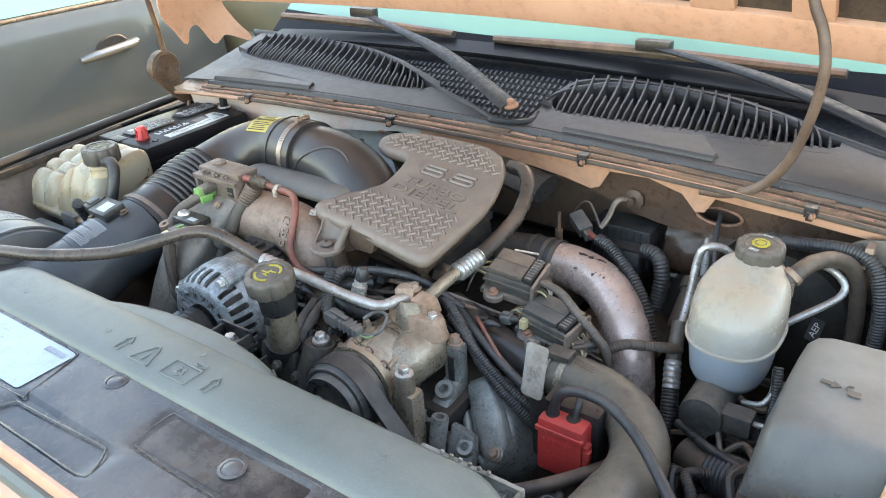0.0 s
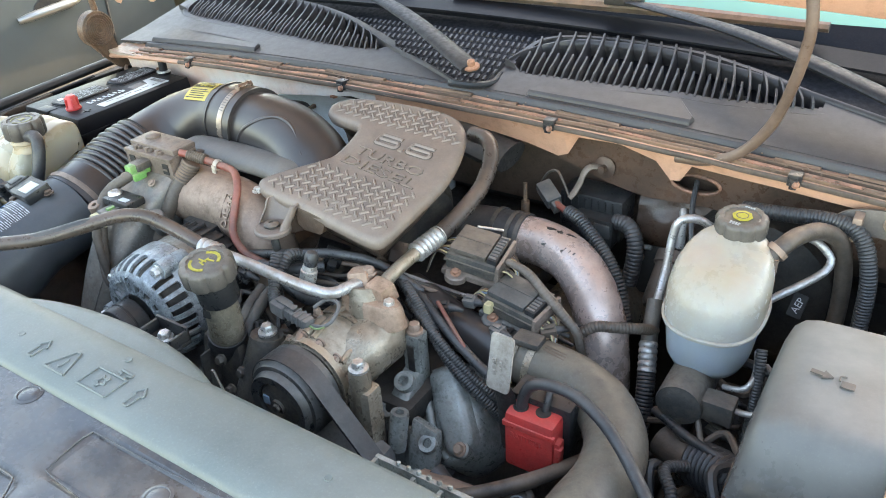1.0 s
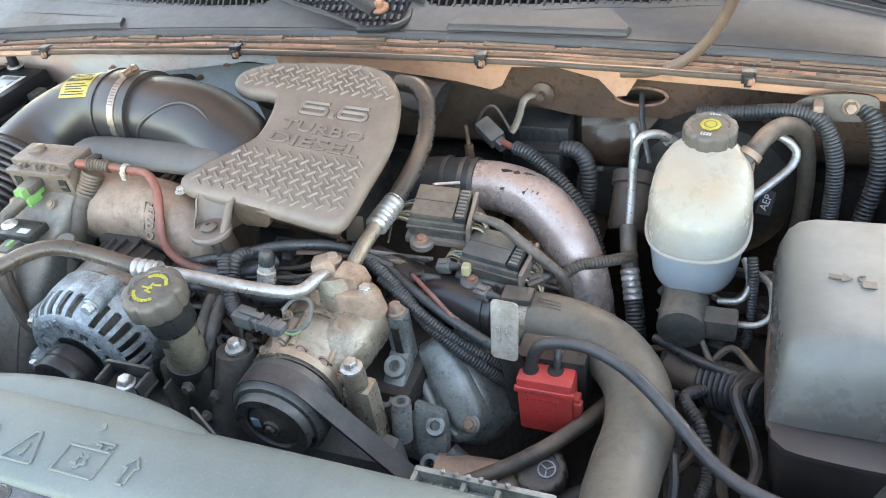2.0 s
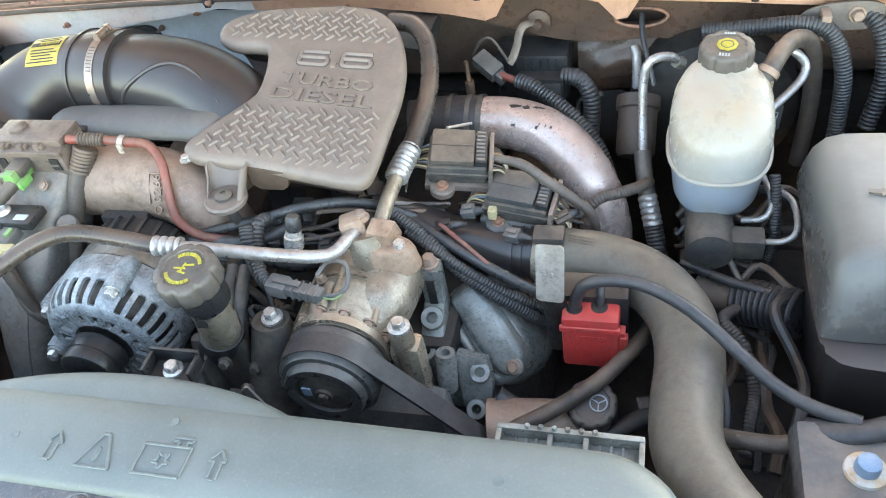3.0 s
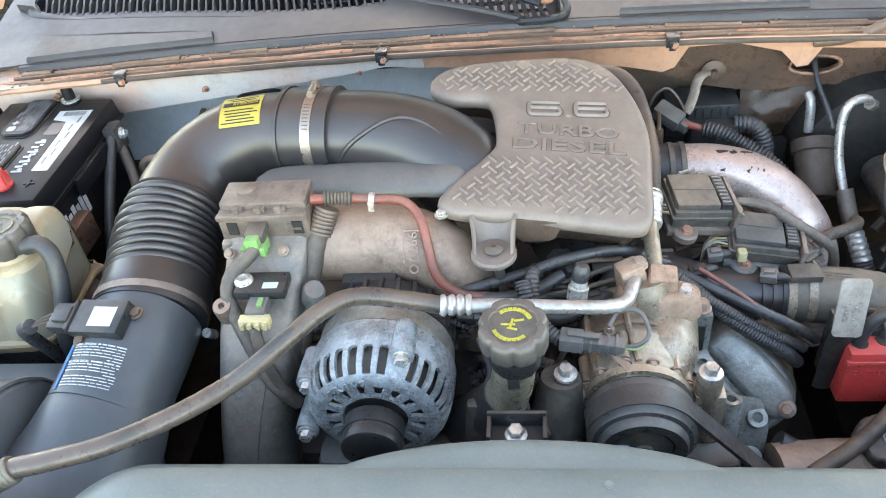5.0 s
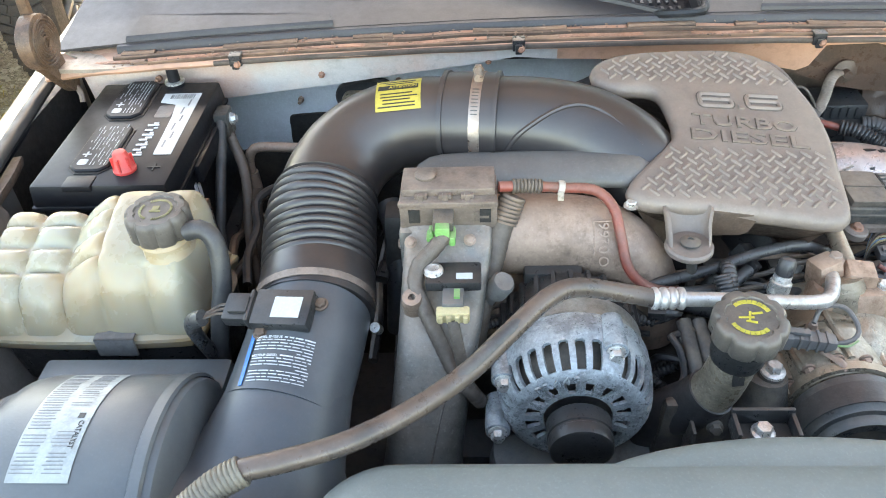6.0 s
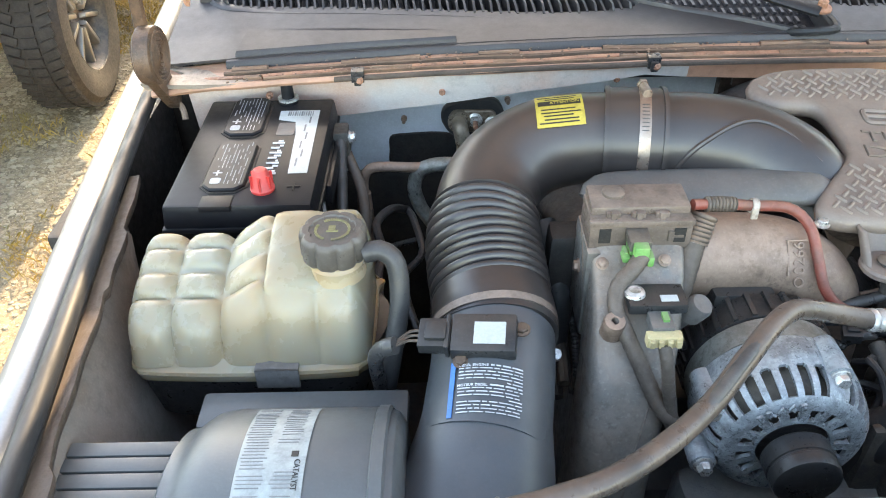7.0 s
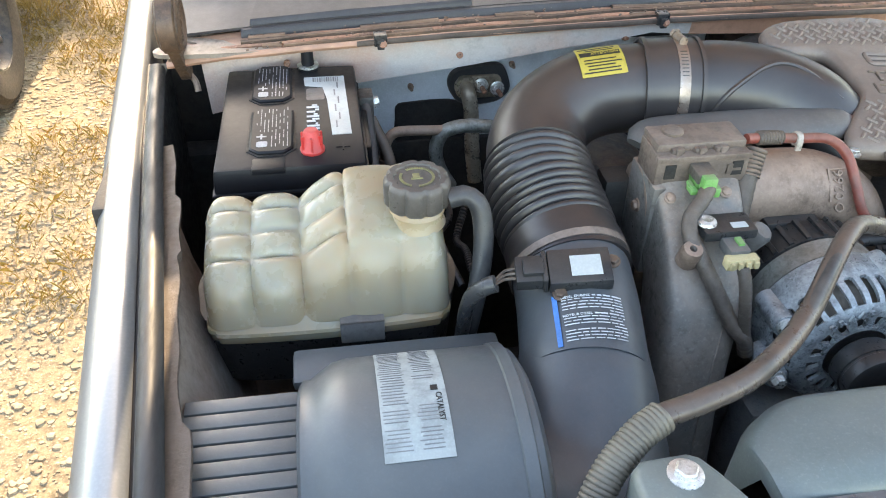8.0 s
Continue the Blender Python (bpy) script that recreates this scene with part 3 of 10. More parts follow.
for side in (-1, 1):
    # black strip laid in the gap, in place of its deep shade
    part("edge_rubber", strip_along(side, 0.0300, 1.116, 0.007, 1.0), gloss_black, fender, "black strip standing for the shade in the gap along the fender edge")
    part("weatherstrip", strip_along(side, 0.016, 1.142, 0.0112, 0.9, -0.2, 0.785), weather, fender, "grey-black rubber weatherstrip")


def flange_strip(side):
    """The rusty inner lip with a wavy torn edge."""
    rings, k = [], 90
    for i in range(k):
        y = -0.2 + 0.785 * i / (k - 1)
        f = -flange_x(y)
        w = 0.006 * noise.noise((y * 14, 2.0, 0)) + (0.005 if math.sin(y * 19) > 0.55 else 0.0)
        rings.append([(side * (f + 0.008), y, 1.130), (side * (f - 0.006 - w), y, 1.132), (side * (f - 0.007 - w), y, 1.129), (side * (f - 0.004 - w), y, 1.118), (side * (f + 0.006), y, 1.115)])
    return skin(rings)


def liner(side):
    """The inner fender: a wall that leans into the bay and a shelf at its foot."""
    rings = []
    for i in range(24):
        y = -0.2 + 0.70 * i / 23
        f = -flange_x(y)
        b = -0.02 * max(0.0, (y - 0.42) / 0.08) ** 2 + 0.012 * math.sin(y * 6) + 0.006 * noise.noise((y * 5, 1, 0))
        sec = [(f + 0.012, 1.128), (f - 0.002, 1.10), (f - 0.012 - b, 1.04), (f - 0.03 - b, 0.96), (f - 0.05 - b, 0.86), (f - 0.14, 0.80), (f - 0.22, 0.60), (f - 0.21, 0.60), (f - 0.02, 0.86), (f + 0.02, 1.1)]
        rings.append([(side * x, y, z) for x, z in sec])
    return skin(rings)


for side in (-1, 1):
    part("inner_flange", flange_strip(side), flange_brown, truck, "rusty torn inner fender lip")
    part("inner_fender", liner(side), liner_grey, truck, "dusty grey inner fender liner")
    part("hinge_pillar", box(side * 0.90 - 0.02, side * 0.90 + 0.02, 0.47, 0.86, 0.70, 1.12), shade_black, truck, bevel=0.006)
    part("frame_rail", box(side * 0.62 - 0.06, side * 0.62 + 0.06, -0.3, 1.1, 0.42, 0.58), shade_black, truck, bevel=0.01)


def crown(x):
    """The height of the cowl seam across the truck."""
    return 1.207 - 0.042 * (x + 0.02) ** 2 - 0.03 * max(0, abs(x) - 0.6) ** 2


def across(sec, x0, x1, n=40, wob=0.0, sag=crown):
    """A section of (y, z above the seam) carried across the truck."""
    rings = []
    for i in range(n + 1):
        x = x0 + (x1 - x0) * i / n
        rings.append([(x, y + wob * noise.noise((x * 9, y * 30, 0)), z + sag(x) + wob * noise.noise((x * 11, y * 30, 5))) for y, z in sec])
    return skin(rings)


# firewall: white upper panel with a rising lower edge, brown panel on the driver's side, walls behind
def upper_panel(xmin, xmax):
    edge = [(-0.820, 1.064), (-0.70, 1.085), (-0.577, 1.104), (-0.45, 1.128), (-0.32, 1.150), (-0.22, 1.163), (-0.16, 1.172), (-0.10, 1.166), (0.0, 1.159), (0.12, 1.152), (0.20, 1.141), (0.255, 1.129), (0.272, 1.136), (0.29, 1.168), (0.36, 1.171), (0.42, 1.157), (0.445, 1.131), (0.46, 1.134), (0.475, 1.161), (0.60, 1.157), (0.85, 1.14)]
    rings = []
    for i in range(len(edge) - 1):
        if edge[i][0] < xmin or edge[i][0] >= xmax:
            continue
        (xa, za), (xb, zb) = edge[i], edge[i + 1]
        for s in range(5):
            x, z = xa + (xb - xa) * s / 4, za + (zb - za) * s / 4
            lean = 0.010 * math.sin(x * 7)
            top = crown(x) - 0.012
            back = 0.014 if x < -0.59 else max(0.0, 0.014 - 0.1 * (x + 0.59))
            rings.append([(x, 0.757 + back, top), (x, 0.763 + back + lean * 0.3, top - (top - z) * 0.35), (x, 0.770 + back + lean, z + 0.006), (x, 0.772 + back + lean, z), (x, 0.776 + back + lean, z + 0.001), (x, 0.775 + back, top)])
    return skin(rings)


firewall = part("firewall", box(-0.79, -0.02, 0.862, 0.89, 0.80, 1.15), blue_wall, truck, "blue-grey painted firewall in shade")
part("upper_panel", upper_panel(-1, -0.12), paint_inner, firewall, "dusty white painted panel with bronze stains")
part("cowl_lip", upper_panel(-0.12, 1), paint_tan, firewall, "peach primer lip with a torn lower edge")


def brown_wall():
    """The brown panel below the seam with an oval hole and a scalloped lower edge."""
    top = [(-0.02, 1.172), (0.2, 1.175), (0.4, 1.172), (0.6, 1.165), (0.9, 1.145)]
    low = [(0.9, 1.03), (0.72, 1.055), (0.6, 1.072), (0.5, 1.085), (0.40, 1.082), (0.33, 1.092), (0.27, 1.112), (0.2, 1.128), (0.1, 1.128), (-0.02, 1.135)]
    o = [(p.x, p.y) for p, _ in spline([(*q, 0) for q in top], 0.02)] + [(p.x, p.y) for p, _ in spline([(*q, 0) for q in low], 0.02)]
    bm = bmesh.new()
    hole = [(0.478 + 0.036 * math.cos(a * 0.2618), 1.122 + 0.014 * math.sin(a * 0.2618)) for a in range(24)]
    rings = []
    edges = []
    for loop in (o, hole):
        vs = [bm.verts.new((x, 0.797 + 0.006 * noise.noise((x * 8, z * 8, 0)), z)) for x, z in loop]
        edges += [bm.edges.new((vs[i], vs[(i + 1) % len(vs)])) for i in range(len(vs))]
    bmesh.ops.triangle_fill(bm, use_beauty=True, edges=edges)
    ext = bmesh.ops.extrude_face_region(bm, geom=list(bm.faces))
    for q in ext["geom"]:
        if isinstance(q, bmesh.types.BMVert):
            q.co.y += 0.006
    bm.verts.index_update()
    g = Geo([v.co for v in bm.verts], [[v.index for v in f.verts] for f in bm.faces])
    bm.free()
    return g


part("brown_panel", brown_wall(), panel_brown, firewall, "brown dirt-stained sheet metal with an oval hole")
part("hole_rim", tube([(0.478 + 0.037 * math.cos(a * 0.3927), 0.793, 1.122 + 0.0145 * math.sin(a * 0.3927)) for a in range(17)], 0.0028, 6, 0.006), rust_tan, firewall, "rusty rim of the oval hole")


def crumpled(x0, x1, z0, z1, y, deep):
    """A dented sheet with soft folds."""
    n = 22
    rings = []
    for i in range(n + 1):
        x = x0 + (x1 - x0) * i / n
        row = []
        for k in range(n + 1):
            z = z0 + (z1 - z0) * k / n
            d = noise.noise((x * 16, z * 22, 3.1)) + 0.5 * noise.noise((x * 40, z * 46, 7.7))
            row.append((x, y - deep * d - 0.018 * math.sin(math.pi * k / n), z))
        rings.append(row + [(x, y + 0.03, z1), (x, y + 0.03, z0)])
    return skin(rings)


part("bulkhead_fold", crumpled(0.385, 0.545, 0.975, 1.088, 0.832, 0.012), panel_brown, firewall, "dented dark brown bulkhead sheet", smooth=60)
# rear walls coloured as dark as the shade behind the bay
part("back_wall", box(-0.9, 0.9, 0.905, 0.93, 0.45, 1.16), shade_black, firewall)
part("lower_bulkhead", box(-0.9, 0.9, 0.852, 0.905, 0.40, 0.96), shade_black, firewall, bevel=0.01)
part("cavity_wall", box(-0.02, 0.9, 0.845, 0.86, 1.0, 1.17), brown_panel, firewall)
for x in (-0.7, -0.45, -0.2, 0.05):
    part("stud", spun([(0.005, 0), (0.005, 0.006), (0.0025, 0.007), (0.0025, 0.014)], along((x, 0.768, 1.165 if x > -0.3 else 1.15), (0, -1, 0.2)), 8), rust_tan, firewall)

# seam above the firewall: layered lips, rubber beads, old sealer and debris
seam = part("cowl_seam", across([(0.740, -0.0125), (0.737, -0.008), (0.741, -0.003), (0.750, -0.005), (0.766, -0.002), (0.784, 0.000), (0.798, 0.004), (0.798, -0.006), (0.76, -0.014)], -0.86, 0.88, 200, 0.0022), seam_paint, truck, "salmon painted cowl flange with rust and old sealer")
part("seam_edge", across([(0.7372, -0.0105), (0.7364, -0.0075), (0.7372, -0.0048), (0.740, -0.0035), (0.742, -0.0045), (0.742, -0.009)], -0.60, 0.88, 160, 0.001), flange_brown, seam, "thin dark brown edge of the flange")
part("seal_bead", across([(0.744, -0.004), (0.7435, 0.0005), (0.7455, 0.0015), (0.748, 0.0005), (0.7485, -0.005)], -0.70, 0.88, 160, 0.0014), sealer, seam, "thin cracked brown rubber bead")
part("rust_band", across([(0.7535, -0.004), (0.7535, -0.0015), (0.757, -0.0005), (0.7605, -0.0005), (0.7605, -0.004)], -0.80, 0.88, 260, 0.0024), rust_tan, seam, "orange rust along the flange")
part("seal_bead", across([(0.764, -0.003), (0.764, 0.002), (0.767, 0.0035), (0.770, 0.002), (0.770, -0.003)], -0.76, 0.88, 160, 0.0018), brown_panel, seam, "dirty brown bead")
part("trim_strip", across([(0.783, -0.001), (0.7835, 0.006), (0.787, 0.0105), (0.792, 0.0115), (0.796, 0.008), (0.796, -0.001)], -0.76, 0.88, 160, 0.0006), cowl_black, seam, "dark dusty trim strip")
rs = random.Random(21)
x = -0.75
while x < 0.82:
    l = rs.uniform(0.03, 0.16)
    part("sealer_run", across([(0.7715, -0.002), (0.7715, 0.0025), (0.7745, 0.0045), (0.781, 0.004), (0.7825, -0.001)], x, min(0.87, x + l), max(4, round(l / 0.006)), 0.0025), sealer, seam, "brittle orange-brown sealer")
    part("sealer_run", across([(0.7505, -0.006), (0.7505, -0.001), (0.753, 0.0005), (0.758, 0.000), (0.7605, -0.004)], x + 0.02, min(0.87, x + l * 0.9), max(4, round(l / 0.006)), 0.002), sealer, seam)
    x += l + rs.uniform(0.03, 0.14)
crumbs = []
for _ in range(260):
    x, y = rs.uniform(-0.75, 0.86), rs.uniform(0.739, 0.797)
    r = rs.uniform(0.0006, 0.0016)
    crumbs.append(box(-r * rs.uniform(1, 2), r, -r, r * 0.8, -r * 0.4, r * 0.6).at(Matrix.Translation((x, y, crown(x) + 0.001 + 0.08 * (y - 0.745))) @ pose(0, 0, 0, rs.uniform(-30, 30), rs.uniform(-30, 30), rs.uniform(0, 180))))
tagged(part("debris", total(crumbs), sealer, seam), kind="stuff")
for x in (-0.567, -0.157, 0.258, 0.62):
    part("clip", box(x - 0.009, x + 0.009, 0.735, 0.752, crown(x) - 0.013, crown(x) + 0.004) + box(x - 0.005, x + 0.005, 0.731, 0.737, crown(x) - 0.016, crown(x) - 0.002), blade_black, seam, "small black retaining clip", bevel=0.0015)
    part("clip_screw", hexbolt((x + 0.003, 0.733, crown(x) - 0.008), (0, -1, 0.3), 0.004, 0.005), rust_tan, seam)

# corner gusset of torn sheet by the hinge
part("corner_gusset", slab(outline([(-0.86, 0.742), (-0.70, 0.745), (-0.70, 0.80), (-0.74, 0.86), (-0.80, 0.85), (-0.785, 0.825), (-0.83, 0.83), (-0.80, 0.80), (-0.85, 0.80), (-0.82, 0.775), (-0.87, 0.77)], 0.006), [(0, 1.176), (0, 1.182)]), gusset_tan, truck, "torn tan sheet metal corner")

# ---- cowl, windshield, wipers, hood ----
def cowl_z(x, y):
    return crown(x) + 0.012 + 0.16 * (y - 0.79) + 0.05 * max(0, y - 0.86)


def cowl_sheet(x0, x1, y0, y1, nx, ny, lift=0.0, thick=0.004, keep=None):
    """A curved sheet of cowl plastic with thickness."""
    v, f, idx = [], [], {}
    for s in (0, 1):
        for i in range(nx + 1):
            for j in range(ny + 1):
                x, y = x0 + (x1 - x0) * i / nx, y0 + (y1 - y0) * j / ny
                idx[s, i, j] = len(v)
                v.append((x, y, cowl_z(x, y) + lift - s * thick))
    cells = {(i, j) for i in range(nx) for j in range(ny) if keep is None or keep(x0 + (x1 - x0) * (i + 0.5) / nx, y0 + (y1 - y0) * (j + 0.5) / ny)}
    for i, j in cells:
        for s in (0, 1):
            f.append((idx[s, i, j], idx[s, i + 1, j], idx[s, i + 1, j + 1], idx[s, i, j + 1]))
        for (di, dj), (a, b) in (((-1, 0), ((0, 0), (0, 1))), ((1, 0), ((1, 0), (1, 1))), ((0, -1), ((0, 0), (1, 0))), ((0, 1), ((0, 1), (1, 1)))):
            if (i + di, j + dj) not in cells:
                p, q = (i + a[0], j + a[1]), (i + b[0], j + b[1])
                f.append((idx[0, *p], idx[0, *q], idx[1, *q], idx[1, *p]))
    used = sorted({k for q in f for k in q})
    at = {k: i for i, k in enumerate(used)}
    return Geo([v[k] for k in used], [[at[k] for k in q] for q in f])


VENT_L = [(-0.80, 0.955), (-0.732, 0.926), (-0.587, 0.904), (-0.466, 0.886), (-0.398, 0.876), (-0.320, 0.866), (-0.240, 0.862), (-0.165, 0.868), (-0.160, 0.888), (-0.182, 0.905), (-0.288, 0.952), (-0.430, 0.998), (-0.568, 1.022), (-0.708, 1.034), (-0.80, 1.034)]
VENT_R = [(0.115, 0.900), (0.140, 0.866), (0.201, 0.865), (0.305, 0.872), (0.409, 0.884), (0.478, 0.888), (0.542, 0.899), (0.598, 0.906), (0.618, 0.926), (0.604, 0.937), (0.557, 0.953), (0.489, 0.976), (0.408, 0.996), (0.322, 1.000), (0.230, 0.998), (0.162, 0.984), (0.130, 0.958)]
vl, vr = outline(VENT_L, 0.012), outline(VENT_R, 0.012)
POD_L = [(-0.90, 1.075), (-0.80, 1.060), (-0.706, 1.035), (-0.55, 1.013), (-0.42, 0.994), (-0.337, 0.971), (-0.251, 0.932), (-0.141, 0.878), (-0.029, 0.832), (0.055, 0.793)]
POD_R = [(0.107, 0.793), (0.105, 0.883), (0.127, 0.936), (0.185, 0.979), (0.263, 0.992), (0.353, 0.994), (0.438, 0.978), (0.516, 0.964), (0.677, 0.919), (0.90, 0.86)]
pod_l, pod_r = [[(p.x, p.y) for p, _ in spline([(*q, 0) for q in pod], 0.01)] for pod in (POD_L, POD_R)]
pods = (pod_l + [(0.055, 0.70), (-0.95, 0.70)], pod_r + [(0.95, 0.70), (0.107, 0.70)])
cowl = part("cowl_panel", cowl_sheet(-0.86, 0.90, 0.793, 1.075, 352, 58, keep=lambda x, y: not inside(x, y, vl) and not inside(x, y, vr) and (inside(x, y, pods[0]) or inside(x, y, pods[1]))), cowl_black, truck, "dusty black plastic cowl panel with finned vents")
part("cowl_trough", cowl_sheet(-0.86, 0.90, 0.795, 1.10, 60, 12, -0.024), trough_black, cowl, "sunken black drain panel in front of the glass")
for line in (pod_l, pod_r):
    part("pod_edge", skin([[(x, y - 0.007, cowl_z(x, y) - 0.004), (x, y - 0.004, cowl_z(x, y) + 0.004), (x, y + 0.001, cowl_z(x, y) + 0.005), (x, y + 0.005, cowl_z(x, y)), (x, y + 0.007, cowl_z(x, y) - 0.030), (x, y + 0.002, cowl_z(x, y) - 0.030)] for x, y in line]), cowl_black, cowl, "rounded rear edge of the vent pod", smooth=60)
# the void below the vents has its shade in the colour of these boxes
part("cowl_well", box(-0.86, 0.90, 0.895, 1.10, 1.12, 1.165), shade_black, cowl)
part("well_front", box(-0.86, 0.90, 0.80, 0.895, 1.150, 1.165), shade_black, cowl)


def rim_band(poly, ycut):
    """A raised hood along the rear edge of a vent, which dies out towards the front."""
    rings = []
    k = len(poly)
    for i in range(k + 1):
        (x, y), (xi, yi) = poly[i % k], inset(poly, -0.016)[i % k]
        z = cowl_z(x, y)
        back = min(1.0, max(0.0, (y - ycut(x)) / 0.05))
        h = 0.004 * back - 0.004 * (1 - back)
        rings.append([(xi, yi, z - 0.003), (xi * 0.7 + x * 0.3, yi * 0.7 + y * 0.3, z + h * 0.9), (x, y, z + h), (x, y, z - 0.02)])
    return skin(rings, cap0=False, cap1=False)


for vent, poly, lean, ycut in (("left", vl, -0.034, lambda x: 0.91), ("right", vr, -0.022, lambda x: 0.91)):
    part("vent_rim", rim_band(poly, ycut), cowl_black, cowl)
    xs = [p[0] for p in poly]
    x, n = min(xs) + 0.014, 0
    while x < max(xs) - 0.008:
        ys = [y for y in [0.79 + 0.003 * i for i in range(100)] if inside(x, y, poly)]
        if len(ys) > 8:
            y0, y1 = ys[0] - 0.006, ys[-1] + 0.004
            if n % 2:
                y1 = y0 + (y1 - y0) * 0.42
            while y1 > y0 + 0.01 and not inside(x + lean, y1 - 0.004, poly):
                y1 -= 0.004
            rings = []
            for i in range(9):
                t = i / 8
                y, xx = y0 + (y1 - y0) * t, x + lean * (0.25 if n % 2 else 1.0) * t * (0.5 + 0.5 * t)
                rise = 0.007 * min(1.0, t * 4) + 0.004 * t * t
                zt, zb = cowl_z(xx, y) + 0.001 + rise, cowl_z(xx, y) - 0.030
                rings.append([(xx - 0.0017, y, zt), (xx + 0.0017, y, zt), (xx + 0.0030 + 0.004, y, zb), (xx - 0.0030 + 0.004, y, zb)])
            part("slat", skin(rings), cowl_black, cowl)
        x += 0.0128
        n += 1
for a, b, y in ((-0.72, -0.2, 0.91), (-0.74, -0.3, 0.98), (0.15, 0.60, 0.88), (0.16, 0.5, 0.94)):
    part("vent_crossbar", tube([(x, y, cowl_z(x, y) - 0.024) for x in (a, (a + b) / 2, b)], 0.004, 8, 0.03), blade_black, cowl)

# raised pads and a drip lip in front of the vents
for poly in ([(-0.747, 0.796), (-0.60, 0.796), (-0.428, 0.796), (-0.434, 0.818), (-0.58, 0.838), (-0.738, 0.858)], [(0.19, 0.797), (0.32, 0.798), (0.455, 0.800), (0.458, 0.813), (0.421, 0.860), (0.31, 0.840), (0.20, 0.818)]):
    g = slab(poly, [(-0.003, -0.006), (0.0, 0.0045), (0.003, 0.0075)])
    part("cowl_pad", Geo([(x, y, z + cowl_z(x, y)) for x, y, z in g.v], g.f), cowl_black, cowl, smooth=25)

# perforated field between the pods: rows of small louvres on the sunken panel
louvres = []
for i in range(44):
    for j in range(9):
        x, y = -0.36 + 0.0125 * i - 0.004 * j, 0.815 + 0.024 * j
        if y < 1.015 and not inside(x, y - 0.016, pods[0]) and not inside(x, y - 0.016, pods[1]) and not inside(x - 0.012, y, pods[1]) and not inside(x + 0.014, y, pods[1]):
            louvres.append(box(-0.0032, 0.0032, -0.0075, 0.0075, -0.001, 0.0035, 0.001).at(Matrix.Translation((x, y, cowl_z(x, y) - 0.024)) @ pose(0, 0, 0, 14, 0, 8)))
for g in louvres:
    part("louvre", g, cowl_black, cowl)
part("glass_foot", cowl_sheet(-0.80, 0.82, 1.030, 1.084, 54, 3, 0.0030, 0.0035), gloss_black, cowl, "glossy black strip at the foot of the glass")

WS = Vector((0, 1.078, 1.258))


def glass_point(x, s, lift=0.0):
    """A place on the windshield: x across, s metres up its slope."""
    bow = 0.05 * (x / 0.8) ** 2
    return (x, WS.y + bow * 0.9 + s * 0.80 - 0.55 * lift, WS.z + s * 0.60 - 0.02 * bow + 0.8 * lift)


def windshield():
    rings = []
    for i in range(31):
        x = -0.86 + 1.72 * i / 30
        rings.append([glass_point(x, s) for s in (0, 0.2, 0.4, 0.6, 0.85)] + [glass_point(x, s, -0.006) for s in (0.85, 0.4, 0)])
    return skin(rings)


part("windshield", windshield(), glass_sky_green, truck, "green-tinted windshield reflecting bright sky")
band = []
for i in range(31):
    x = -0.86 + 1.72 * i / 30
    band.append([glass_point(x, -0.03, 0.002), glass_point(x, 0.045, 0.002), glass_point(x, 0.045, 0.001), glass_point(x, -0.03, -0.004)])
part("glass_edge_band", skin(band), gloss_black, truck, "glossy black band at the foot of the glass")
part("cab_wall", box(-0.88, 0.88, 1.75, 1.80, 0.5, 1.80), shade_black, truck)
part("roof", box(-0.80, 0.80, 1.72, 3.0, 1.76, 1.80), paint_silver, truck, bevel=0.015)
part("dashboard", box(-0.8, 0.8, 1.15, 1.7, 1.05, 1.20), black, truck, bevel=0.02)


def wiper(pivot, mid, hook, tip0, tip1):
    """An arm from its pivot, with a blade on the glass."""
    arm = part("wiper_arm", tube([pivot, mid, hook], [0.021, 0.018, 0.009], 12, 0.02, flat=0.4), wiper_black, truck, "dusty black wiper arm")
    part("pivot_nut", spun([(0.014, 0), (0.014, 0.003), (0.010, 0.005)], along((pivot[0], pivot[1], pivot[2] + 0.002), (0, -0.2, 1)), 20) + spun([(0.0075, 0.004), (0.0075, 0.012), (0.005, 0.014)], along((pivot[0], pivot[1], pivot[2] + 0.002), (0, -0.2, 1)), 6), rust_tan, arm, "rusty pivot nut")
    a, b = Vector(tip0), Vector(tip1)
    c = (a + b) / 2 + Vector((0, 0, 0.004))
    blade = part("wiper_blade", tube([a, c, b], [0.010, 0.014, 0.010], 8, 0.03, flat=0.85), brown_hose, arm, "brown dusty rubber wiper blade")
    h = Vector(hook)
    d = (b - a).normalized()
    m = Matrix.Translation(h) @ Matrix(((d.x, 0, 0, 0), (d.y, 1, 0, 0), (d.z, 0, 1, 0), (0, 0, 0, 1)))
    part("blade_clip", box(-0.035, 0.035, -0.012, 0.012, -0.008, 0.014).at(m), black, arm, bevel=0.004)


wiper((0.083, 0.80, 1.246), (-0.17, 0.940, 1.288), (-0.47, 1.045, 1.325), (-0.79, 1.085, 1.288), (-0.24, 1.085, 1.288))
wiper((0.80, 0.85, 1.240), (0.50, 0.945, 1.305), (0.24, 1.07, 1.310), (-0.13, 1.085, 1.288), (0.58, 1.085, 1.294))
part("wiper_linkage_arch", tube([(0.04, 0.80, 1.214), (0.06, 0.775, 1.226), (0.10, 0.78, 1.226), (0.115, 0.815, 1.222), (0.11, 0.85, 1.225)], 0.006, 8, 0.008), weather, cowl)

# hood: tan underside, rising over the cowl
HOOD = [(0.885, 1.372), (0.74, 1.62), (0.60, 1.87), (0.46, 2.12), (0.34, 2.34)]


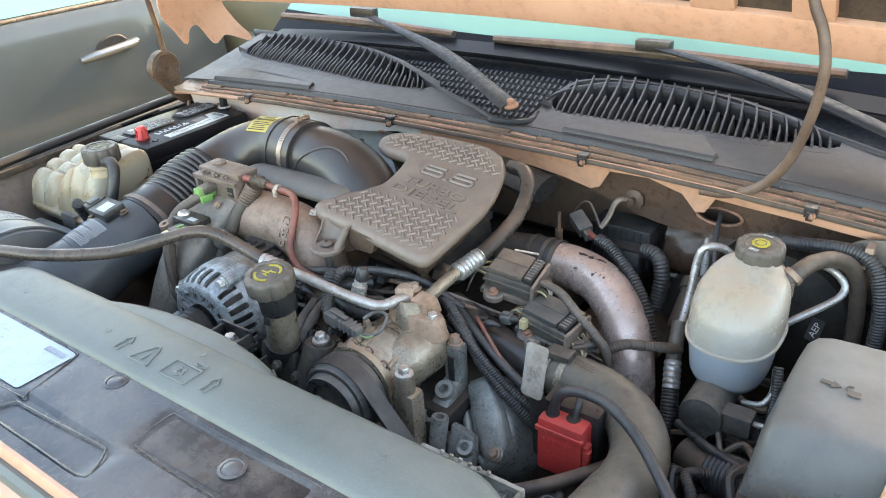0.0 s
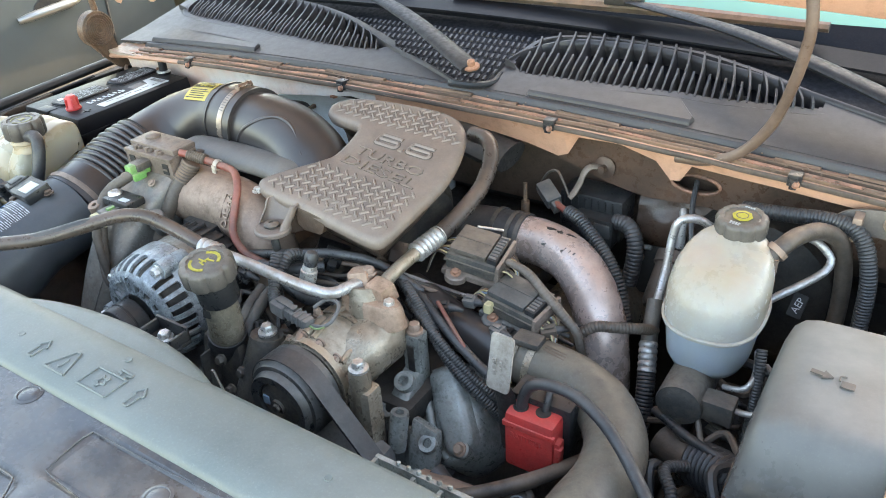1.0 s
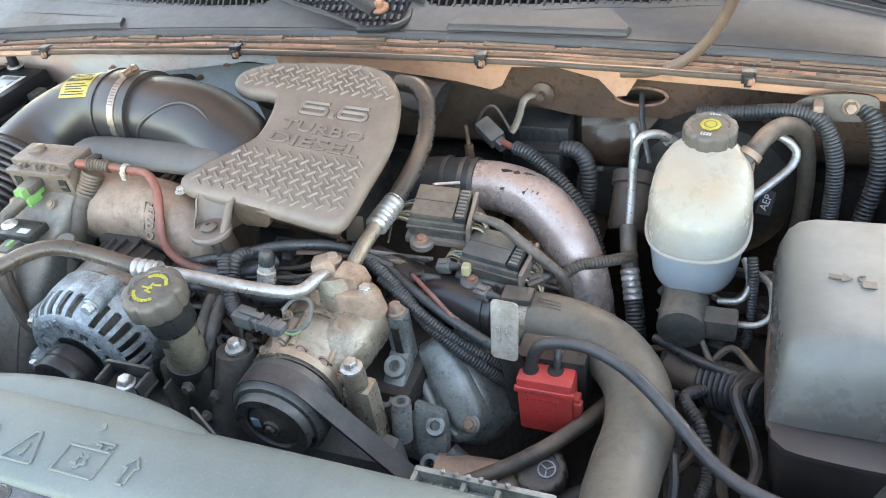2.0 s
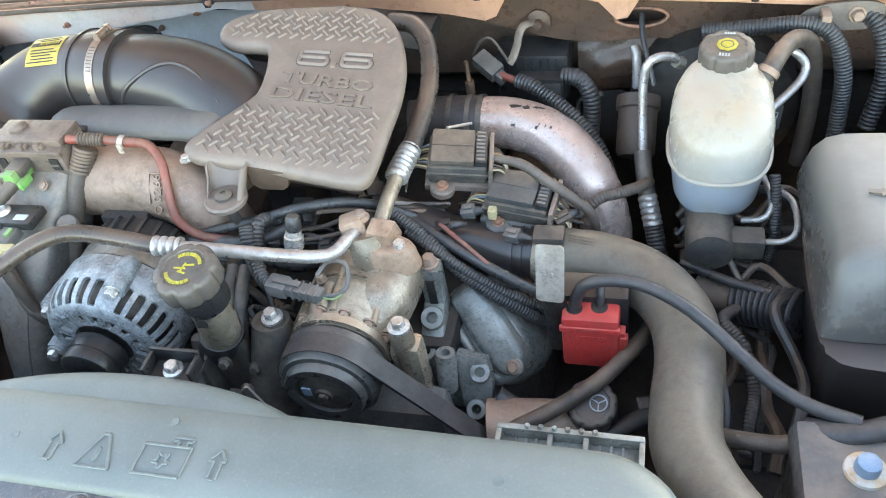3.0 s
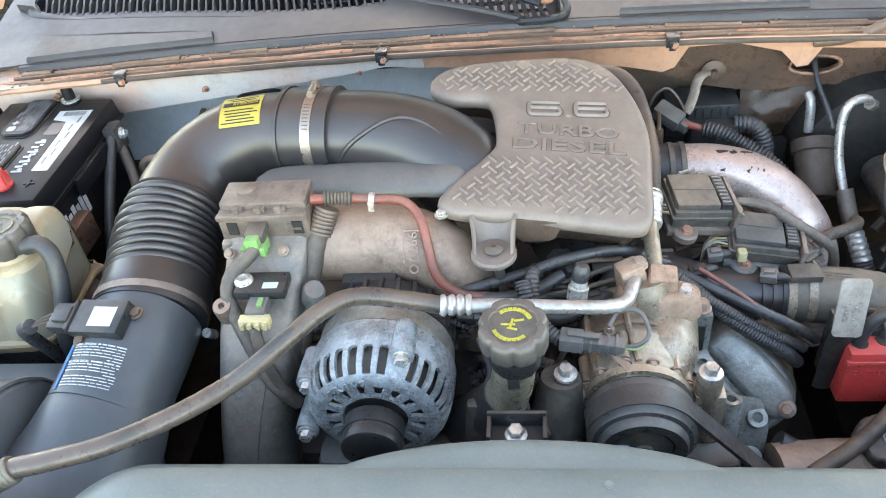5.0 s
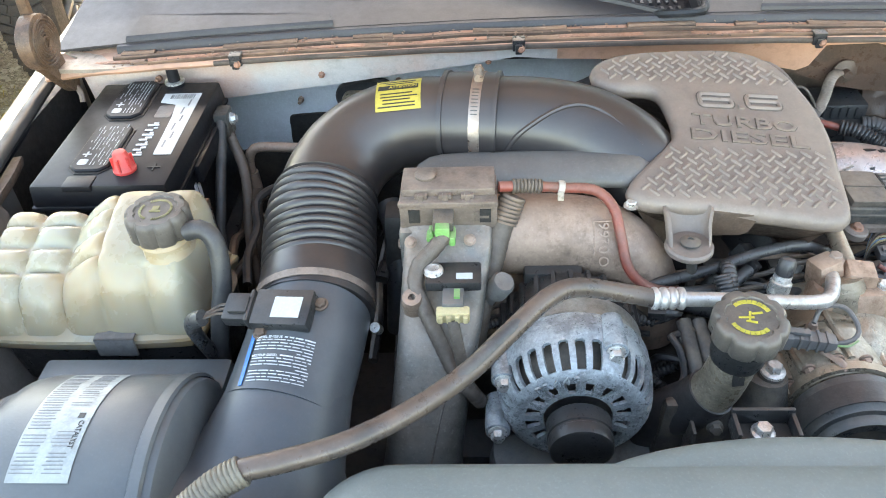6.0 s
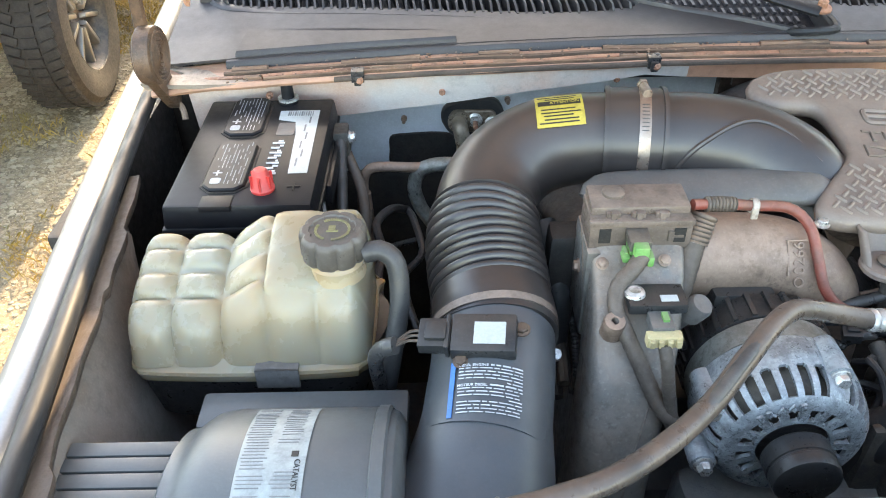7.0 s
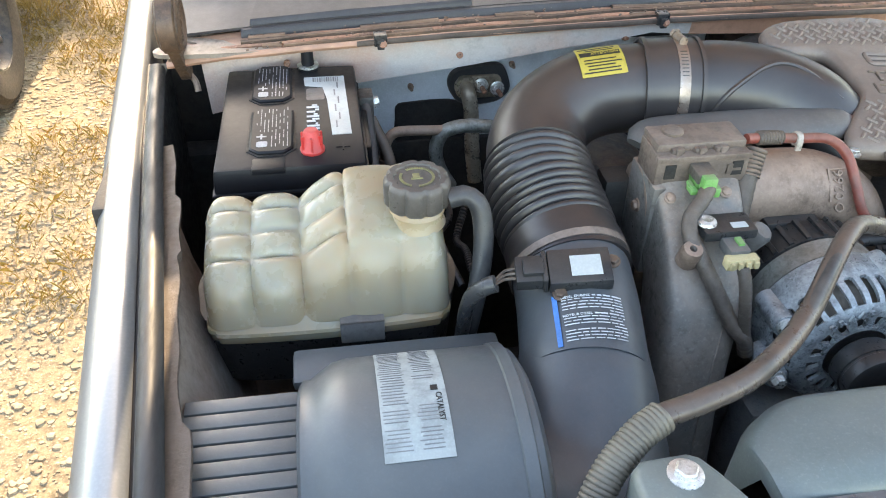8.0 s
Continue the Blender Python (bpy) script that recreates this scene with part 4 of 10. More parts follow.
def hood_panel():
    rings = []
    for i in range(25):
        x = -0.80 + 1.60 * i / 24
        c = 0.03 * (1 - (x / 0.8) ** 2)
        inner = [(x, y - 0.004 + c * 0.3, z + c * 0.7) for y, z in HOOD]
        outer = [(x, y + 0.035 + c, z + 0.012 + c * 0.5) for y, z in reversed(HOOD)]
        rings.append(inner + outer)
    return skin(rings)


hood = part("hood", hood_panel(), paint_tan, truck, "raised hood with tan dusty underside")


def hood_rib(x0, x1, s0, s1, lift):
    """A raised frame member on the hood's underside, by its share of the hood's height."""
    def p(x, s, d):
        c = 0.03 * (1 - (x / 0.8) ** 2)
        return (x, 0.885 - 0.545 * s - 0.004 + c * 0.3 - d * 0.87, 1.372 + 0.968 * s + c * 0.7 - d * 0.49)
    n = max(1, round((x1 - x0) / 0.07))
    return skin([[p(x0 + (x1 - x0) * i / n, s0, -0.004), p(x0 + (x1 - x0) * i / n, s0, lift), p(x0 + (x1 - x0) * i / n, s1, lift), p(x0 + (x1 - x0) * i / n, s1, -0.004)] for i in range(n + 1)])


for x0, x1, s0, s1 in ((-0.79, 0.79, 0.0, 0.058), (-0.79, 0.79, 0.22, 0.27), (-0.79, 0.79, 0.9, 0.99), (-0.79, -0.70, 0.058, 0.9), (0.71, 0.79, 0.058, 0.9), (-0.05, 0.05, 0.058, 0.9), (0.18, 0.26, 0.058, 0.9), (0.38, 0.45, 0.058, 0.9), (0.53, 0.59, 0.058, 0.9), (-0.40, -0.33, 0.058, 0.9)):
    part("hood_rib", hood_rib(x0, x1, s0, s1, 0.018), paint_tan, hood, bevel=0.005)
part("hood_pad", hood_rib(-0.70, 0.71, 0.058, 0.9, 0.004), insul, hood, "dark brown hood insulation")

# hinge, strut and clock spring on each side
for side in (-1, 1):
    hinge = part("hood_hinge", slab(outline([(0.715, 1.36), (0.745, 1.315), (0.765, 1.284), (0.775, 1.288), (0.785, 1.315), (0.81, 1.318), (0.845, 1.270), (0.86, 1.268), (0.89, 1.28), (0.955, 1.252), (0.965, 1.262), (0.93, 1.30), (0.90, 1.34), (0.86, 1.40), (0.73, 1.41)], 0.008), [(0, 0), (0, 0.004)], Matrix(((0, 0, 1, side * 0.79 - 0.002), (1, 0, 0, 0), (0, 1, 0, 0), (0, 0, 0, 1)))), paint_tan, truck, "tan stamped hood hinge")
    HX = Matrix(((0, 0, 1, side * 0.842 - 0.007), (1, 0, 0, 0), (0, 1, 0, 0), (0, 0, 0, 1)))
    part("hinge_arm", tube([(side * 0.852, 0.745, 1.262), (side * 0.845, 0.735, 1.33), (side * 0.832, 0.712, 1.43), (side * 0.82, 0.68, 1.55)], [0.010, 0.009, 0.009, 0.009], 8, 0.02, flat=0.6), spring_brown, hinge)
    part("hinge_strap", slab(outline([(0.694, 1.236), (0.698, 1.212), (0.726, 1.176), (0.752, 1.146), (0.768, 1.132), (0.784, 1.134), (0.786, 1.150), (0.770, 1.176), (0.762, 1.215), (0.760, 1.240), (0.73, 1.262)], 0.006), [(0, 0), (0.001, 0.014)], HX), spring_brown, hinge, "tapered rusty hinge strap", bevel=0.001)
    part("strap_hook", tube([(side * 0.850, 0.776, 1.138), (side * 0.838, 0.774, 1.136), (side * 0.831, 0.768, 1.128), (side * 0.829, 0.762, 1.116)], 0.0045, 8, 0.005), tan_cast, hinge)
    m = along((side * 0.842, 0.728, 1.232), (1, 0, 0))
    spring = part("clock_spring", spun([(0.036, -0.012), (0.039, -0.010), (0.039, 0.010), (0.036, 0.012)], m, 32), spring_brown, hinge, "rusty coiled clock spring")
    for q in (-1, 1):
        coil = [(side * 0.842 + q * 0.0125, 0.728 + (0.006 + 0.0048 * a / 6.283) * math.cos(a), 1.232 + (0.006 + 0.0048 * a / 6.283) * math.sin(a)) for a in [0.4 * k for k in range(98)]]
        part("coil", tube(coil, 0.0024, 6, 0.004), spring_brown, spring)

# washer hose that hangs from the hood to the cowl seam
part("washer_hose", tube([(0.455, 0.755, 1.178), (0.50, 0.750, 1.184), (0.545, 0.745, 1.208), (0.580, 0.735, 1.258), (0.600, 0.725, 1.325), (0.608, 0.72, 1.39), (0.598, 0.725, 1.44), (0.578, 0.73, 1.485), (0.57, 0.75, 1.56)], 0.0074, 12, 0.012), tan_hose, truck, "tan weathered rubber washer hose")

# ---- front: radiator shroud and header panel ----
shroud = thing("radiator_shroud", (0.05, 0.03, 1.0), "grey-green dusty plastic radiator shroud cover with embossed symbols", "shroud")


def shroud_sheet():
    rings = []
    n = 96
    for i in range(n + 1):
        x = -0.345 + 0.88 * i / n
        end = 0.93 * max(0.0, (abs(x - 0.095) - 0.375) / 0.065)
        cut = 0.05 * (1 - math.sqrt(max(0.0, 1 - min(1, end) ** 2)))
        back = 0.077 - cut
        z = 1.167 - 0.02 * (x - 0.1) ** 2 - (0.012 * end**2)
        rings.append([(x, -0.018, z - 0.020), (x, -0.018, z - 0.006), (x, -0.012, z), (x, 0.012, z + 0.001), (x, back - 0.028, z), (x, back - 0.010, z - 0.003), (x, back, z - 0.011), (x, back + 0.006, z - 0.028), (x, back + 0.008, z - 0.09), (x, back + 0.004, z - 0.09), (x, back - 0.03, z - 0.015), (x, -0.010, z - 0.014)])
    return skin(rings)


part("cover_sheet", shroud_sheet(), shroud_grey, shroud, smooth=50)


def shroud_arch():
    """The shallow arch over the fan, a little lower than the bar in front of it."""
    rings = []
    for i in range(49):
        x = 0.05 + 0.172 * (2 * i / 48 - 1)
        back = 0.068 + 0.037 * max(0.0, 1 - ((x - 0.05) / 0.172) ** 2) ** 0.7
        z = 1.1655 - 0.02 * (x - 0.1) ** 2
        rings.append([(x, 0.050, z - 0.006), (x, back - 0.016, z - 0.0035), (x, back - 0.006, z - 0.006), (x, back, z - 0.013), (x, back + 0.005, z - 0.03), (x, back + 0.006, z - 0.09), (x, 0.050, z - 0.09)])
    return skin(rings)


part("fan_arch", shroud_arch(), shroud_grey, shroud, smooth=50)
part("fan_shroud", box(-0.33, 0.5, 0.03, 0.07, 0.55, 1.09), shade_black, shroud, bevel=0.01)
SZ = 1.1685


def emboss(poly, x, y, h=0.0009, w=0.0015):
    """A raised outline along a closed figure."""
    pts = [(x + p[0], y + p[1], SZ - 0.02 * (x + p[0] - 0.1) ** 2) for p in poly]
    return total([tube([pts[i], pts[(i + 1) % len(pts)]], w, 6, 0.02, flat=h / w) for i in range(len(pts))])


ARROW = [(-0.006, -0.022), (0.006, -0.022), (0.006, 0.004), (0.013, 0.004), (0.0, 0.021), (-0.013, 0.004), (-0.006, 0.004)]
TRIANGLE = [(-0.022, -0.019), (0.022, -0.019), (0.004, 0.021), (-0.004, 0.021)]
CASE = [(-0.026, -0.018), (0.026, -0.018), (0.026, 0.014), (-0.026, 0.014)]
POLE = [(0.010, 0.014), (0.019, 0.014), (0.019, 0.020), (0.025, 0.020), (0.025, 0.024), (0.004, 0.024), (0.004, 0.020), (0.010, 0.020)]
STAR = [(0.010 * (1 if k % 2 else 0.45) * math.sin(k * 0.6283), 0.010 * (1 if k % 2 else 0.45) * math.cos(k * 0.6283) - 0.002) for k in range(10)]


def sized(poly, k):
    return [(k * a, k * b) for a, b in poly]


part("arrow_symbol", emboss(sized(ARROW, 0.62), 0.013, 0.017), shroud_grey, shroud)
part("arrow_symbol", emboss(sized(ARROW, 0.62), 0.170, 0.018), shroud_grey, shroud)
part("warning_symbol", emboss(sized(TRIANGLE, 0.78), 0.059, 0.016) + emboss([(-0.001, -0.004), (0.001, -0.004), (0.001, 0.007), (-0.001, 0.007)], 0.059, 0.012), shroud_grey, shroud)
part("battery_symbol", emboss(sized(CASE, 0.85), 0.120, 0.017) + emboss(sized(POLE, 0.85), 0.120, 0.017) + emboss(sized(STAR, 0.8), 0.120, 0.017), shroud_grey, shroud)
for x, y in ((-0.03, 0.022), (0.115, 0.052), (0.40, 0.035), (-0.22, 0.02)):
    part("dimple", spun([(0.004, 0), (0.0036, 0.001), (0.002, 0.0006)], along((x, y, SZ - 0.001 - 0.02 * (x - 0.1) ** 2), (0, 0, 1)), 14), shroud_grey, shroud)

bracket = thing("shroud_bracket", (-0.41, 0.0, 1.1), "grey plastic radiator mount corner with a silver bolt", "bracket")
part("corner_plate", slab([(-0.447, -0.10), (-0.447, 0.015), (-0.444, 0.026), (-0.436, 0.033), (-0.400, 0.035), (-0.390, 0.030), (-0.380, 0.014), (-0.358, -0.03), (-0.35, -0.10)], [(0, 1.10), (0, 1.150), (0.002, 1.155), (0.006, 1.158)]), shroud_grey, bracket)
part("bolt", hexbolt((-0.409, 0.014, 1.157), (0, 0, 1), 0.009, 0.009, 1.5), zinc, bracket, "silver hexagon bolt")

header = thing("header_panel", (0.1, -0.12, 1.0), "glossy dark grey header panel with scuffs and recesses", "panel")


def header_sheet():
    """The panel in front of the shroud, sunk in three pans."""
    xs = [-0.62 + 0.012 * i for i in range(118)]
    ys = [-0.156 + 0.006 * i for i in range(24)]
    pans = ((0.166, 0.372, -0.084, -0.024), (-0.012, 0.166, -0.140, -0.102), (-0.254, -0.012, -0.106, -0.018), (0.45, 0.60, -0.14, -0.05))
    rings = []
    for x in xs:
        row = []
        for y in ys:
            z = 1.160 + 0.22 * min(0.0, y + 0.19) - 0.012 * (x - 0.1) ** 2
            for x0, x1, y0, y1 in pans:
                if x0 < x < x1 and y0 < y < y1:
                    z -= 0.0035 if x0 != -0.254 else 0.0012
            row.append((x, y, z))
        rings.append(row + [(x, ys[-1], 1.10), (x, ys[0] - 0.001, 1.140)])
    return skin(rings)


part("panel_sheet", header_sheet(), header_dark, header, smooth=30)
for x, y in ((0.061, -0.030), (0.283, -0.052), (-0.30, -0.035)):
    part("push_rivet", spun([(0.0145, 0), (0.0145, 0.0012), (0.0115, 0.0020), (0.0105, 0.0010), (0.0095, 0.0016), (0.003, 0.0022)], along((x, y, 1.1595 - 0.012 * (x - 0.1) ** 2), (0, 0, 1)), 24), header_dark, header, "flat round push rivet")


def ridge(pts, r=0.0010):
    """A rounded bead pressed into the panel along a closed figure."""
    p = [(x, y, 1.1597 - 0.012 * (x - 0.1) ** 2) for x, y in pts]
    return tube(p + [p[0]], r, 8, 0.006)


part("pan_floor", slab(rounded(0.196, 0.050, 0.006), [(0, 0), (0, 0.0006)], Matrix.Translation((0.269, -0.0545, 1.1562)) @ pose(0, 0, 0, 0, 0.2, 1.2)), header_scuff, header, "dark scuffed pan floor")
part("panel_bead", ridge([(0.165, -0.030), (0.27, -0.027), (0.368, -0.022), (0.374, -0.032), (0.372, -0.075), (0.362, -0.084), (0.27, -0.086), (0.178, -0.084), (0.168, -0.075), (0.163, -0.045)], 0.0008), header_dark, header)
part("panel_bead", ridge([(-0.005, -0.112), (0.07, -0.108), (0.145, -0.103), (0.156, -0.108), (0.168, -0.128), (0.162, -0.140), (0.08, -0.141), (0.0, -0.141), (-0.012, -0.135), (-0.012, -0.122)], 0.0011), header_dark, header)
part("panel_bead", ridge([(-0.245, -0.014), (-0.14, -0.018), (-0.036, -0.022), (-0.026, -0.030), (-0.008, -0.095), (-0.014, -0.105), (-0.12, -0.108), (-0.24, -0.106), (-0.252, -0.098), (-0.254, -0.025)]), header_dark, header)
decal = part("emission_decal", slab(rounded(0.205, 0.076, 0.006), [(0, 0), (0, 0.0006)], Matrix.Translation((-0.130, -0.062, 1.1595))), decal_sky_sheen, header, "white information sticker with the sky's blue reflection in its colour")
for k in range(9):
    part("decal_print", box(-0.225 + 0.004 * (k % 3), -0.225 + (0.07, 0.09, 0.08, 0.10, 0.085, 0.06, 0.08, 0.05, 0.07)[k], -0.090 + 0.006 * k, -0.0885 + 0.006 * k, 1.1600, 1.1603), ink_pale, decal)
for k in range(14):
    part("barcode_bar", box(-0.075 + 0.003 * k, -0.075 + 0.003 * k + 0.0014, -0.040, -0.031, 1.1600, 1.1603), ink_grey, decal)
part("front_lip", across([(-0.1545, -0.050), (-0.156, -0.047), (-0.160, -0.048), (-0.1625, -0.053), (-0.163, -0.068), (-0.1545, -0.068)], -0.62, 0.78, 20), paint_tan, header, "tan painted front lip")
part("seal_strip", across([(-0.160, -0.069), (-0.161, -0.064), (-0.168, -0.062), (-0.1745, -0.066), (-0.176, -0.078), (-0.160, -0.078)], -0.62, 0.78, 20), shroud_grey, header, "grey-green rubber strip along the front")
part("lower_lip", across([(-0.166, -0.082), (-0.176, -0.077), (-0.183, -0.080), (-0.186, -0.090), (-0.166, -0.100)], -0.62, 0.78, 20), paint_tan, header, "tan painted lower lip")
part("grille_mass", box(-0.8, 0.8, -0.34, -0.19, 0.45, 1.08), black, header, bevel=0.02)
solo("radiator", box(-0.45, 0.50, -0.10, 0.02, 0.45, 1.10), shade_black, "dark radiator core behind the front panel", "radiator", bevel=0.006)

# ---- passenger side: battery, coolant tank, air filter, intake duct ----
def on_curve(p, d, up, r, w, l, bend, thick=0.0007, lift=0.0006, n=10):
    """A thin sheet, w across and l long, wrapped round an axis d at radius r with its middle towards up."""
    d, u = Vector(d).normalized(), Vector(up).normalized()
    s = d.cross(u).normalized()
    u = s.cross(d)
    rings = []
    for i in range(n + 1):
        a = (i / n - 0.5) * w / r + bend
        o = u * math.cos(a) + s * math.sin(a)
        rings.append([Vector(p) + o * (r + q) + d * t for q, t in ((lift, -l / 2), (lift, l / 2), (lift + thick, l / 2), (lift + thick, -l / 2))])
    return skin(rings)


def battery(x0, x1, y0, y1, z0, z1):
    b = thing("battery", ((x0 + x1) / 2, (y0 + y1) / 2, z0), "dusty black car battery with a white label and red terminal cover", "battery")
    case = part("case", box(x0 + 0.006, x1 - 0.006, y0 + 0.006, y1 - 0.006, z0, z1 - 0.035), battery_black, b, bevel=0.006)
    lid = part("lid", box(x0, x1, y0, y1, z1 - 0.034, z1 - 0.003, 0.003), battery_black, b, "black lid with dust", bevel=0.005)
    part("lid_ledge", box(x0 - 0.002, x1 + 0.002, y0 - 0.002, y1 + 0.002, z1 - 0.040, z1 - 0.033), battery_black, lid, bevel=0.002)
    w, d = x1 - x0, y1 - y0
    ink = random.Random(3)
    for px, py, pw, pd in ((-0.7190, 0.704, 0.052, 0.106), (-0.7165, 0.575, 0.052, 0.114)):
        c = 0.011
        o = [(pw / 2 - c, pd / 2), (-pw / 2 + c, pd / 2), (-pw / 2, pd / 2 - c), (-pw / 2, -pd / 2 + c), (-pw / 2 + c, -pd / 2), (pw / 2 - c, -pd / 2), (pw / 2, -pd / 2 + c), (pw / 2, pd / 2 - c)]
        at = Matrix.Translation((px, py, z1 - 0.003))
        part("vent_groove", slab(inset(o, -0.0035), [(0, 0), (0, 0.0010)], at), shade_black, lid)
        vent = part("vent_cover", slab(o, [(0, 0), (0, 0.0030), (0.0022, 0.0050)], at), battery_black, lid, "octagonal vent cover with white print")
        for k in range(9):
            x = px - pw * 0.36 + pw * 0.09 * k
            y = py - pd * 0.40
            while y < py + pd * 0.40:
                l = ink.uniform(0.002, 0.009)
                if ink.random() < 0.72 and not (k < 4 and y < py - pd * 0.1):
                    part("print", box(x, x + 0.0010, y, y + l, z1 + 0.0019, z1 + 0.0024), ink_faint, vent)
                y += l + 0.0018
        for k in range(2):
            m = Matrix.Translation((px - 0.012 + 0.001 * k, py - pd * (0.18 + 0.16 * k), z1 + 0.0019))
            part("pictogram", slab(rounded(0.013, 0.013, 0.003), [(0, 0), (0, 0.0005)], m) if k else box(-0.006, 0.006, -0.0012, 0.0012, 0, 0.0005).at(m) + box(-0.0012, 0.0012, -0.006, 0.006, 0, 0.0005).at(m), ink_faint, vent)
    lab = part("label", slab([(-0.677, 0.722), (-0.676, 0.697), (-0.652, 0.690), (-0.647, 0.655), (-0.643, 0.558), (-0.619, 0.558), (-0.622, 0.722)], [(0, 0), (0, 0.0008)], Matrix.Translation((0, 0, z1 - 0.003))), label_white, lid, "white torn label with grey print")
    for k in range(7):
        y = 0.556 + 0.0125 * k
        part("brand_bar", box(-0.674, -0.658 - 0.005 * (k % 2), y, y + 0.0034, z1 - 0.0028, z1 - 0.0018) + box(-0.667 + 0.002 * (k % 3), -0.660 + 0.002 * (k % 2), y + 0.0055, y + 0.0085, z1 - 0.0028, z1 - 0.0018), ink_white, lid)
    part("label_photo", slab(rounded(0.024, 0.034, 0.004), [(0, 0), (0, 0.0004)], Matrix.Translation((-0.662, 0.671, z1 - 0.003))), grey_plastic, lid, "faded grey picture on the label")
    part("front_step", box(-0.738, -0.700, y0 - 0.0005, y0 + 0.024, z1 - 0.010, z1 - 0.0015), battery_black, lid, bevel=0.002)
    for k in range(3):
        part("front_groove", box(x0 + 0.085, x1 - 0.01, y0 - 0.0015, y0 + 0.004, z1 - 0.050 - 0.009 * k, z1 - 0.0455 - 0.009 * k), battery_black, case, bevel=0.001)
    part("front_panel", box(x0 + 0.03, x0 + 0.075, y0 + 0.003, y0 + 0.008, z1 - 0.066, z1 - 0.046), battery_black, case, bevel=0.002)
    for k in range(12):
        part("barcode_bar", box(-0.665 + 0.0031 * k, -0.665 + 0.0031 * k + (0.0009, 0.0018)[k % 3 == 0], 0.706, 0.7185, z1 - 0.0022, z1 - 0.0015), ink_grey, lab)
    for k in range(6):
        part("print", box(-0.6375 + 0.0045 * (k % 2), -0.6355 + 0.0045 * (k % 2), 0.575 + 0.022 * k, 0.592 + 0.022 * k, z1 - 0.0022, z1 - 0.0015), ink_grey, lab)
    part("plus_mark", box(x0 + w * 0.80, x0 + w * 0.89, y1 - d * 0.855, y1 - d * 0.845, z1 - 0.003, z1 - 0.0015) + box(x0 + w * 0.84, x0 + w * 0.85, y1 - d * 0.88, y1 - d * 0.82, z1 - 0.003, z1 - 0.0015), battery_black, lid)
    px, py = x0 + w * 0.645, y1 - d * 0.865
    knob = part("terminal_cover", spun([(0.0145, 0), (0.015, 0.0035), (0.0125, 0.006), (0.0095, 0.025), (0.0075, 0.028), (0.005, 0.0285)], Matrix.Translation((px, py, z1 - 0.003)), 20), red_plastic, b, "bright red terminal cover")
    part("cover_rib", total([box(-0.0012, 0.0012, 0.007, 0.0140, 0.004, 0.022).at(Matrix.Translation((px, py, z1 - 0.003)) @ pose(0, 0, 0, 0, 0, 60 * k)) for k in range(6)]), red_plastic, knob)
    post = part("terminal_post", spun([(0.014, 0), (0.014, 0.006), (0.009, 0.008), (0.0085, 0.030), (0.0075, 0.034)], Matrix.Translation((x0 + w * 0.63, y1 - 0.012, z1 - 0.003)), 18), battery_black, b, "black capped terminal post")
    part("washer", spun([(0.015, 0), (0.015, 0.003)], Matrix.Translation((x0 + w * 0.63, y1 - 0.012, z1 + 0.002)), 18), zinc, post)
    part("side_print", total([box(x1 - 0.0062, x1 - 0.0054, y0 + 0.03 + 0.012 * k, y0 + 0.039 + 0.012 * k, z1 - 0.10, z1 - 0.072 + 0.006 * (k % 2)) for k in range(7)]), ink_white, case, "white print bars")
    part("side_label", box(x1 - 0.0064, x1 - 0.0056, y0 + 0.13, y0 + 0.23, z1 - 0.13, z1 - 0.06), battery_black, case, "dark blue side label")
    return b


battery(-0.785, -0.603, 0.486, 0.762, 0.955, 1.150)
tray = thing("battery_tray", (-0.69, 0.62, 0.80), "black battery tray bracket with hanging cables", "bracket")
part("tray", box(-0.80, -0.59, 0.46, 0.755, 0.93, 0.954), black, tray, bevel=0.006)
part("leg", box(-0.78, -0.61, 0.55, 0.72, 0.62, 0.93), shade_black, tray, bevel=0.01)
clampset = thing("battery_cable", (-0.585, 0.62, 1.0), "black taped battery cables with clamps beside the battery", "cable")
part("cable", tube([(-0.594, 0.70, 1.118), (-0.592, 0.66, 1.085), (-0.590, 0.61, 1.04), (-0.588, 0.56, 0.98), (-0.57, 0.52, 0.90)], 0.008, 10, 0.012), rubber, clampset)
part("cable", tube([(-0.588, 0.70, 1.09), (-0.565, 0.66, 1.04), (-0.56, 0.60, 0.96), (-0.54, 0.54, 0.88)], 0.008, 10, 0.012), tape_brown, clampset)
part("side_bracket", box(-0.603, -0.594, 0.575, 0.680, 1.088, 1.116), battery_black, clampset, bevel=0.004)
part("side_terminal", box(-0.604, -0.583, 0.690, 0.722, 1.085, 1.128), dark_iron, clampset, bevel=0.004)
part("bolt", hexbolt((-0.583, 0.707, 1.112), (1, 0, 0.2), 0.007, 0.009), zinc, clampset)
part("hold_down", box(-0.605, -0.585, 0.50, 0.56, 1.03, 1.075), panel_brown, clampset, bevel=0.003)
part("terminal_boot", spun([(0.014, 0), (0.016, 0.006), (0.013, 0.016), (0.006, 0.02)], along((-0.600, 0.505, 1.085), (0.7, -0.7, 0)), 16), brown_hose, clampset)


# coolant tank: lobed translucent body with a welded flange
def pillow(u):
    """A bulge between two grooves: 0 in the groove, 1 on the crest."""
    u = abs(2 * (u % 1.0) - 1)
    return 1 - u**3.2


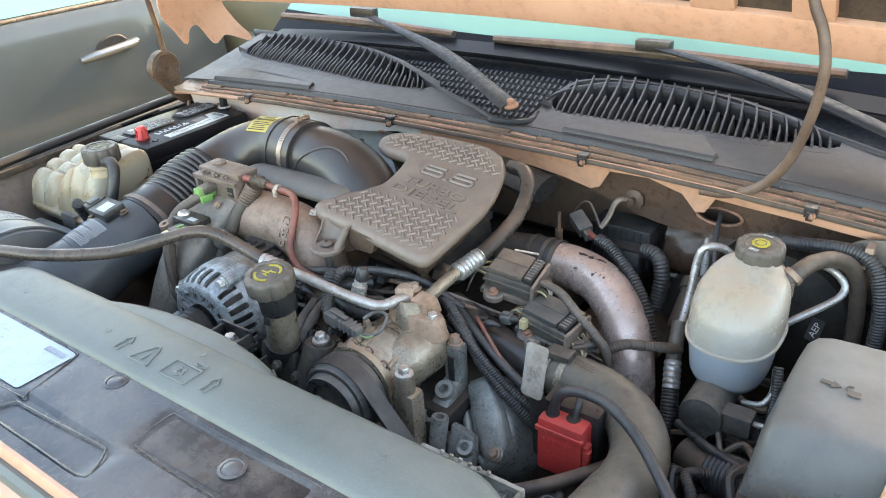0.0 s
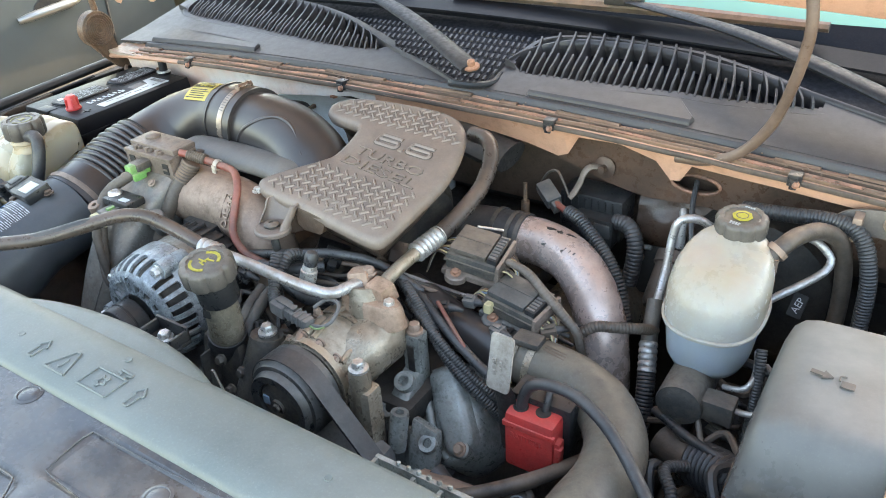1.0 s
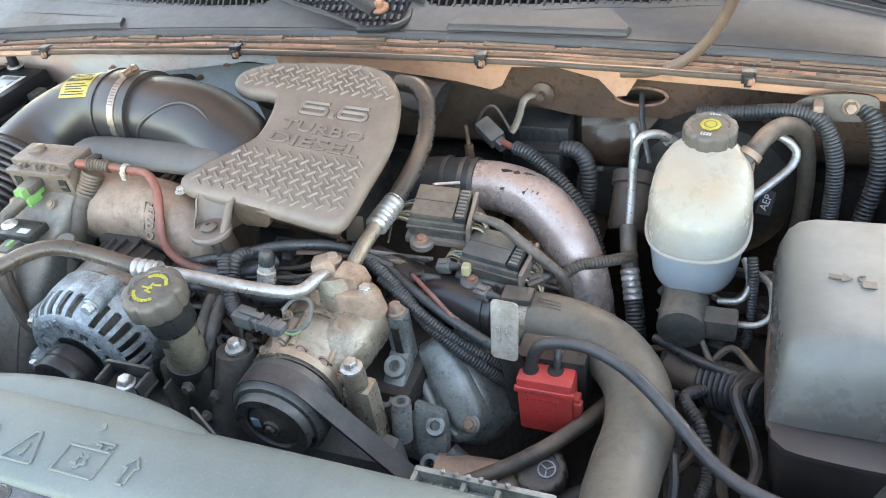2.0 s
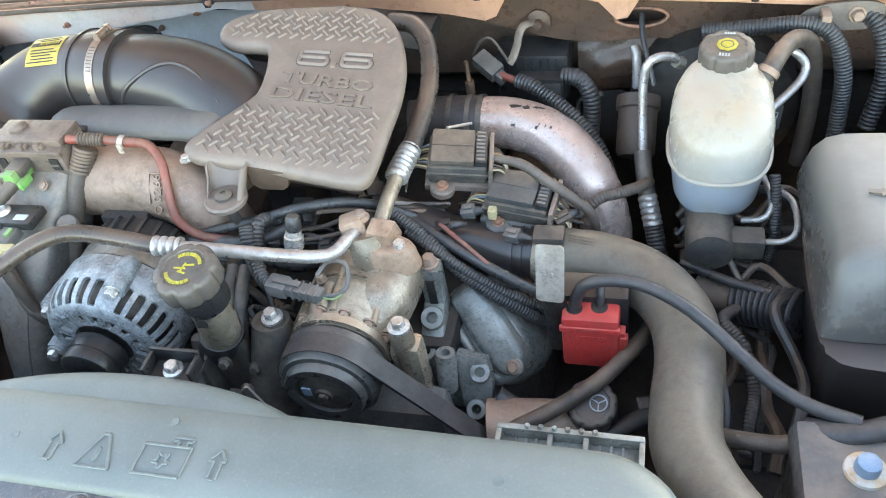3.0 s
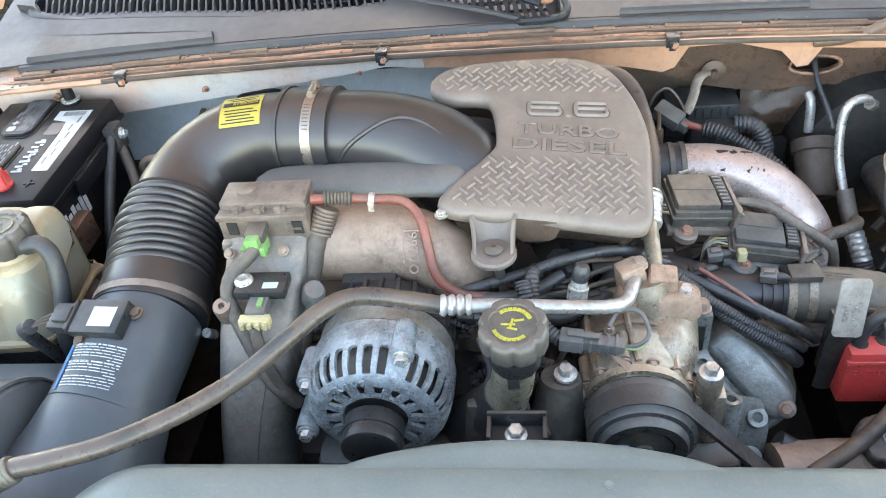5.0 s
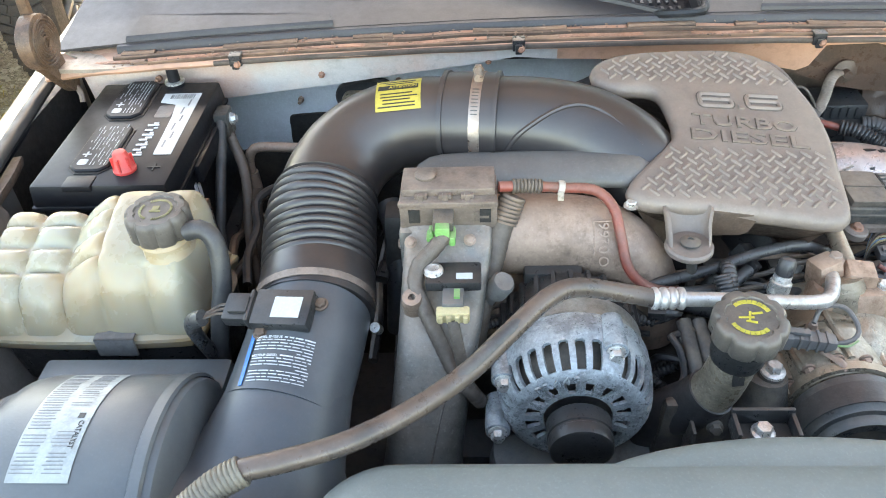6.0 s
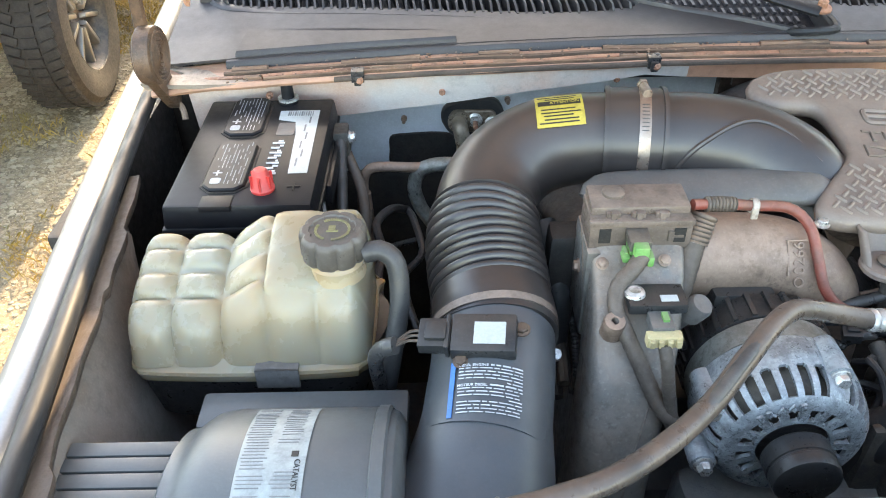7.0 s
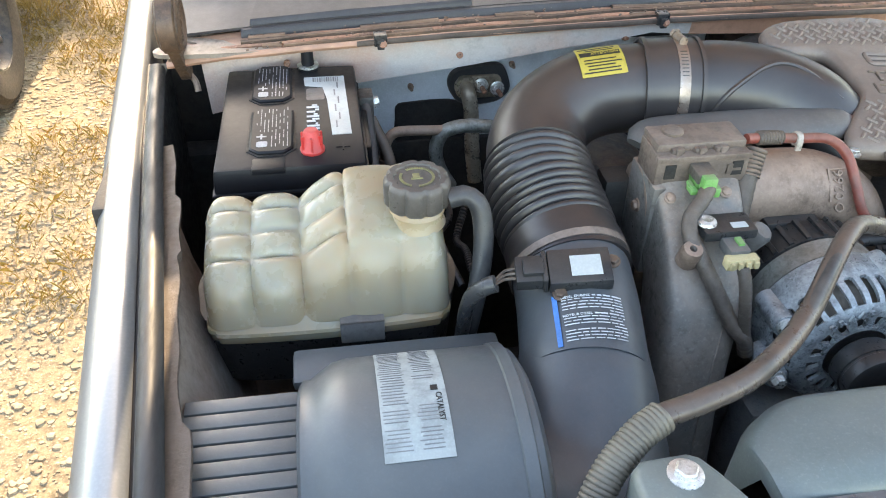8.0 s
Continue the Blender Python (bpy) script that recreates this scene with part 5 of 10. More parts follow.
def tank_shell():
    prof = [(0.452, 1.070), (0.452, 1.122), (0.445, 1.142), (0.425, 1.148), (0.395, 1.142), (0.362, 1.133), (0.336, 1.123), (0.320, 1.108), (0.312, 1.088), (0.308, 1.066)]
    line = [(p.x, p.y) for p, _ in spline([(*q, 0) for q in prof], 0.0032)]
    nx = 110
    rings = []
    for i in range(nx + 1):
        u = i / nx
        x = -0.788 + 0.258 * u
        s = min(1.0, max(0.0, (x + 0.690) / 0.058))
        rise = 0.027 * s * s * (3 - 2 * s)
        if x > -0.548:
            s = min(1.0, (x + 0.548) / 0.018)
            rise -= 0.030 * s * s
        end = min(1.0, min(u, 1 - u) / 0.085)
        round_off = 0.022 * (1 - math.sqrt(max(0.0, 1 - (1 - end) ** 2)))
        col = pillow(u * 5)
        row = []
        for k, (y, z) in enumerate(line):
            a, b = line[max(0, k - 1)], line[min(len(line) - 1, k + 1)]
            ny, nz = b[1] - a[1], a[0] - b[0]
            q = max(1e-6, math.hypot(ny, nz))
            if y > 0.352:
                rowf = pillow((y - 0.352) / 0.0325) if y < 0.4495 else 1.0
            else:
                rowf = 1 - max(0.0, 1 - (0.352 - y + max(0.0, 1.123 - z)) / 0.016) ** 3.2
            smooth_top = min(1.0, max(0.0, (u - 0.56) / 0.06))
            rowf = rowf + (1 - rowf) * smooth_top
            colf = col if u < 0.6 else col + (1 - col) * (0.75 if y > 0.335 else 0.35)
            d = 0.0095 * (min(1.0, rowf) * colf - 1)
            foot = min(1.0, max(0.0, (z - 1.066) / 0.02))
            d = d * (0.35 + 0.65 * foot) - round_off
            h = max(0.0, min(1.0, (z - 1.066) / 0.06))
            row.append((x, y + d * ny / q, z + d * nz / q + rise * h))
        row.append((x, 0.38, 1.062))
        rings.append(row)
    return skin(rings)


tank = thing("coolant_tank", (-0.66, 0.38, 1.0), "translucent yellowed coolant expansion tank with rounded lobes and stains", "coolant tank")
part("tank_body", tank_shell(), tank_plastic, tank, smooth=80)
part("tank_flange", slab(outline([(-0.787, 0.332), (-0.778, 0.314), (-0.762, 0.307), (-0.66, 0.303), (-0.556, 0.307), (-0.540, 0.314), (-0.531, 0.332), (-0.530, 0.43), (-0.545, 0.455), (-0.77, 0.455), (-0.787, 0.44)], 0.004), [(0.004, 1.044), (0.001, 1.047), (0.0, 1.054), (-0.002, 1.058), (-0.001, 1.062), (0.004, 1.065), (0.010, 1.072)]), tank_plastic, tank)
part("tank_lower", slab(outline([(-0.79, 0.33), (-0.66, 0.312), (-0.54, 0.32), (-0.53, 0.44), (-0.78, 0.45)], 0.01), [(0.03, 0.955), (0.012, 0.97), (0.006, 1.03), (0.004, 1.055)]), black, tank, "black lower tray of the tank")
part("flange_clip", box(-0.650, -0.604, 0.2975, 0.3010, 1.043, 1.070) + box(-0.650, -0.604, 0.2975, 0.316, 1.067, 1.070), grey_plastic, tank, "grey metal flange clip", bevel=0.002)
part("neck", spun([(0.030, 0), (0.027, 0.006), (0.026, 0.014), (0.029, 0.016), (0.026, 0.02), (0.026, 0.03)], Matrix.Translation((-0.561, 0.364, 1.148)), 28), tank_plastic, tank)
tcap = part("cap", knobbed(0.0345, 0.031, 9, 0.10).at(Matrix.Translation((-0.561, 0.364, 1.172))), cap_black, tank, "dark brown screw cap with yellow print")
tm = Matrix.Translation((-0.561, 0.364, 1.2012))
part("print", total([box(-0.0008, 0.0008, 0.0155, 0.0182, 0, 0.0012).at(tm @ pose(0, 0, 0, 0, 0, 8 * k)) for k in range(45) if k not in (5, 6, 7, 20, 21, 22)] + [box(-0.006, 0.006, -0.004, -0.002, 0, 0.0012).at(tm), box(-0.004, 0.003, -0.001, 0.006, 0, 0.0012).at(tm)]), faded_yellow, tcap)
part("overflow_hose", tube([(-0.530, 0.352, 1.180), (-0.512, 0.352, 1.183), (-0.498, 0.345, 1.170), (-0.496, 0.330, 1.13), (-0.505, 0.312, 1.08), (-0.515, 0.31, 1.02), (-0.52, 0.33, 0.95)], 0.0105, 14, 0.008), rubber, tank, "black rubber overflow hose")

# air filter housing
box_thing = thing("air_filter_housing", (-0.62, 0.12, 0.85), "dark grey plastic air filter housing with a white printed label", "air filter")
AM = Matrix.Translation((0, 0.125, 0.998)) @ Matrix(((0, 0, 1, 0), (1, 0, 0, 0), (0, 1, 0, 0), (0, 0, 0, 1)))
shell = part("housing_shell", spun([(0.05, -0.690), (0.118, -0.690), (0.122, -0.687), (0.122, -0.680), (0.128, -0.672), (0.136, -0.660), (0.139, -0.645), (0.139, -0.515), (0.137, -0.508), (0.137, -0.502), (0.134, -0.494), (0.124, -0.488), (0.06, -0.486)], AM, 64), filter_grey, box_thing)
part("band", spun([(0.1375, -0.514), (0.1408, -0.512), (0.1408, -0.502), (0.1375, -0.500)], AM, 64, False, False), filter_grey, shell)
part("mount_flange", box(-0.700, -0.488, 0.235, 0.282, 1.044, 1.057), filter_grey, box_thing, bevel=0.006)
part("lower_box", box(-0.79, -0.44, -0.12, 0.24, 0.78, 0.99), filter_grey, box_thing, bevel=0.02)
ribbed = part("ribbed_lid", box(-0.789, -0.688, -0.14, 0.186, 0.95, 1.096), filter_grey, box_thing, "ribbed grey plastic lid", bevel=0.006)
for k in range(18):
    y = 0.1765 - 0.0168 * k
    part("lid_rib", box(-0.7875, -0.690, y - 0.0079, y + 0.0068, 1.094, 1.1015), filter_grey, ribbed, bevel=0.0012)
LP, LU = (-0.5930, 0.125, 0.998), (0, 0, 1)
lab = part("label", on_curve(LP, (1, 0, 0), LU, 0.139, 0.146, 0.056, -0.155, n=16), label_faded, box_thing, "faded grey-white emissions label with worn print")
rl = random.Random(11)
for k in range(38):
    for j, (c, w) in enumerate(((-0.0145, 0.022), (0.0125, 0.019))):
        if rl.random() < 0.92 and not (j and 11 < k < 20):
            part("print_line", on_curve((LP[0] + c - 0.002 * rl.random(), LP[1], LP[2]), (1, 0, 0), LU, 0.139, 0.0009, w * rl.uniform(0.8, 1.0), 0.31 - 0.0255 * k, 0.0003, 0.0014, 1), ink_grey, lab)
part("print_block", on_curve((-0.5745, 0.125, 0.998), (1, 0, 0), LU, 0.139, 0.006, 0.006, -0.10, 0.0003, 0.0017, 2), ink_black, lab)
part("heading", lettering("CATALYST", 0.030, 0.005, 0.0006).at(Matrix.Translation((-0.5715, 0.118, 1.1382)) @ pose(0, 0, 0, 2, 0, -90)), ink_black, lab)

# intake duct from the filter to the turbo
duct = thing("intake_duct", (-0.38, 0.3, 1.0), "black plastic intake duct with a bellows and a yellow warning sticker", "intake duct")
part("outlet_cone", tube([(-0.520, 0.095, 0.985), (-0.475, 0.105, 0.99), (-0.440, 0.135, 1.01), (-0.422, 0.175, 1.04), (-0.413, 0.215, 1.058), (-0.409, 0.245, 1.070)], [0.125, 0.118, 0.095, 0.073, 0.0655, 0.0620], 36, 0.012), airbox_grey, duct, smooth=60)
part("lower_body", tube([(-0.425, 0.17, 1.03), (-0.43, 0.12, 0.97), (-0.435, 0.07, 0.87)], [0.07, 0.09, 0.10], 28, 0.02), airbox_grey, duct, smooth=60)
part("sensor_tube", tube([(-0.4155, 0.200, 1.0585), (-0.409, 0.240, 1.069), (-0.403, 0.280, 1.079), (-0.399, 0.322, 1.088)], 0.0635, 40, 0.01), airbox_grey, duct)
part("bellows", tube([(-0.399, 0.365, 1.099), (-0.402, 0.40, 1.108), (-0.405, 0.44, 1.120), (-0.402, 0.482, 1.131)], [0.062, 0.0635, 0.0635, 0.061], 40, wave=(0.0118, 0.0075)), duct_black, duct, "ribbed black rubber bellows", smooth=60)
part("bellows_cuff", tube([(-0.398, 0.322, 1.087), (-0.398, 0.345, 1.093), (-0.400, 0.372, 1.100)], [0.0665, 0.067, 0.0645], 40, 0.006), duct_black, duct)
part("elbow", tube([(-0.402, 0.476, 1.130), (-0.397, 0.510, 1.138), (-0.378, 0.545, 1.152), (-0.340, 0.568, 1.168), (-0.295, 0.573, 1.178), (-0.245, 0.564, 1.184)], [0.060, 0.060, 0.059, 0.0575, 0.056, 0.0555], 40, 0.008), duct_black, duct, "smooth black plastic elbow", smooth=60)
part("cuff", tube([(-0.250, 0.565, 1.184), (-0.225, 0.561, 1.186), (-0.188, 0.556, 1.186)], 0.0605, 40, 0.005), duct_black, duct)
part("cuff_rib", ring((-0.252, 0.5655, 1.1836), (1, -0.16, 0.05), 0.060, 0.006, 0.003) + ring((-0.190, 0.556, 1.186), (1, -0.12, 0.0), 0.060, 0.005, 0.003), duct_black, duct)
part("turbo_duct", tube([(-0.195, 0.557, 1.186), (-0.145, 0.552, 1.184), (-0.09, 0.543, 1.174), (-0.04, 0.522, 1.152), (-0.005, 0.49, 1.115)], [0.056, 0.058, 0.060, 0.062, 0.060], 40, 0.008), duct_black, duct, "black moulded duct into the turbo", smooth=60)
part("mould_line", tube([(-0.184, 0.501, 1.170), (-0.180, 0.499, 1.183), (-0.168, 0.499, 1.202), (-0.150, 0.503, 1.216), (-0.120, 0.513, 1.229), (-0.094, 0.518, 1.231), (-0.068, 0.513, 1.224), (-0.045, 0.499, 1.211), (-0.025, 0.482, 1.196)], 0.0034, 8, 0.006).at(Matrix.Translation((0.0, 0.0008, -0.0020))), duct_black, duct, "raised moulded ridge")
part("mould_line", tube([(-0.184, 0.501, 1.170), (-0.170, 0.497, 1.172), (-0.150, 0.494, 1.168), (-0.135, 0.4925, 1.163)], 0.0024, 8, 0.006).at(Matrix.Translation((0.0, 0.0016, -0.0006))), duct_black, duct)
hc = part("hose_clamp", ring((-0.212, 0.5595, 1.186), (1, -0.14, 0.02), 0.0605, 0.013, 0.0014), clamp_steel, duct, "bright steel worm clamp")
part("clamp_screw", tube([(-0.213, 0.548, 1.2505), (-0.213, 0.570, 1.2490)], 0.0055, 12, 0.01) + spun([(0.007, 0), (0.007, 0.006), (0.0055, 0.007)], along((-0.213, 0.571, 1.249), (0, 1, -0.05)), 6), clamp_steel, hc)
part("clamp_slots", total([on_curve((-0.212, 0.5595, 1.186), (1, -0.14, 0.02), (0, -0.6, 0.8), 0.0605, 0.0012, 0.008, -0.25 + 0.075 * k, 0.0005, 0.0014, 1) for k in range(8)]), dark_iron, hc)
c2 = part("hose_clamp", ring((-0.3985, 0.332, 1.090), (-0.05, 1, 0.27), 0.0668, 0.009, 0.0012), block_tan, duct, "dusty steel worm clamp")
part("clamp_screw", tube([(-0.333, 0.318, 1.066), (-0.331, 0.330, 1.050)], 0.006, 10, 0.006), zinc, c2)
stick = part("warning_sticker", on_curve((-0.306, 0.573, 1.1770), (1, -0.02, 0.10), (0, -0.30, 0.95), 0.0562, 0.050, 0.056, 0, n=10), yellow_paper, duct, "yellow warning sticker with black print")
part("heading_bar", on_curve((-0.306, 0.573, 1.1770), (1, -0.02, 0.10), (0, -0.30, 0.95), 0.0562, 0.0078, 0.050, -0.147, 0.0003, 0.0014, 3), ink_black, stick, "black heading bar")
part("heading", lettering("ATTENTION", 0.034, 0.0046, 0.0005).at(Matrix.Translation((-0.306, 0.5640, 1.2348)) @ pose(0, 0, 0, 9, -6, -1)), yellow_paper, stick)
for k in range(7):
    part("print_line", on_curve((-0.308 + 0.003 * (k % 2), 0.573, 1.1770), (1, -0.02, 0.10), (0, -0.30, 0.95), 0.0562, 0.0016, 0.046 - 0.006 * (k % 3), (0.36, 0.28, 0.20, 0.12, 0.04, -0.28, -0.35)[k], 0.0003, 0.0014, 2), ink_black, stick)
# printed lines and blue flash on the sensor tube
TAX, TUP, TP = (0.10, 0.96, 0.26), (0.10, -0.25, 1), (-0.411, 0.232, 1.066)
note = part("printed_notice", on_curve((TP[0] + 0.000, TP[1], TP[2]), TAX, TUP, 0.0646, 0.005, 0.056, -0.64, n=3), ink_blue, duct, "pale blue and white printed notice")
rn = random.Random(31)
for k in range(15):
    a = -0.08 if k in (0, 6) else -0.54
    while a < 0.36:
        l = rn.uniform(0.05, 0.22)
        if k not in (5, 10) or a > 0.1:
            part("print_line", on_curve(TP, TAX, TUP, 0.0646, 0.0646 * (min(a + l, 0.40) - a), 0.0015 if k in (0, 6) else 0.0010, (a + min(a + l, 0.40)) / 2, 0.0003, 0.0008, 4).at(Matrix.Translation(Vector(TAX).normalized() * (0.024 - 0.0034 * k))), ink_white, note)
        a += l + 0.025


def round_tube(g, p, d, up, r, bend, shift):
    """Bends a flat figure round an axis."""
    d, u = Vector(d).normalized(), Vector(up).normalized()
    q = d.cross(u).normalized()
    u = q.cross(d)
    return Geo([Vector(p) + d * (y + shift) + (u * math.cos(bend + x / r) + q * math.sin(bend + x / r)) * (r + z + 0.0007) for x, y, z in g.v], g.f)


for text, shift in (("DIESEL ENGINE", 0.0238), ("MOTEUR DIESEL", 0.0034)):
    part("heading", round_tube(lettering(text, 0.028, 0.0026, 0.0004, 0.01), TP, TAX, TUP, 0.0646, -0.33, shift), ink_white, note)
# mass-flow sensor
sens = part("flow_sensor", box(-0.030, 0.032, -0.021, 0.021, -0.004, 0.013).at(along((-0.413, 0.268, 1.139), (-0.12, -0.24, 1), (0, 1, 0)) @ pose(0, 0, 0, 0, 0, -8)), black, duct, "black mass-flow sensor with a code label", bevel=0.003)
sm = along((-0.413, 0.268, 1.139), (-0.12, -0.24, 1), (0, 1, 0)) @ pose(0, 0, 0, 0, 0, -8)
part("sensor_label", box(-0.008, 0.022, -0.013, 0.011, 0.013, 0.0136).at(sm), label_white, sens, "white code label")
part("plug", box(-0.062, -0.030, -0.016, 0.016, -0.003, 0.012).at(sm) + box(-0.055, -0.034, -0.010, 0.010, 0.010, 0.017).at(sm) + box(-0.036, -0.031, -0.019, 0.019, -0.005, 0.015).at(sm), black, sens, bevel=0.0025)
part("sensor_screw", hexbolt(sm @ Vector((0.036, 0.012, -0.002)), (-0.1, -0.2, 1), 0.006, 0.006), brown_panel, sens)
part("sensor_screw", hexbolt(sm @ Vector((-0.020, -0.024, -0.002)), (-0.1, -0.2, 1), 0.006, 0.006), brown_panel, sens)
part("sensor_wires", total([tube([sm @ Vector((-0.060, 0.006 * k, 0.004)), sm @ Vector((-0.072, 0.005 * k, 0.003)), (-0.500, 0.262 + 0.002 * k, 1.138)], 0.0016, 6, 0.006) for k in (-1, 0, 1)]), brown_hose, sens)
part("wire_boot", tube([(-0.497, 0.262, 1.139), (-0.510, 0.266, 1.130), (-0.520, 0.28, 1.10), (-0.52, 0.31, 1.02)], [0.009, 0.009, 0.008, 0.008], 10, 0.008), loom, sens)

# ---- engine: cover, casting, alternator, compressor, fillers, pipes ----
block = thing("engine_block", (0.05, 0.5, 0.5), "grimy dark diesel engine block deep in the bay", "engine")
part("crankcase", box(-0.30, 0.36, 0.26, 0.845, 0.50, 0.86, 0.03), deep_grey, block, bevel=0.03)
part("bay_floor", box(-0.70, 0.72, 0.05, 0.845, 0.40, 0.46), deep_grey, block, bevel=0.02)
part("front_cover", box(-0.22, 0.30, 0.20, 0.28, 0.55, 0.95, 0.015), deep_grey, block, bevel=0.02)
part("valve_cover", tube([(0.33, 0.42, 0.86), (0.34, 0.55, 0.88), (0.35, 0.80, 0.88)], [0.07, 0.08, 0.08], 16, 0.05, flat=0.7), alloy_dirty, block)
part("valve_cover", tube([(-0.20, 0.34, 0.92), (-0.21, 0.5, 0.94), (-0.22, 0.80, 0.94)], 0.085, 16, 0.05, flat=0.7), dark_iron, block)
part("valley_plate", box(-0.15, 0.28, 0.30, 0.84, 0.93, 0.97), shade_black, block, bevel=0.01)
part("turbo_housing", spun([(0.02, -0.05), (0.075, -0.05), (0.085, -0.02), (0.085, 0.03), (0.06, 0.06), (0.02, 0.06)], along((0.05, 0.62, 1.05), (1, -0.3, 0)), 28), dark_iron, block, "grimy turbocharger housing")
part("heat_shield", tube([(-0.06, 0.72, 1.12), (0.05, 0.76, 1.14), (0.18, 0.76, 1.12)], 0.045, 14, 0.03, flat=0.5), rubber, block)

cover = thing("engine_cover", (0.08, 0.5, 1.1), "dusty taupe engine cover with tread pattern and raised lettering", "engine cover")
COVER = [(-0.068, 0.600), (-0.070, 0.622), (-0.050, 0.642), (-0.012, 0.656), (0.060, 0.666), (0.115, 0.668), (0.152, 0.655), (0.178, 0.622), (0.196, 0.570), (0.202, 0.520), (0.198, 0.460), (0.194, 0.408), (0.186, 0.388), (0.165, 0.383), (0.100, 0.390), (0.040, 0.396), (-0.022, 0.400), (-0.045, 0.407), (-0.049, 0.422), (-0.030, 0.450), (0.008, 0.495), (0.016, 0.515), (0.014, 0.552), (0.006, 0.582), (-0.010, 0.588), (-0.045, 0.588)]


def cover_z(x, y):
    return 1.160 + 0.21 * (y - 0.40) - 0.07 * (x - 0.19)


def on_cover(g):
    return Geo([(x, y, z + cover_z(x, y)) for x, y, z in g.v], g.f)


co = outline(COVER, 0.0045)
part("cover_top", on_cover(slab(co, [(0.006, -0.022), (0.002, -0.018), (-0.001, -0.010), (0.0005, -0.005), (0.003, -0.0015), (0.008, 0.0)])), cover_taupe, cover, smooth=55)
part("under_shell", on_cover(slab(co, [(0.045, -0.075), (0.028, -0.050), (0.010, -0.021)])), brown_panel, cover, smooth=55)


def tread(ymin, ymax, x0, x1):
    """Short bars that lie crosswise by turns, like the treads of a step."""
    safe = inset(co, 0.012)
    bars, p = [], 0.0118
    for j in range(-40, 41):
        for i in range(-40, 41):
            x, y = 0.08 + p * (i - j) * 0.7071, 0.53 + p * (i + j) * 0.7071
            if ymin < y < ymax and inside(x, y, safe):
                m = Matrix.Translation((x, y, 0)) @ pose(0, 0, 0, 0, 0, 45 if (i + j) % 2 else -45)
                bars.append(on_cover(slab(rounded(0.0146, 0.0040, 0.0018, 2), [(0, -0.0006), (0.0003, 0.0010), (0.0012, 0.0021)]).at(m)))
    return bars


for g in tread(0.404, 0.482, -0.045, 0.20) + tread(0.604, 0.660, -0.07, 0.20):
    part("tread_bar", g, cover_taupe, cover)


def squared_six(w, h, r, flat):
    """A wide figure six drawn in one rounded stroke."""
    a, b, c = w / 2 - r, h / 2 - r, 0.0045
    p = [(a, b), (-a + c, b), (-a + 0.3 * c, b - 0.3 * c), (-a, b - c), (-a, 0.0), (-a, -b + c), (-a + 0.3 * c, -b + 0.3 * c), (-a + c, -b), (0, -b), (a - c, -b), (a - 0.3 * c, -b + 0.3 * c), (a, -b + c), (a, -c), (a - 0.3 * c, -0.3 * c + 0.001), (a - c, 0.001), (0, 0.001), (-a, 0.001)]
    return tube([(x, y, 0) for x, y in p], r, 8, 0.003, flat=flat)


# a flat darker stroke below each figure imitates the shade at its edges
for x in (0.0765, 0.1345):
    at = Matrix.Translation((x, 0.567 - 0.0175 * (x - 0.105), 0)) @ pose(0, 0, 0, 0, 0, -1)
    part("letter_groove", on_cover(squared_six(0.0468, 0.0298, 0.0044, 0.22).at(at)), outline_shade, cover, "dark outline painted as shade round the raised lettering")
    part("lettering", on_cover(squared_six(0.044, 0.027, 0.0030, 1.0).at(at)), cover_taupe, cover, "raised lettering in cover colour")
part("lettering", on_cover(box(-0.0035, 0.0035, -0.0035, 0.0035, 0, 0.0028).at(Matrix.Translation((0.1055, 0.5565, -0.0002)))), cover_taupe, cover, "raised lettering in cover colour")
for text, x, y, w, h, turn in (("TURBO", 0.104, 0.529, 0.122, 0.018, -4), ("DIESEL", 0.104, 0.503, 0.134, 0.018, -4)):
    # wider dark copy of the word, painted shade along the letter edges
    part("letter_groove", on_cover(lettering(text, w * 1.02, h * 1.08, 0.0007, 0.02).at(Matrix.Translation((x, y, -0.0002)) @ pose(0, 0, 0, 0, 0, turn))), outline_shade, cover, "dark outline painted as shade round the raised lettering")
    part("lettering", on_cover(lettering(text, w, h, 0.0026, 0.004).at(Matrix.Translation((x, y, -0.0002)) @ pose(0, 0, 0, 0, 0, turn))), cover_taupe, cover, "raised lettering in cover colour")
lug = part("mount_lug", spun([(0.006, 1.133), (0.0245, 1.133), (0.0262, 1.135), (0.0262, 1.139), (0.024, 1.1415), (0.012, 1.142), (0.006, 1.1415)], Matrix.Translation((0.014, 0.367, 0)), 32), cover_taupe, cover, "rounded mounting lug with a bolt")


def lug_funnel():
    """The flared wall that joins the lug to the cover, open at its front."""
    rings = []
    for k in range(19):
        a = radians(-28 + 236 * k / 18)
        c, q = math.cos(a), math.sin(a)
        row = []
        for r, y, z in ((0.0215, 0.367, 1.139), (0.0215, 0.375, 1.149), (0.0220, 0.385, 1.159), (0.0245, 0.394, 1.1695), (0.0275, 0.394, 1.1685), (0.0252, 0.385, 1.156), (0.0245, 0.375, 1.146), (0.0240, 0.367, 1.136)):
            row.append((0.014 + r * c, y + (0.72 if z > 1.15 else 0.9) * r * q, z))
        rings.append(row)
    return skin(rings)


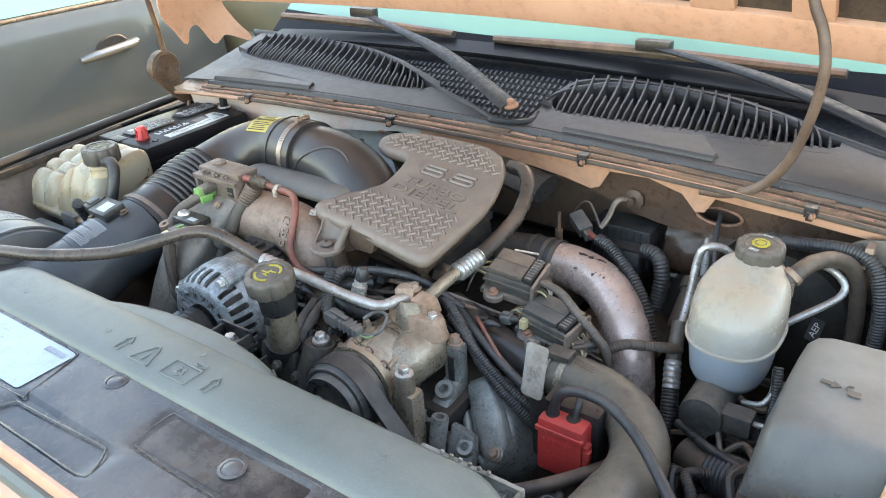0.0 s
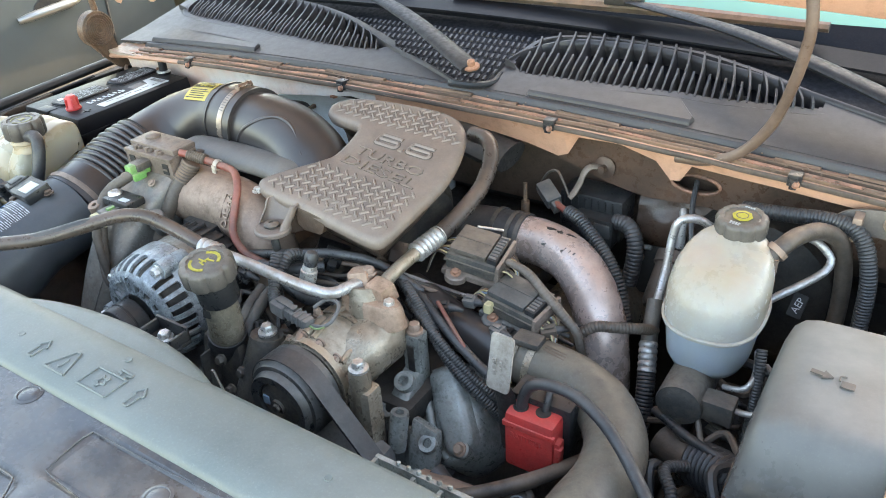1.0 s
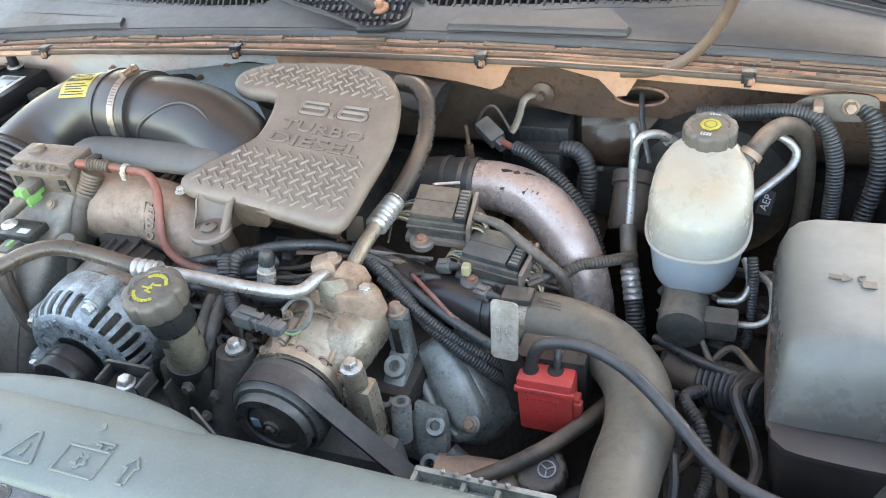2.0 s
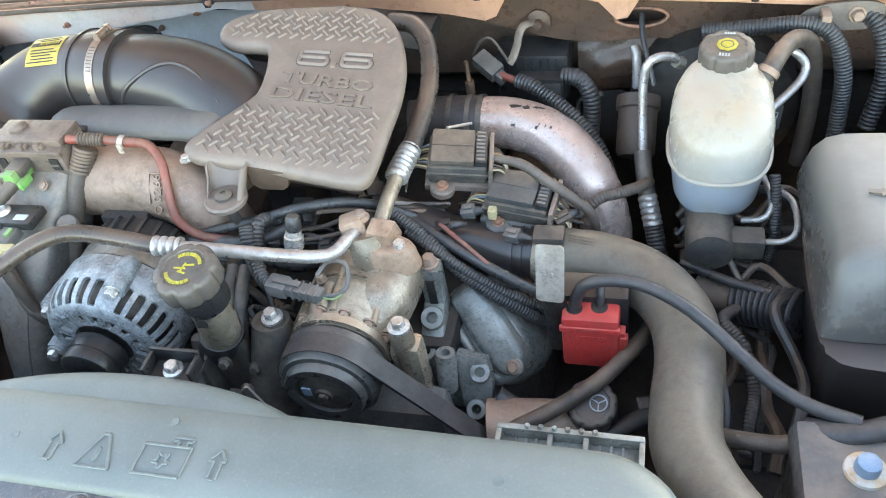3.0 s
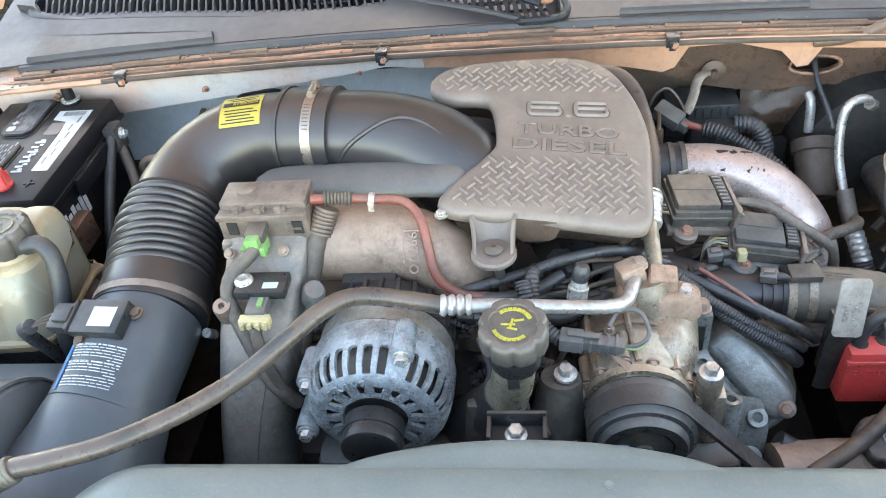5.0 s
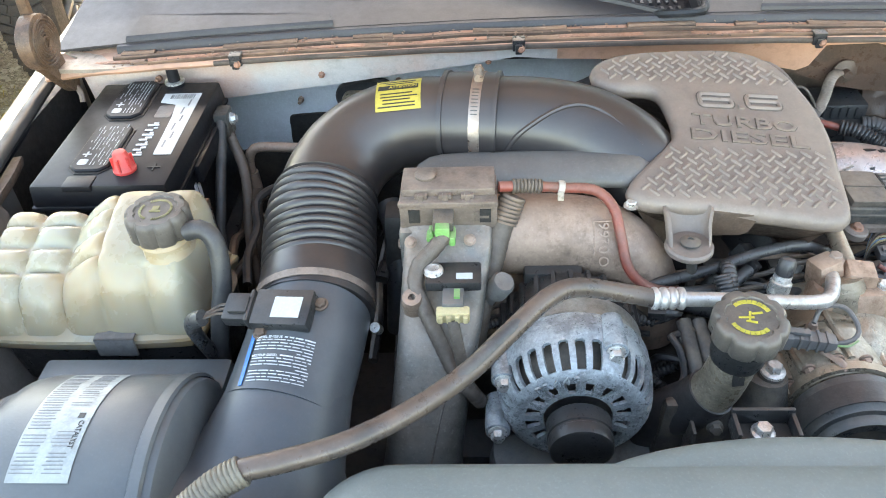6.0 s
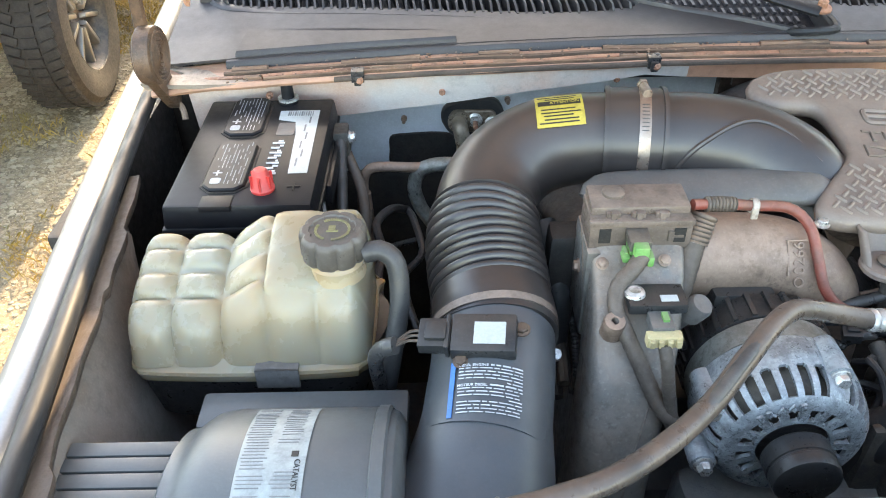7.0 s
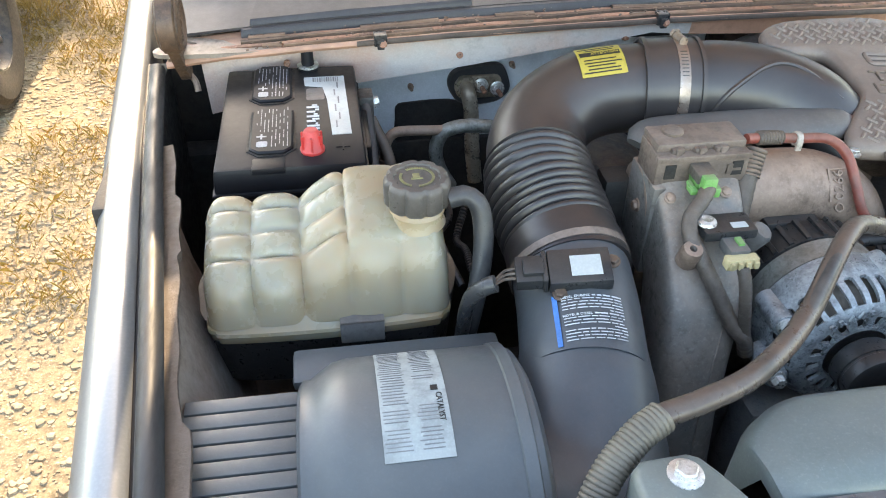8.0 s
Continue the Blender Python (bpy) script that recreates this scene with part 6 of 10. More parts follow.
part("lug_web", lug_funnel(), cover_taupe, lug, smooth=60)
part("lug_bolt", spun([(0.011, 0), (0.011, 0.002), (0.007, 0.0045), (0.003, 0.005), (0.003, 0.003)], Matrix.Translation((0.014, 0.366, 1.144)), 20), dark_iron, lug)
part("front_tab", skin([[(0.036, 0.394, 1.164), (0.094, 0.391, 1.160), (0.094, 0.404, 1.160), (0.036, 0.408, 1.164)], [(0.038, 0.392, 1.140), (0.084, 0.392, 1.136), (0.084, 0.404, 1.136), (0.038, 0.406, 1.140)], [(0.046, 0.394, 1.130), (0.076, 0.394, 1.130), (0.076, 0.403, 1.130), (0.046, 0.404, 1.130)]]), brown_panel, cover, "dirty brown tab below the front edge", bevel=0.002)
part("stem", tube([(0.016, 0.364, 1.138), (0.020, 0.362, 1.11), (0.026, 0.368, 1.05)], 0.006, 10, 0.012), dark_iron, cover)

# intake casting with connectors
cast = thing("intake_casting", (-0.20, 0.38, 1.0), "dusty cast intake elbow with cast numbers and connectors", "intake casting")
part("runner", tube([(-0.300, 0.415, 1.120), (-0.235, 0.412, 1.122), (-0.160, 0.410, 1.124), (-0.090, 0.408, 1.120), (-0.045, 0.398, 1.098), (-0.020, 0.39, 1.05), (-0.010, 0.39, 0.99)], [0.042, 0.046, 0.047, 0.046, 0.043, 0.040, 0.038], 28, 0.01), tan_cast, cast, smooth=60)
NM = Matrix(((0, -1, 0, -0.078), (0.6, 0, -0.8, 0.3725), (0.8, 0, 0.6, 1.1465), (0, 0, 0, 1)))
part("cast_mark", lettering("0266", 0.034, 0.0115, 0.0022).at(NM), tan_cast, cast, "raised cast numbers")
part("cast_ring", spun([(0.0055, -0.001), (0.0055, 0.0018), (0.0040, 0.0018), (0.0040, -0.001)], NM @ Matrix.Translation((-0.026, 0, -0.001)), 18, False, False), tan_cast, cast)
part("cast_rib", box(-0.019, 0.019, 0.010, 0.0118, -0.002, 0.0016).at(NM) + box(0.0175, 0.019, -0.010, 0.010, -0.002, 0.0016).at(NM), tan_cast, cast)
part("paint_dot", spun([(0.003, 0), (0.003, 0.0006)], along((-0.122, 0.3655, 1.108), (0, -1, 0.2)), 12), green_plastic, cast)


def casting_loft():
    """The casting: boxy below the terminal block, round where it turns down into the pipe."""
    rows = ((-0.247, 0.402, 1.142, 0.050, 0.034, 8), (-0.249, 0.374, 1.122, 0.047, 0.041, 7), (-0.254, 0.340, 1.092, 0.0445, 0.047, 5), (-0.261, 0.310, 1.052, 0.044, 0.048, 3.4), (-0.270, 0.284, 1.002, 0.045, 0.047, 2.5), (-0.281, 0.256, 0.935, 0.050, 0.051, 2.0), (-0.294, 0.216, 0.81, 0.062, 0.062, 2.0))
    mid = spline([r[:3] for r in rows], 0.010)
    n, rings = len(mid), []
    for i, (c, _) in enumerate(mid):
        q = i / (n - 1) * (len(rows) - 1)
        k = min(len(rows) - 2, int(q))
        w, d, p = [rows[k][j] + (rows[k + 1][j] - rows[k][j]) * (q - k) for j in (3, 4, 5)]
        t = (mid[min(n - 1, i + 1)][0] - mid[max(0, i - 1)][0]).normalized()
        v = Vector((1, 0, 0)).cross(t).normalized()
        row = []
        for a in range(44):
            e = 2 * math.pi * a / 44
            cc, ss = math.cos(e), math.sin(e)
            row.append(c + Vector((1, 0, 0)) * (w * math.copysign(abs(cc) ** (2 / p), cc)) + v * (d * math.copysign(abs(ss) ** (2 / p), ss)))
        rings.append(row)
    return rings


loft = casting_loft()
cut_at = len(loft) * 2 // 5
elbow = part("pipe", skin(loft), pipe_cast, cast, "speckled grey intake pipe with a tan dusty head", smooth=50)
part("parting_line", tube([p[34] for p in loft[cut_at - 2:-3]], 0.0014, 6, 0.01), pipe_cast, elbow)
part("side_flange", box(-0.302, -0.286, 0.366, 0.438, 1.045, 1.163), pipe_cast, cast, bevel=0.005)
part("flange_bolt", hexbolt((-0.302, 0.40, 1.12), (-1, 0, 0), 0.006, 0.006), tan_cast, cast)
for dx, dy in ((-0.034, 0.040), (0.030, 0.042)):
    part("face_bolt", hexbolt(along((-0.254, 0.326, 1.130), (0, -0.6, 0.8)) @ Vector((dx, dy, 0.006)), (0, -0.6, 0.8), 0.005, 0.004), tan_cast, cast)
head = part("terminal_block", box(-0.300, -0.194, 0.375, 0.428, 1.160, 1.197), block_tan, cast, "grey-brown terminal block", bevel=0.003)
part("block_lid", box(-0.298, -0.196, 0.386, 0.430, 1.196, 1.206), block_tan, head, bevel=0.003)
part("block_knob", spun([(0.012, 0), (0.012, 0.005), (0.009, 0.007)], Matrix.Translation((-0.272, 0.412, 1.204)), 18), block_tan, head)
part("lid_frame", box(-0.301, -0.193, 0.3735, 0.380, 1.190, 1.1965), block_tan, head, bevel=0.0015)
part("emboss_mark", box(-0.219, -0.213, 0.3728, 0.376, 1.172, 1.184) + box(-0.213, -0.203, 0.3728, 0.376, 1.176, 1.179), block_tan, head)
for x in (-0.276, -0.250, -0.226):
    part("latch", box(x - 0.007, x + 0.007, 0.380, 0.390, 1.194, 1.202) + box(x - 0.003, x + 0.003, 0.377, 0.384, 1.190, 1.204), block_tan, head, bevel=0.0012)
# flat plates whose near-black colour stands for the shade inside slots
part("slot", box(-0.290, -0.278, 0.3735, 0.376, 1.170, 1.187), shade_black, head)
part("slot", box(-0.213, -0.201, 0.3735, 0.376, 1.170, 1.187), shade_black, head)
gc = part("green_clip", box(-0.262, -0.244, 0.352, 0.374, 1.168, 1.178) + box(-0.246, -0.239, 0.340, 0.362, 1.164, 1.176) + box(-0.268, -0.263, 0.352, 0.366, 1.168, 1.174), green_plastic, cast, "bright green connector clip", bevel=0.003)
part("clip_tongue", box(-0.260, -0.245, 0.340, 0.352, 1.172, 1.188) + box(-0.270, -0.262, 0.345, 0.360, 1.166, 1.172), green_plastic, gc, bevel=0.002)
part("plug_base", box(-0.263, -0.241, 0.350, 0.378, 1.176, 1.188), dark_iron, gc, bevel=0.002)
part("plug_lead", tube([(-0.250, 0.347, 1.174), (-0.262, 0.334, 1.166), (-0.277, 0.322, 1.155), (-0.281, 0.306, 1.142), (-0.273, 0.290, 1.126), (-0.257, 0.270, 1.095), (-0.240, 0.252, 1.062), (-0.226, 0.245, 1.045), (-0.215, 0.25, 1.02)], 0.0084, 12, wave=(0.009, 0.0005)), tape_brown, cast, "taped brown sensor lead")
ms = part("pressure_sensor", box(-0.270, -0.212, 0.296, 0.330, 1.140, 1.152), black, cast, "black pressure sensor", bevel=0.003)
part("sensor_screw", spun([(0.011, 0), (0.010, 0.003), (0.006, 0.005), (0.004, 0.004)], Matrix.Translation((-0.262, 0.315, 1.152)), 18), zinc, ms)
part("sensor_tag", box(-0.238, -0.221, 0.302, 0.311, 1.152, 1.1528), label_white, ms)
plug = part("plug", box(-0.252, -0.230, 0.272, 0.298, 1.132, 1.145), grey_plastic, ms, "pale grey plug with a cream collar", bevel=0.002)
part("plug_collar", box(-0.258, -0.224, 0.262, 0.274, 1.128, 1.141), cream_plastic, plug, bevel=0.002)
part("plug_tab", box(-0.240, -0.234, 0.280, 0.292, 1.145, 1.148), green_plastic, plug)
for k in range(4):
    part("plug_pin", box(-0.256 + 0.0085 * k, -0.251 + 0.0085 * k, 0.258, 0.264, 1.131, 1.139), cream_plastic, plug, bevel=0.001)
part("plug_lead", tube([(-0.241, 0.262, 1.132), (-0.238, 0.253, 1.115), (-0.233, 0.248, 1.085), (-0.226, 0.246, 1.05)], 0.0065, 10, wave=(0.008, 0.0004)), tape_brown, cast)
part("boss", spun([(0.012, 0), (0.011, 0.020), (0.010, 0.024), (0.004, 0.024), (0.004, 0.018)], along((-0.284, 0.297, 1.117), (0, -0.35, 1)), 18), tan_cast, cast, "bare aluminium boss")
part("lead", tube([(-0.178, 0.399, 1.184), (-0.187, 0.384, 1.162), (-0.199, 0.360, 1.125), (-0.211, 0.338, 1.085), (-0.222, 0.31, 1.03)], [0.0125, 0.0122, 0.0118, 0.0115, 0.011], 14, wave=(0.012, 0.0006)), tape_brown, cast, "taped brown harness")
part("harness_sleeve", tube([(-0.176, 0.400, 1.186), (-0.181, 0.394, 1.175), (-0.187, 0.384, 1.160)], 0.0145, 14, wave=(0.005, 0.0012)), brown_hose, cast, "ribbed brown sleeve over the harness")
rw = thing("glow_plug_cable", (-0.12, 0.40, 1.15), "faded red cable with a white clip along the casting", "cable")
part("cable", tube([(-0.192, 0.396, 1.201), (-0.160, 0.402, 1.197), (-0.125, 0.406, 1.191), (-0.088, 0.402, 1.190), (-0.068, 0.388, 1.176), (-0.060, 0.368, 1.150), (-0.052, 0.350, 1.122), (-0.030, 0.344, 1.100), (0.005, 0.348, 1.088), (0.06, 0.37, 1.07)], 0.0058, 12, 0.008), red_wire, rw)
part("cable_sleeve", tube([(-0.178, 0.3985, 1.1995), (-0.162, 0.4015, 1.1975), (-0.146, 0.4035, 1.195)], 0.0075, 12, wave=(0.004, 0.002)), tape_brown, rw)
part("cable_clip", ring((-0.124, 0.406, 1.191), (1, 0.02, -0.15), 0.0060, 0.007, 0.0022) + box(-0.128, -0.121, 0.396, 0.400, 1.180, 1.193), plate_pale, rw, "dusty pale plastic clip", bevel=0.0012)
part("ring_terminal", hexbolt((-0.046, 0.405, 1.165), (0, 0, 1), 0.006, 0.007), zinc, rw)
rail = thing("fuel_rail_cover", (-0.15, 0.47, 1.13), "dark grey plastic rail cover behind the casting", "cover")
part("shell", tube([(-0.285, 0.470, 1.158), (-0.262, 0.478, 1.166), (-0.16, 0.474, 1.170), (-0.04, 0.464, 1.174), (-0.018, 0.455, 1.165)], [0.014, 0.027, 0.029, 0.029, 0.014], 20, 0.01, flat=0.5), rail_grey, rail)
part("edge_lip", tube([(-0.275, 0.452, 1.160), (-0.16, 0.4495, 1.166), (-0.03, 0.440, 1.169)], 0.003, 8, 0.02), rubber, rail)
for x in (-0.22, -0.09):
    part("clip", box(x - 0.008, x + 0.008, 0.447, 0.462, 1.160, 1.176), black, rail, bevel=0.002)
solo("rail_bracket", box(-0.335, -0.27, 0.43, 0.48, 0.98, 1.13, 0.006), shade_black, "black bracket beside the intake casting", "bracket", bevel=0.008)

# alternator
alt = thing("alternator", (-0.115, 0.28, 0.95), "cast aluminium alternator with slotted housing and black pulley", "alternator")


def altm(y):
    return Matrix.Translation((-0.115, y - 0.022, 1.040)) @ Matrix(((1, 0, 0, 0), (0, 0, 1, 0), (0, -1, 0, 0), (0, 0, 0, 1)))


part("stator", spun([(0.03, 0.252), (0.050, 0.252), (0.066, 0.272), (0.070, 0.30), (0.0765, 0.300), (0.0765, 0.335), (0.070, 0.338), (0.066, 0.372), (0.03, 0.375)], altm(0), 48), dark_iron, alt, "dark winding core")
part("stator_ring", spun([(0.074, 0.306), (0.0795, 0.308), (0.0795, 0.334), (0.074, 0.336)], altm(0), 48, False, False), alloy, alt)


def pierced(profile, n, hole, thick):
    """A turned shell of (radius, depth), cut through wherever hole(angle, radius, depth) says so."""
    line = [(p.x, p.y) for p, _ in spline([(*q, 0) for q in profile], 0.0017)]
    v, f, idx = [], [], {}
    for side in (0, 1):
        for j, (r, y) in enumerate(line):
            p, q = line[max(0, j - 1)], line[min(len(line) - 1, j + 1)]
            dr, dy = q[0] - p[0], q[1] - p[1]
            l = math.hypot(dr, dy)
            rr, yy = r - side * thick * dy / l, y + side * thick * dr / l
            for i in range(n):
                e = 2 * math.pi * i / n
                idx[side, i, j] = len(v)
                v.append((-0.115 + rr * math.cos(e), yy - 0.022, 1.040 + rr * math.sin(e)))
    cells = set()
    for j in range(len(line) - 1):
        r, y = (line[j][0] + line[j + 1][0]) / 2, (line[j][1] + line[j + 1][1]) / 2
        cells |= {(i, j) for i in range(n) if not hole(2 * math.pi * (i + 0.5) / n, r, y)}
    for i, j in cells:
        k = (i + 1) % n
        for side in (0, 1):
            f.append((idx[side, i, j], idx[side, k, j], idx[side, k, j + 1], idx[side, i, j + 1]))
        for near, p, q in ((((i - 1) % n, j), (i, j), (i, j + 1)), ((k, j), (k, j), (k, j + 1)), ((i, j - 1), (i, j), (k, j)), ((i, j + 1), (i, j + 1), (k, j + 1))):
            if near not in cells:
                f.append((idx[0, p[0], p[1]], idx[0, q[0], q[1]], idx[1, q[0], q[1]], idx[1, p[0], p[1]]))
    used = sorted({c for q in f for c in q})
    at = {c: i for i, c in enumerate(used)}
    return Geo([v[c] for c in used], [[at[c] for c in q] for q in f])


def alternator_slot(e, r, y):
    """Wedges round the shaft and rounded windows over the shoulder."""
    if y < 0.2345 and 0.0385 < r < 0.0545:
        u = abs((e * 16 / (2 * math.pi)) % 1.0 - 0.5) * 2 * math.pi / 16 * r
        return u < 0.0030 + 0.21 * (r - 0.0385)
    if 0.2375 < y < 0.268:
        for lug_at in (64, 159):
            if abs(math.degrees(e) - lug_at) < 8:
                return False
        u = abs((e * 30 / (2 * math.pi)) % 1.0 - 0.5) * 2 * math.pi / 30 * r
        end = min(2.0 * (y - 0.2375), 0.268 - y)
        return u < 0.0050 * min(1.0, 0.6 + end / 0.005)
    return False


front = part("front_housing", pierced([(0.034, 0.240), (0.0355, 0.2342), (0.038, 0.2335), (0.057, 0.2335), (0.0640, 0.2345), (0.0705, 0.2380), (0.0760, 0.2450), (0.0795, 0.2560), (0.0815, 0.270), (0.0828, 0.281), (0.0828, 0.304)], 300, alternator_slot, 0.0045), alt_silver, alt, "bright cast front housing with slots", smooth=45)
# fins coloured black to give the shadow gap behind the alternator
for k in range(26):
    e = 2 * math.pi * k / 26
    part("rear_fin", box(-0.0035, 0.0035, 0.316, 0.352, 0.074, 0.0815, 0.0012).at(Matrix.Translation((-0.115, 0, 1.040)) @ Matrix.Rotation(e, 4, "Y")), black, alt)
for k, ch in enumerate("DR44G"):
    a = 2.30 - 0.16 * k
    part("cast_letter", lettering(ch, 0.0066, 0.0090, 0.0028).at(Matrix.Translation((-0.115 + 0.0605 * math.cos(a), 0.2116, 1.040 + 0.0605 * math.sin(a))) @ pose(0, 0, 0, 90, 0, 0) @ pose(0, 0, 0, 0, 0, math.degrees(a) - 90)), alt_silver, front, "raised cast letter")
pul = part("pulley", spun([(0.012, 0.1905), (0.0285, 0.191), (0.0315, 0.193), (0.0328, 0.197), (0.0328, 0.205), (0.0318, 0.206), (0.0318, 0.208), (0.0332, 0.209), (0.0332, 0.226), (0.030, 0.229), (0.012, 0.236)], altm(0), 48), black, alt, "smooth black pulley with a dust cap")
# black here likewise puts the rear gap's shadow into the colour
part("rear_housing", spun([(0.074, 0.336), (0.079, 0.338), (0.077, 0.372), (0.06, 0.392), (0.02, 0.395)], altm(0), 40, False, True), black, alt)
for dx, dz, y in ((-0.082, -0.024, 0.212), (0.035, 0.072, 0.236), (-0.075, 0.029, 0.236)):
    lugp = part("mount_ear", spun([(0.013, 0), (0.0135, 0.012), (0.012, 0.045)], along((-0.115 + dx, y, 1.040 + dz), (0, 1, 0)), 20), alt_silver, alt)
    part("bolt", hexbolt((-0.115 + dx, y, 1.040 + dz), (0, -1, 0.1), 0.0075, 0.011), zinc, lugp)
part("regulator_plug", box(-0.165, -0.10, 0.350, 0.425, 1.085, 1.115), black, alt, bevel=0.005)
part("stud", spun([(0.008, 0), (0.008, 0.006), (0.003, 0.007), (0.003, 0.018)], along((-0.045, 0.385, 1.085), (0, -0.2, 1)), 10), zinc, alt)
solo("dipstick_plug", spun([(0.006, -0.09), (0.008, -0.02), (0.013, -0.018), (0.0135, 0.002), (0.011, 0.006)], along((-0.190, 0.325, 1.124), (0.35, -0.30, 0.85)), 18), grey_plastic, "grey rounded plug beside the alternator", "plug")

# oil filler
oil = thing("oil_filler", (0.037, 0.235, 1.0), "oil filler neck with a brown lobed cap and yellow symbol", "oil cap")
part("neck", tube([(0.038, 0.232, 1.145), (0.037, 0.234, 1.115), (0.035, 0.237, 1.085), (0.030, 0.241, 1.055), (0.020, 0.246, 1.030)], [0.0232, 0.0230, 0.0228, 0.0235, 0.0250], 24, 0.006), neck_beige, oil, "pale beige plastic filler neck", smooth=60)
part("boot", tube([(0.026, 0.243, 1.044), (0.016, 0.249, 1.020), (-0.004, 0.259, 0.990), (-0.03, 0.272, 0.95)], [0.0262, 0.0275, 0.0285, 0.030], 24, 0.006), rubber, oil, "black rubber boot", smooth=60)
part("neck_slot", box(-0.006, 0.006, -0.001, 0.002, -0.008, 0.008).at(Matrix.Translation((0.036, 0.2125, 1.098)) @ pose(0, 0, 0, -12, 0, 8)), shade_black, oil, bevel=0.0012)
part("neck_collar", spun([(0.026, -0.035), (0.0265, -0.030), (0.0265, 0.0), (0.024, 0.002)], along((0.038, 0.232, 1.142), (0, -0.12, 1)), 28), black, oil)
om = along((0.038, 0.230, 1.142), (0, -0.12, 1), (0, 1, 0))
cap = part("cap", knobbed(0.035, 0.028, 8, 0.09).at(om), cap_black, oil, "brown plastic screw cap with yellow print")
om2 = Matrix.Translation((0.038, 0.230, 1.142)) @ pose(0, 0, 0, 7, 0, -14)
marks = [box(-0.002, 0.002, 0.0165, 0.0205, 0.0262, 0.0272).at(om2 @ pose(0, 0, 0, 0, 0, a)) for a in list(range(-50, 51, 14)) + list(range(130, 231, 14))]
marks += [box(-0.011, 0.003, -0.001, 0.001, 0.0262, 0.0272).at(om2 @ pose(0, 0, 0, 0, 0, 12)), box(-0.004, 0.006, -0.006, -0.004, 0.0262, 0.0272).at(om2), box(0.002, 0.012, 0.003, 0.005, 0.0262, 0.0272).at(om2 @ pose(0, 0, 0, 0, 0, 20)), box(-0.002, 0.0, -0.006, 0.007, 0.0262, 0.0272).at(om2)]
part("print", total(marks), yellow_ink, cap)
fb = thing("fan_bracket", (0.04, 0.15, 1.05), "black steel bracket with a silver bolt", "bracket")
part("plate", box(0.012, 0.068, 0.132, 0.160, 1.098, 1.103) + box(0.012, 0.016, 0.132, 0.160, 1.103, 1.118) + box(0.064, 0.068, 0.132, 0.160, 1.103, 1.118) + box(0.012, 0.068, 0.156, 0.160, 1.103, 1.122), black, fb, bevel=0.0012)
part("bolt", hexbolt((0.039, 0.145, 1.103), (0, 0, 1), 0.008, 0.011), zinc, fb)
part("tab", skin([[(0.098, 0.150, 1.03), (0.124, 0.150, 1.03), (0.124, 0.153, 1.03), (0.098, 0.153, 1.03)], [(0.110, 0.146, 1.082), (0.114, 0.146, 1.082), (0.114, 0.149, 1.082), (0.110, 0.149, 1.082)]]), grey_plastic, fb)

# compressor
cmp = thing("ac_compressor", (0.167, 0.29, 0.92), "dusty cast air-conditioning compressor with grooved pulley and belt", "compressor")
CX, CZ = 0.167, 1.018


def cm(y=0.0):
    return Matrix.Translation((CX, y, CZ)) @ Matrix(((1, 0, 0, 0), (0, 0, 1, 0), (0, -1, 0, 0), (0, 0, 0, 1)))


cbody = part("body", spun([(0.03, 0.245), (0.050, 0.246), (0.054, 0.252), (0.055, 0.300), (0.0565, 0.302), (0.0565, 0.310), (0.055, 0.312), (0.056, 0.372), (0.051, 0.384), (0.030, 0.392), (0.01, 0.393)], cm(), 44), alloy_dirty, cmp, smooth=50)
for k in (1, 4, 7):
    a = radians(20 + 17.5 * k)
    part("body_rib", tube([(CX + 0.0545 * math.cos(a), 0.262, CZ + 0.0545 * math.sin(a)), (CX + 0.0565 * math.cos(a + 0.1), 0.31, CZ + 0.0565 * math.sin(a + 0.1)), (CX + 0.0555 * math.cos(a + 0.14), 0.368, CZ + 0.0555 * math.sin(a + 0.14))], 0.0042, 8, 0.012), alloy_dirty, cbody)
part("rear_bulge", tube([(0.190, 0.268, 1.020), (0.200, 0.31, 1.030), (0.206, 0.352, 1.034), (0.206, 0.375, 1.030)], [0.030, 0.040, 0.040, 0.030], 20, 0.008), alloy_dirty, cmp, "tan dusty bulge of the casting", smooth=60)
part("front_ring", ring((CX, 0.250, CZ), (0, 1, 0), 0.054, 0.010, 0.005), alloy_dirty, cmp, "machined front flange")
part("joint_ring", ring((CX, 0.318, CZ), (0, 1, 0), 0.0552, 0.005, 0.0035), alloy_dirty, cmp)
for k in range(6):
    a = radians(15 + 30 * k)
    part("case_bolt", hexbolt((CX + 0.0555 * math.cos(a), 0.262, CZ + 0.0555 * math.sin(a)), (0, -1, 0), 0.0052, 0.008), tan_cast, cmp)
    if k in (0, 3, 5):
        part("case_lug", tube([(CX + 0.0555 * math.cos(a), 0.264, CZ + 0.0555 * math.sin(a)), (CX + 0.0560 * math.cos(a), 0.30, CZ + 0.0560 * math.sin(a))], 0.0072, 10, 0.01), alloy_dirty, cmp)
part("port_boss", tube([(0.186, 0.352, 1.055), (0.184, 0.356, 1.088), (0.182, 0.360, 1.098)], [0.030, 0.026, 0.024], 16, 0.01), alloy_dirty, cmp)
manif = part("port_manifold", slab(outline([(0.150, 0.352), (0.158, 0.335), (0.180, 0.332), (0.215, 0.330), (0.240, 0.340), (0.240, 0.358), (0.205, 0.372), (0.165, 0.378)], 0.005), [(-0.004, 1.060), (0, 1.086), (0.003, 1.093)]), peach_cast, cmp, "peach corroded port manifold block")
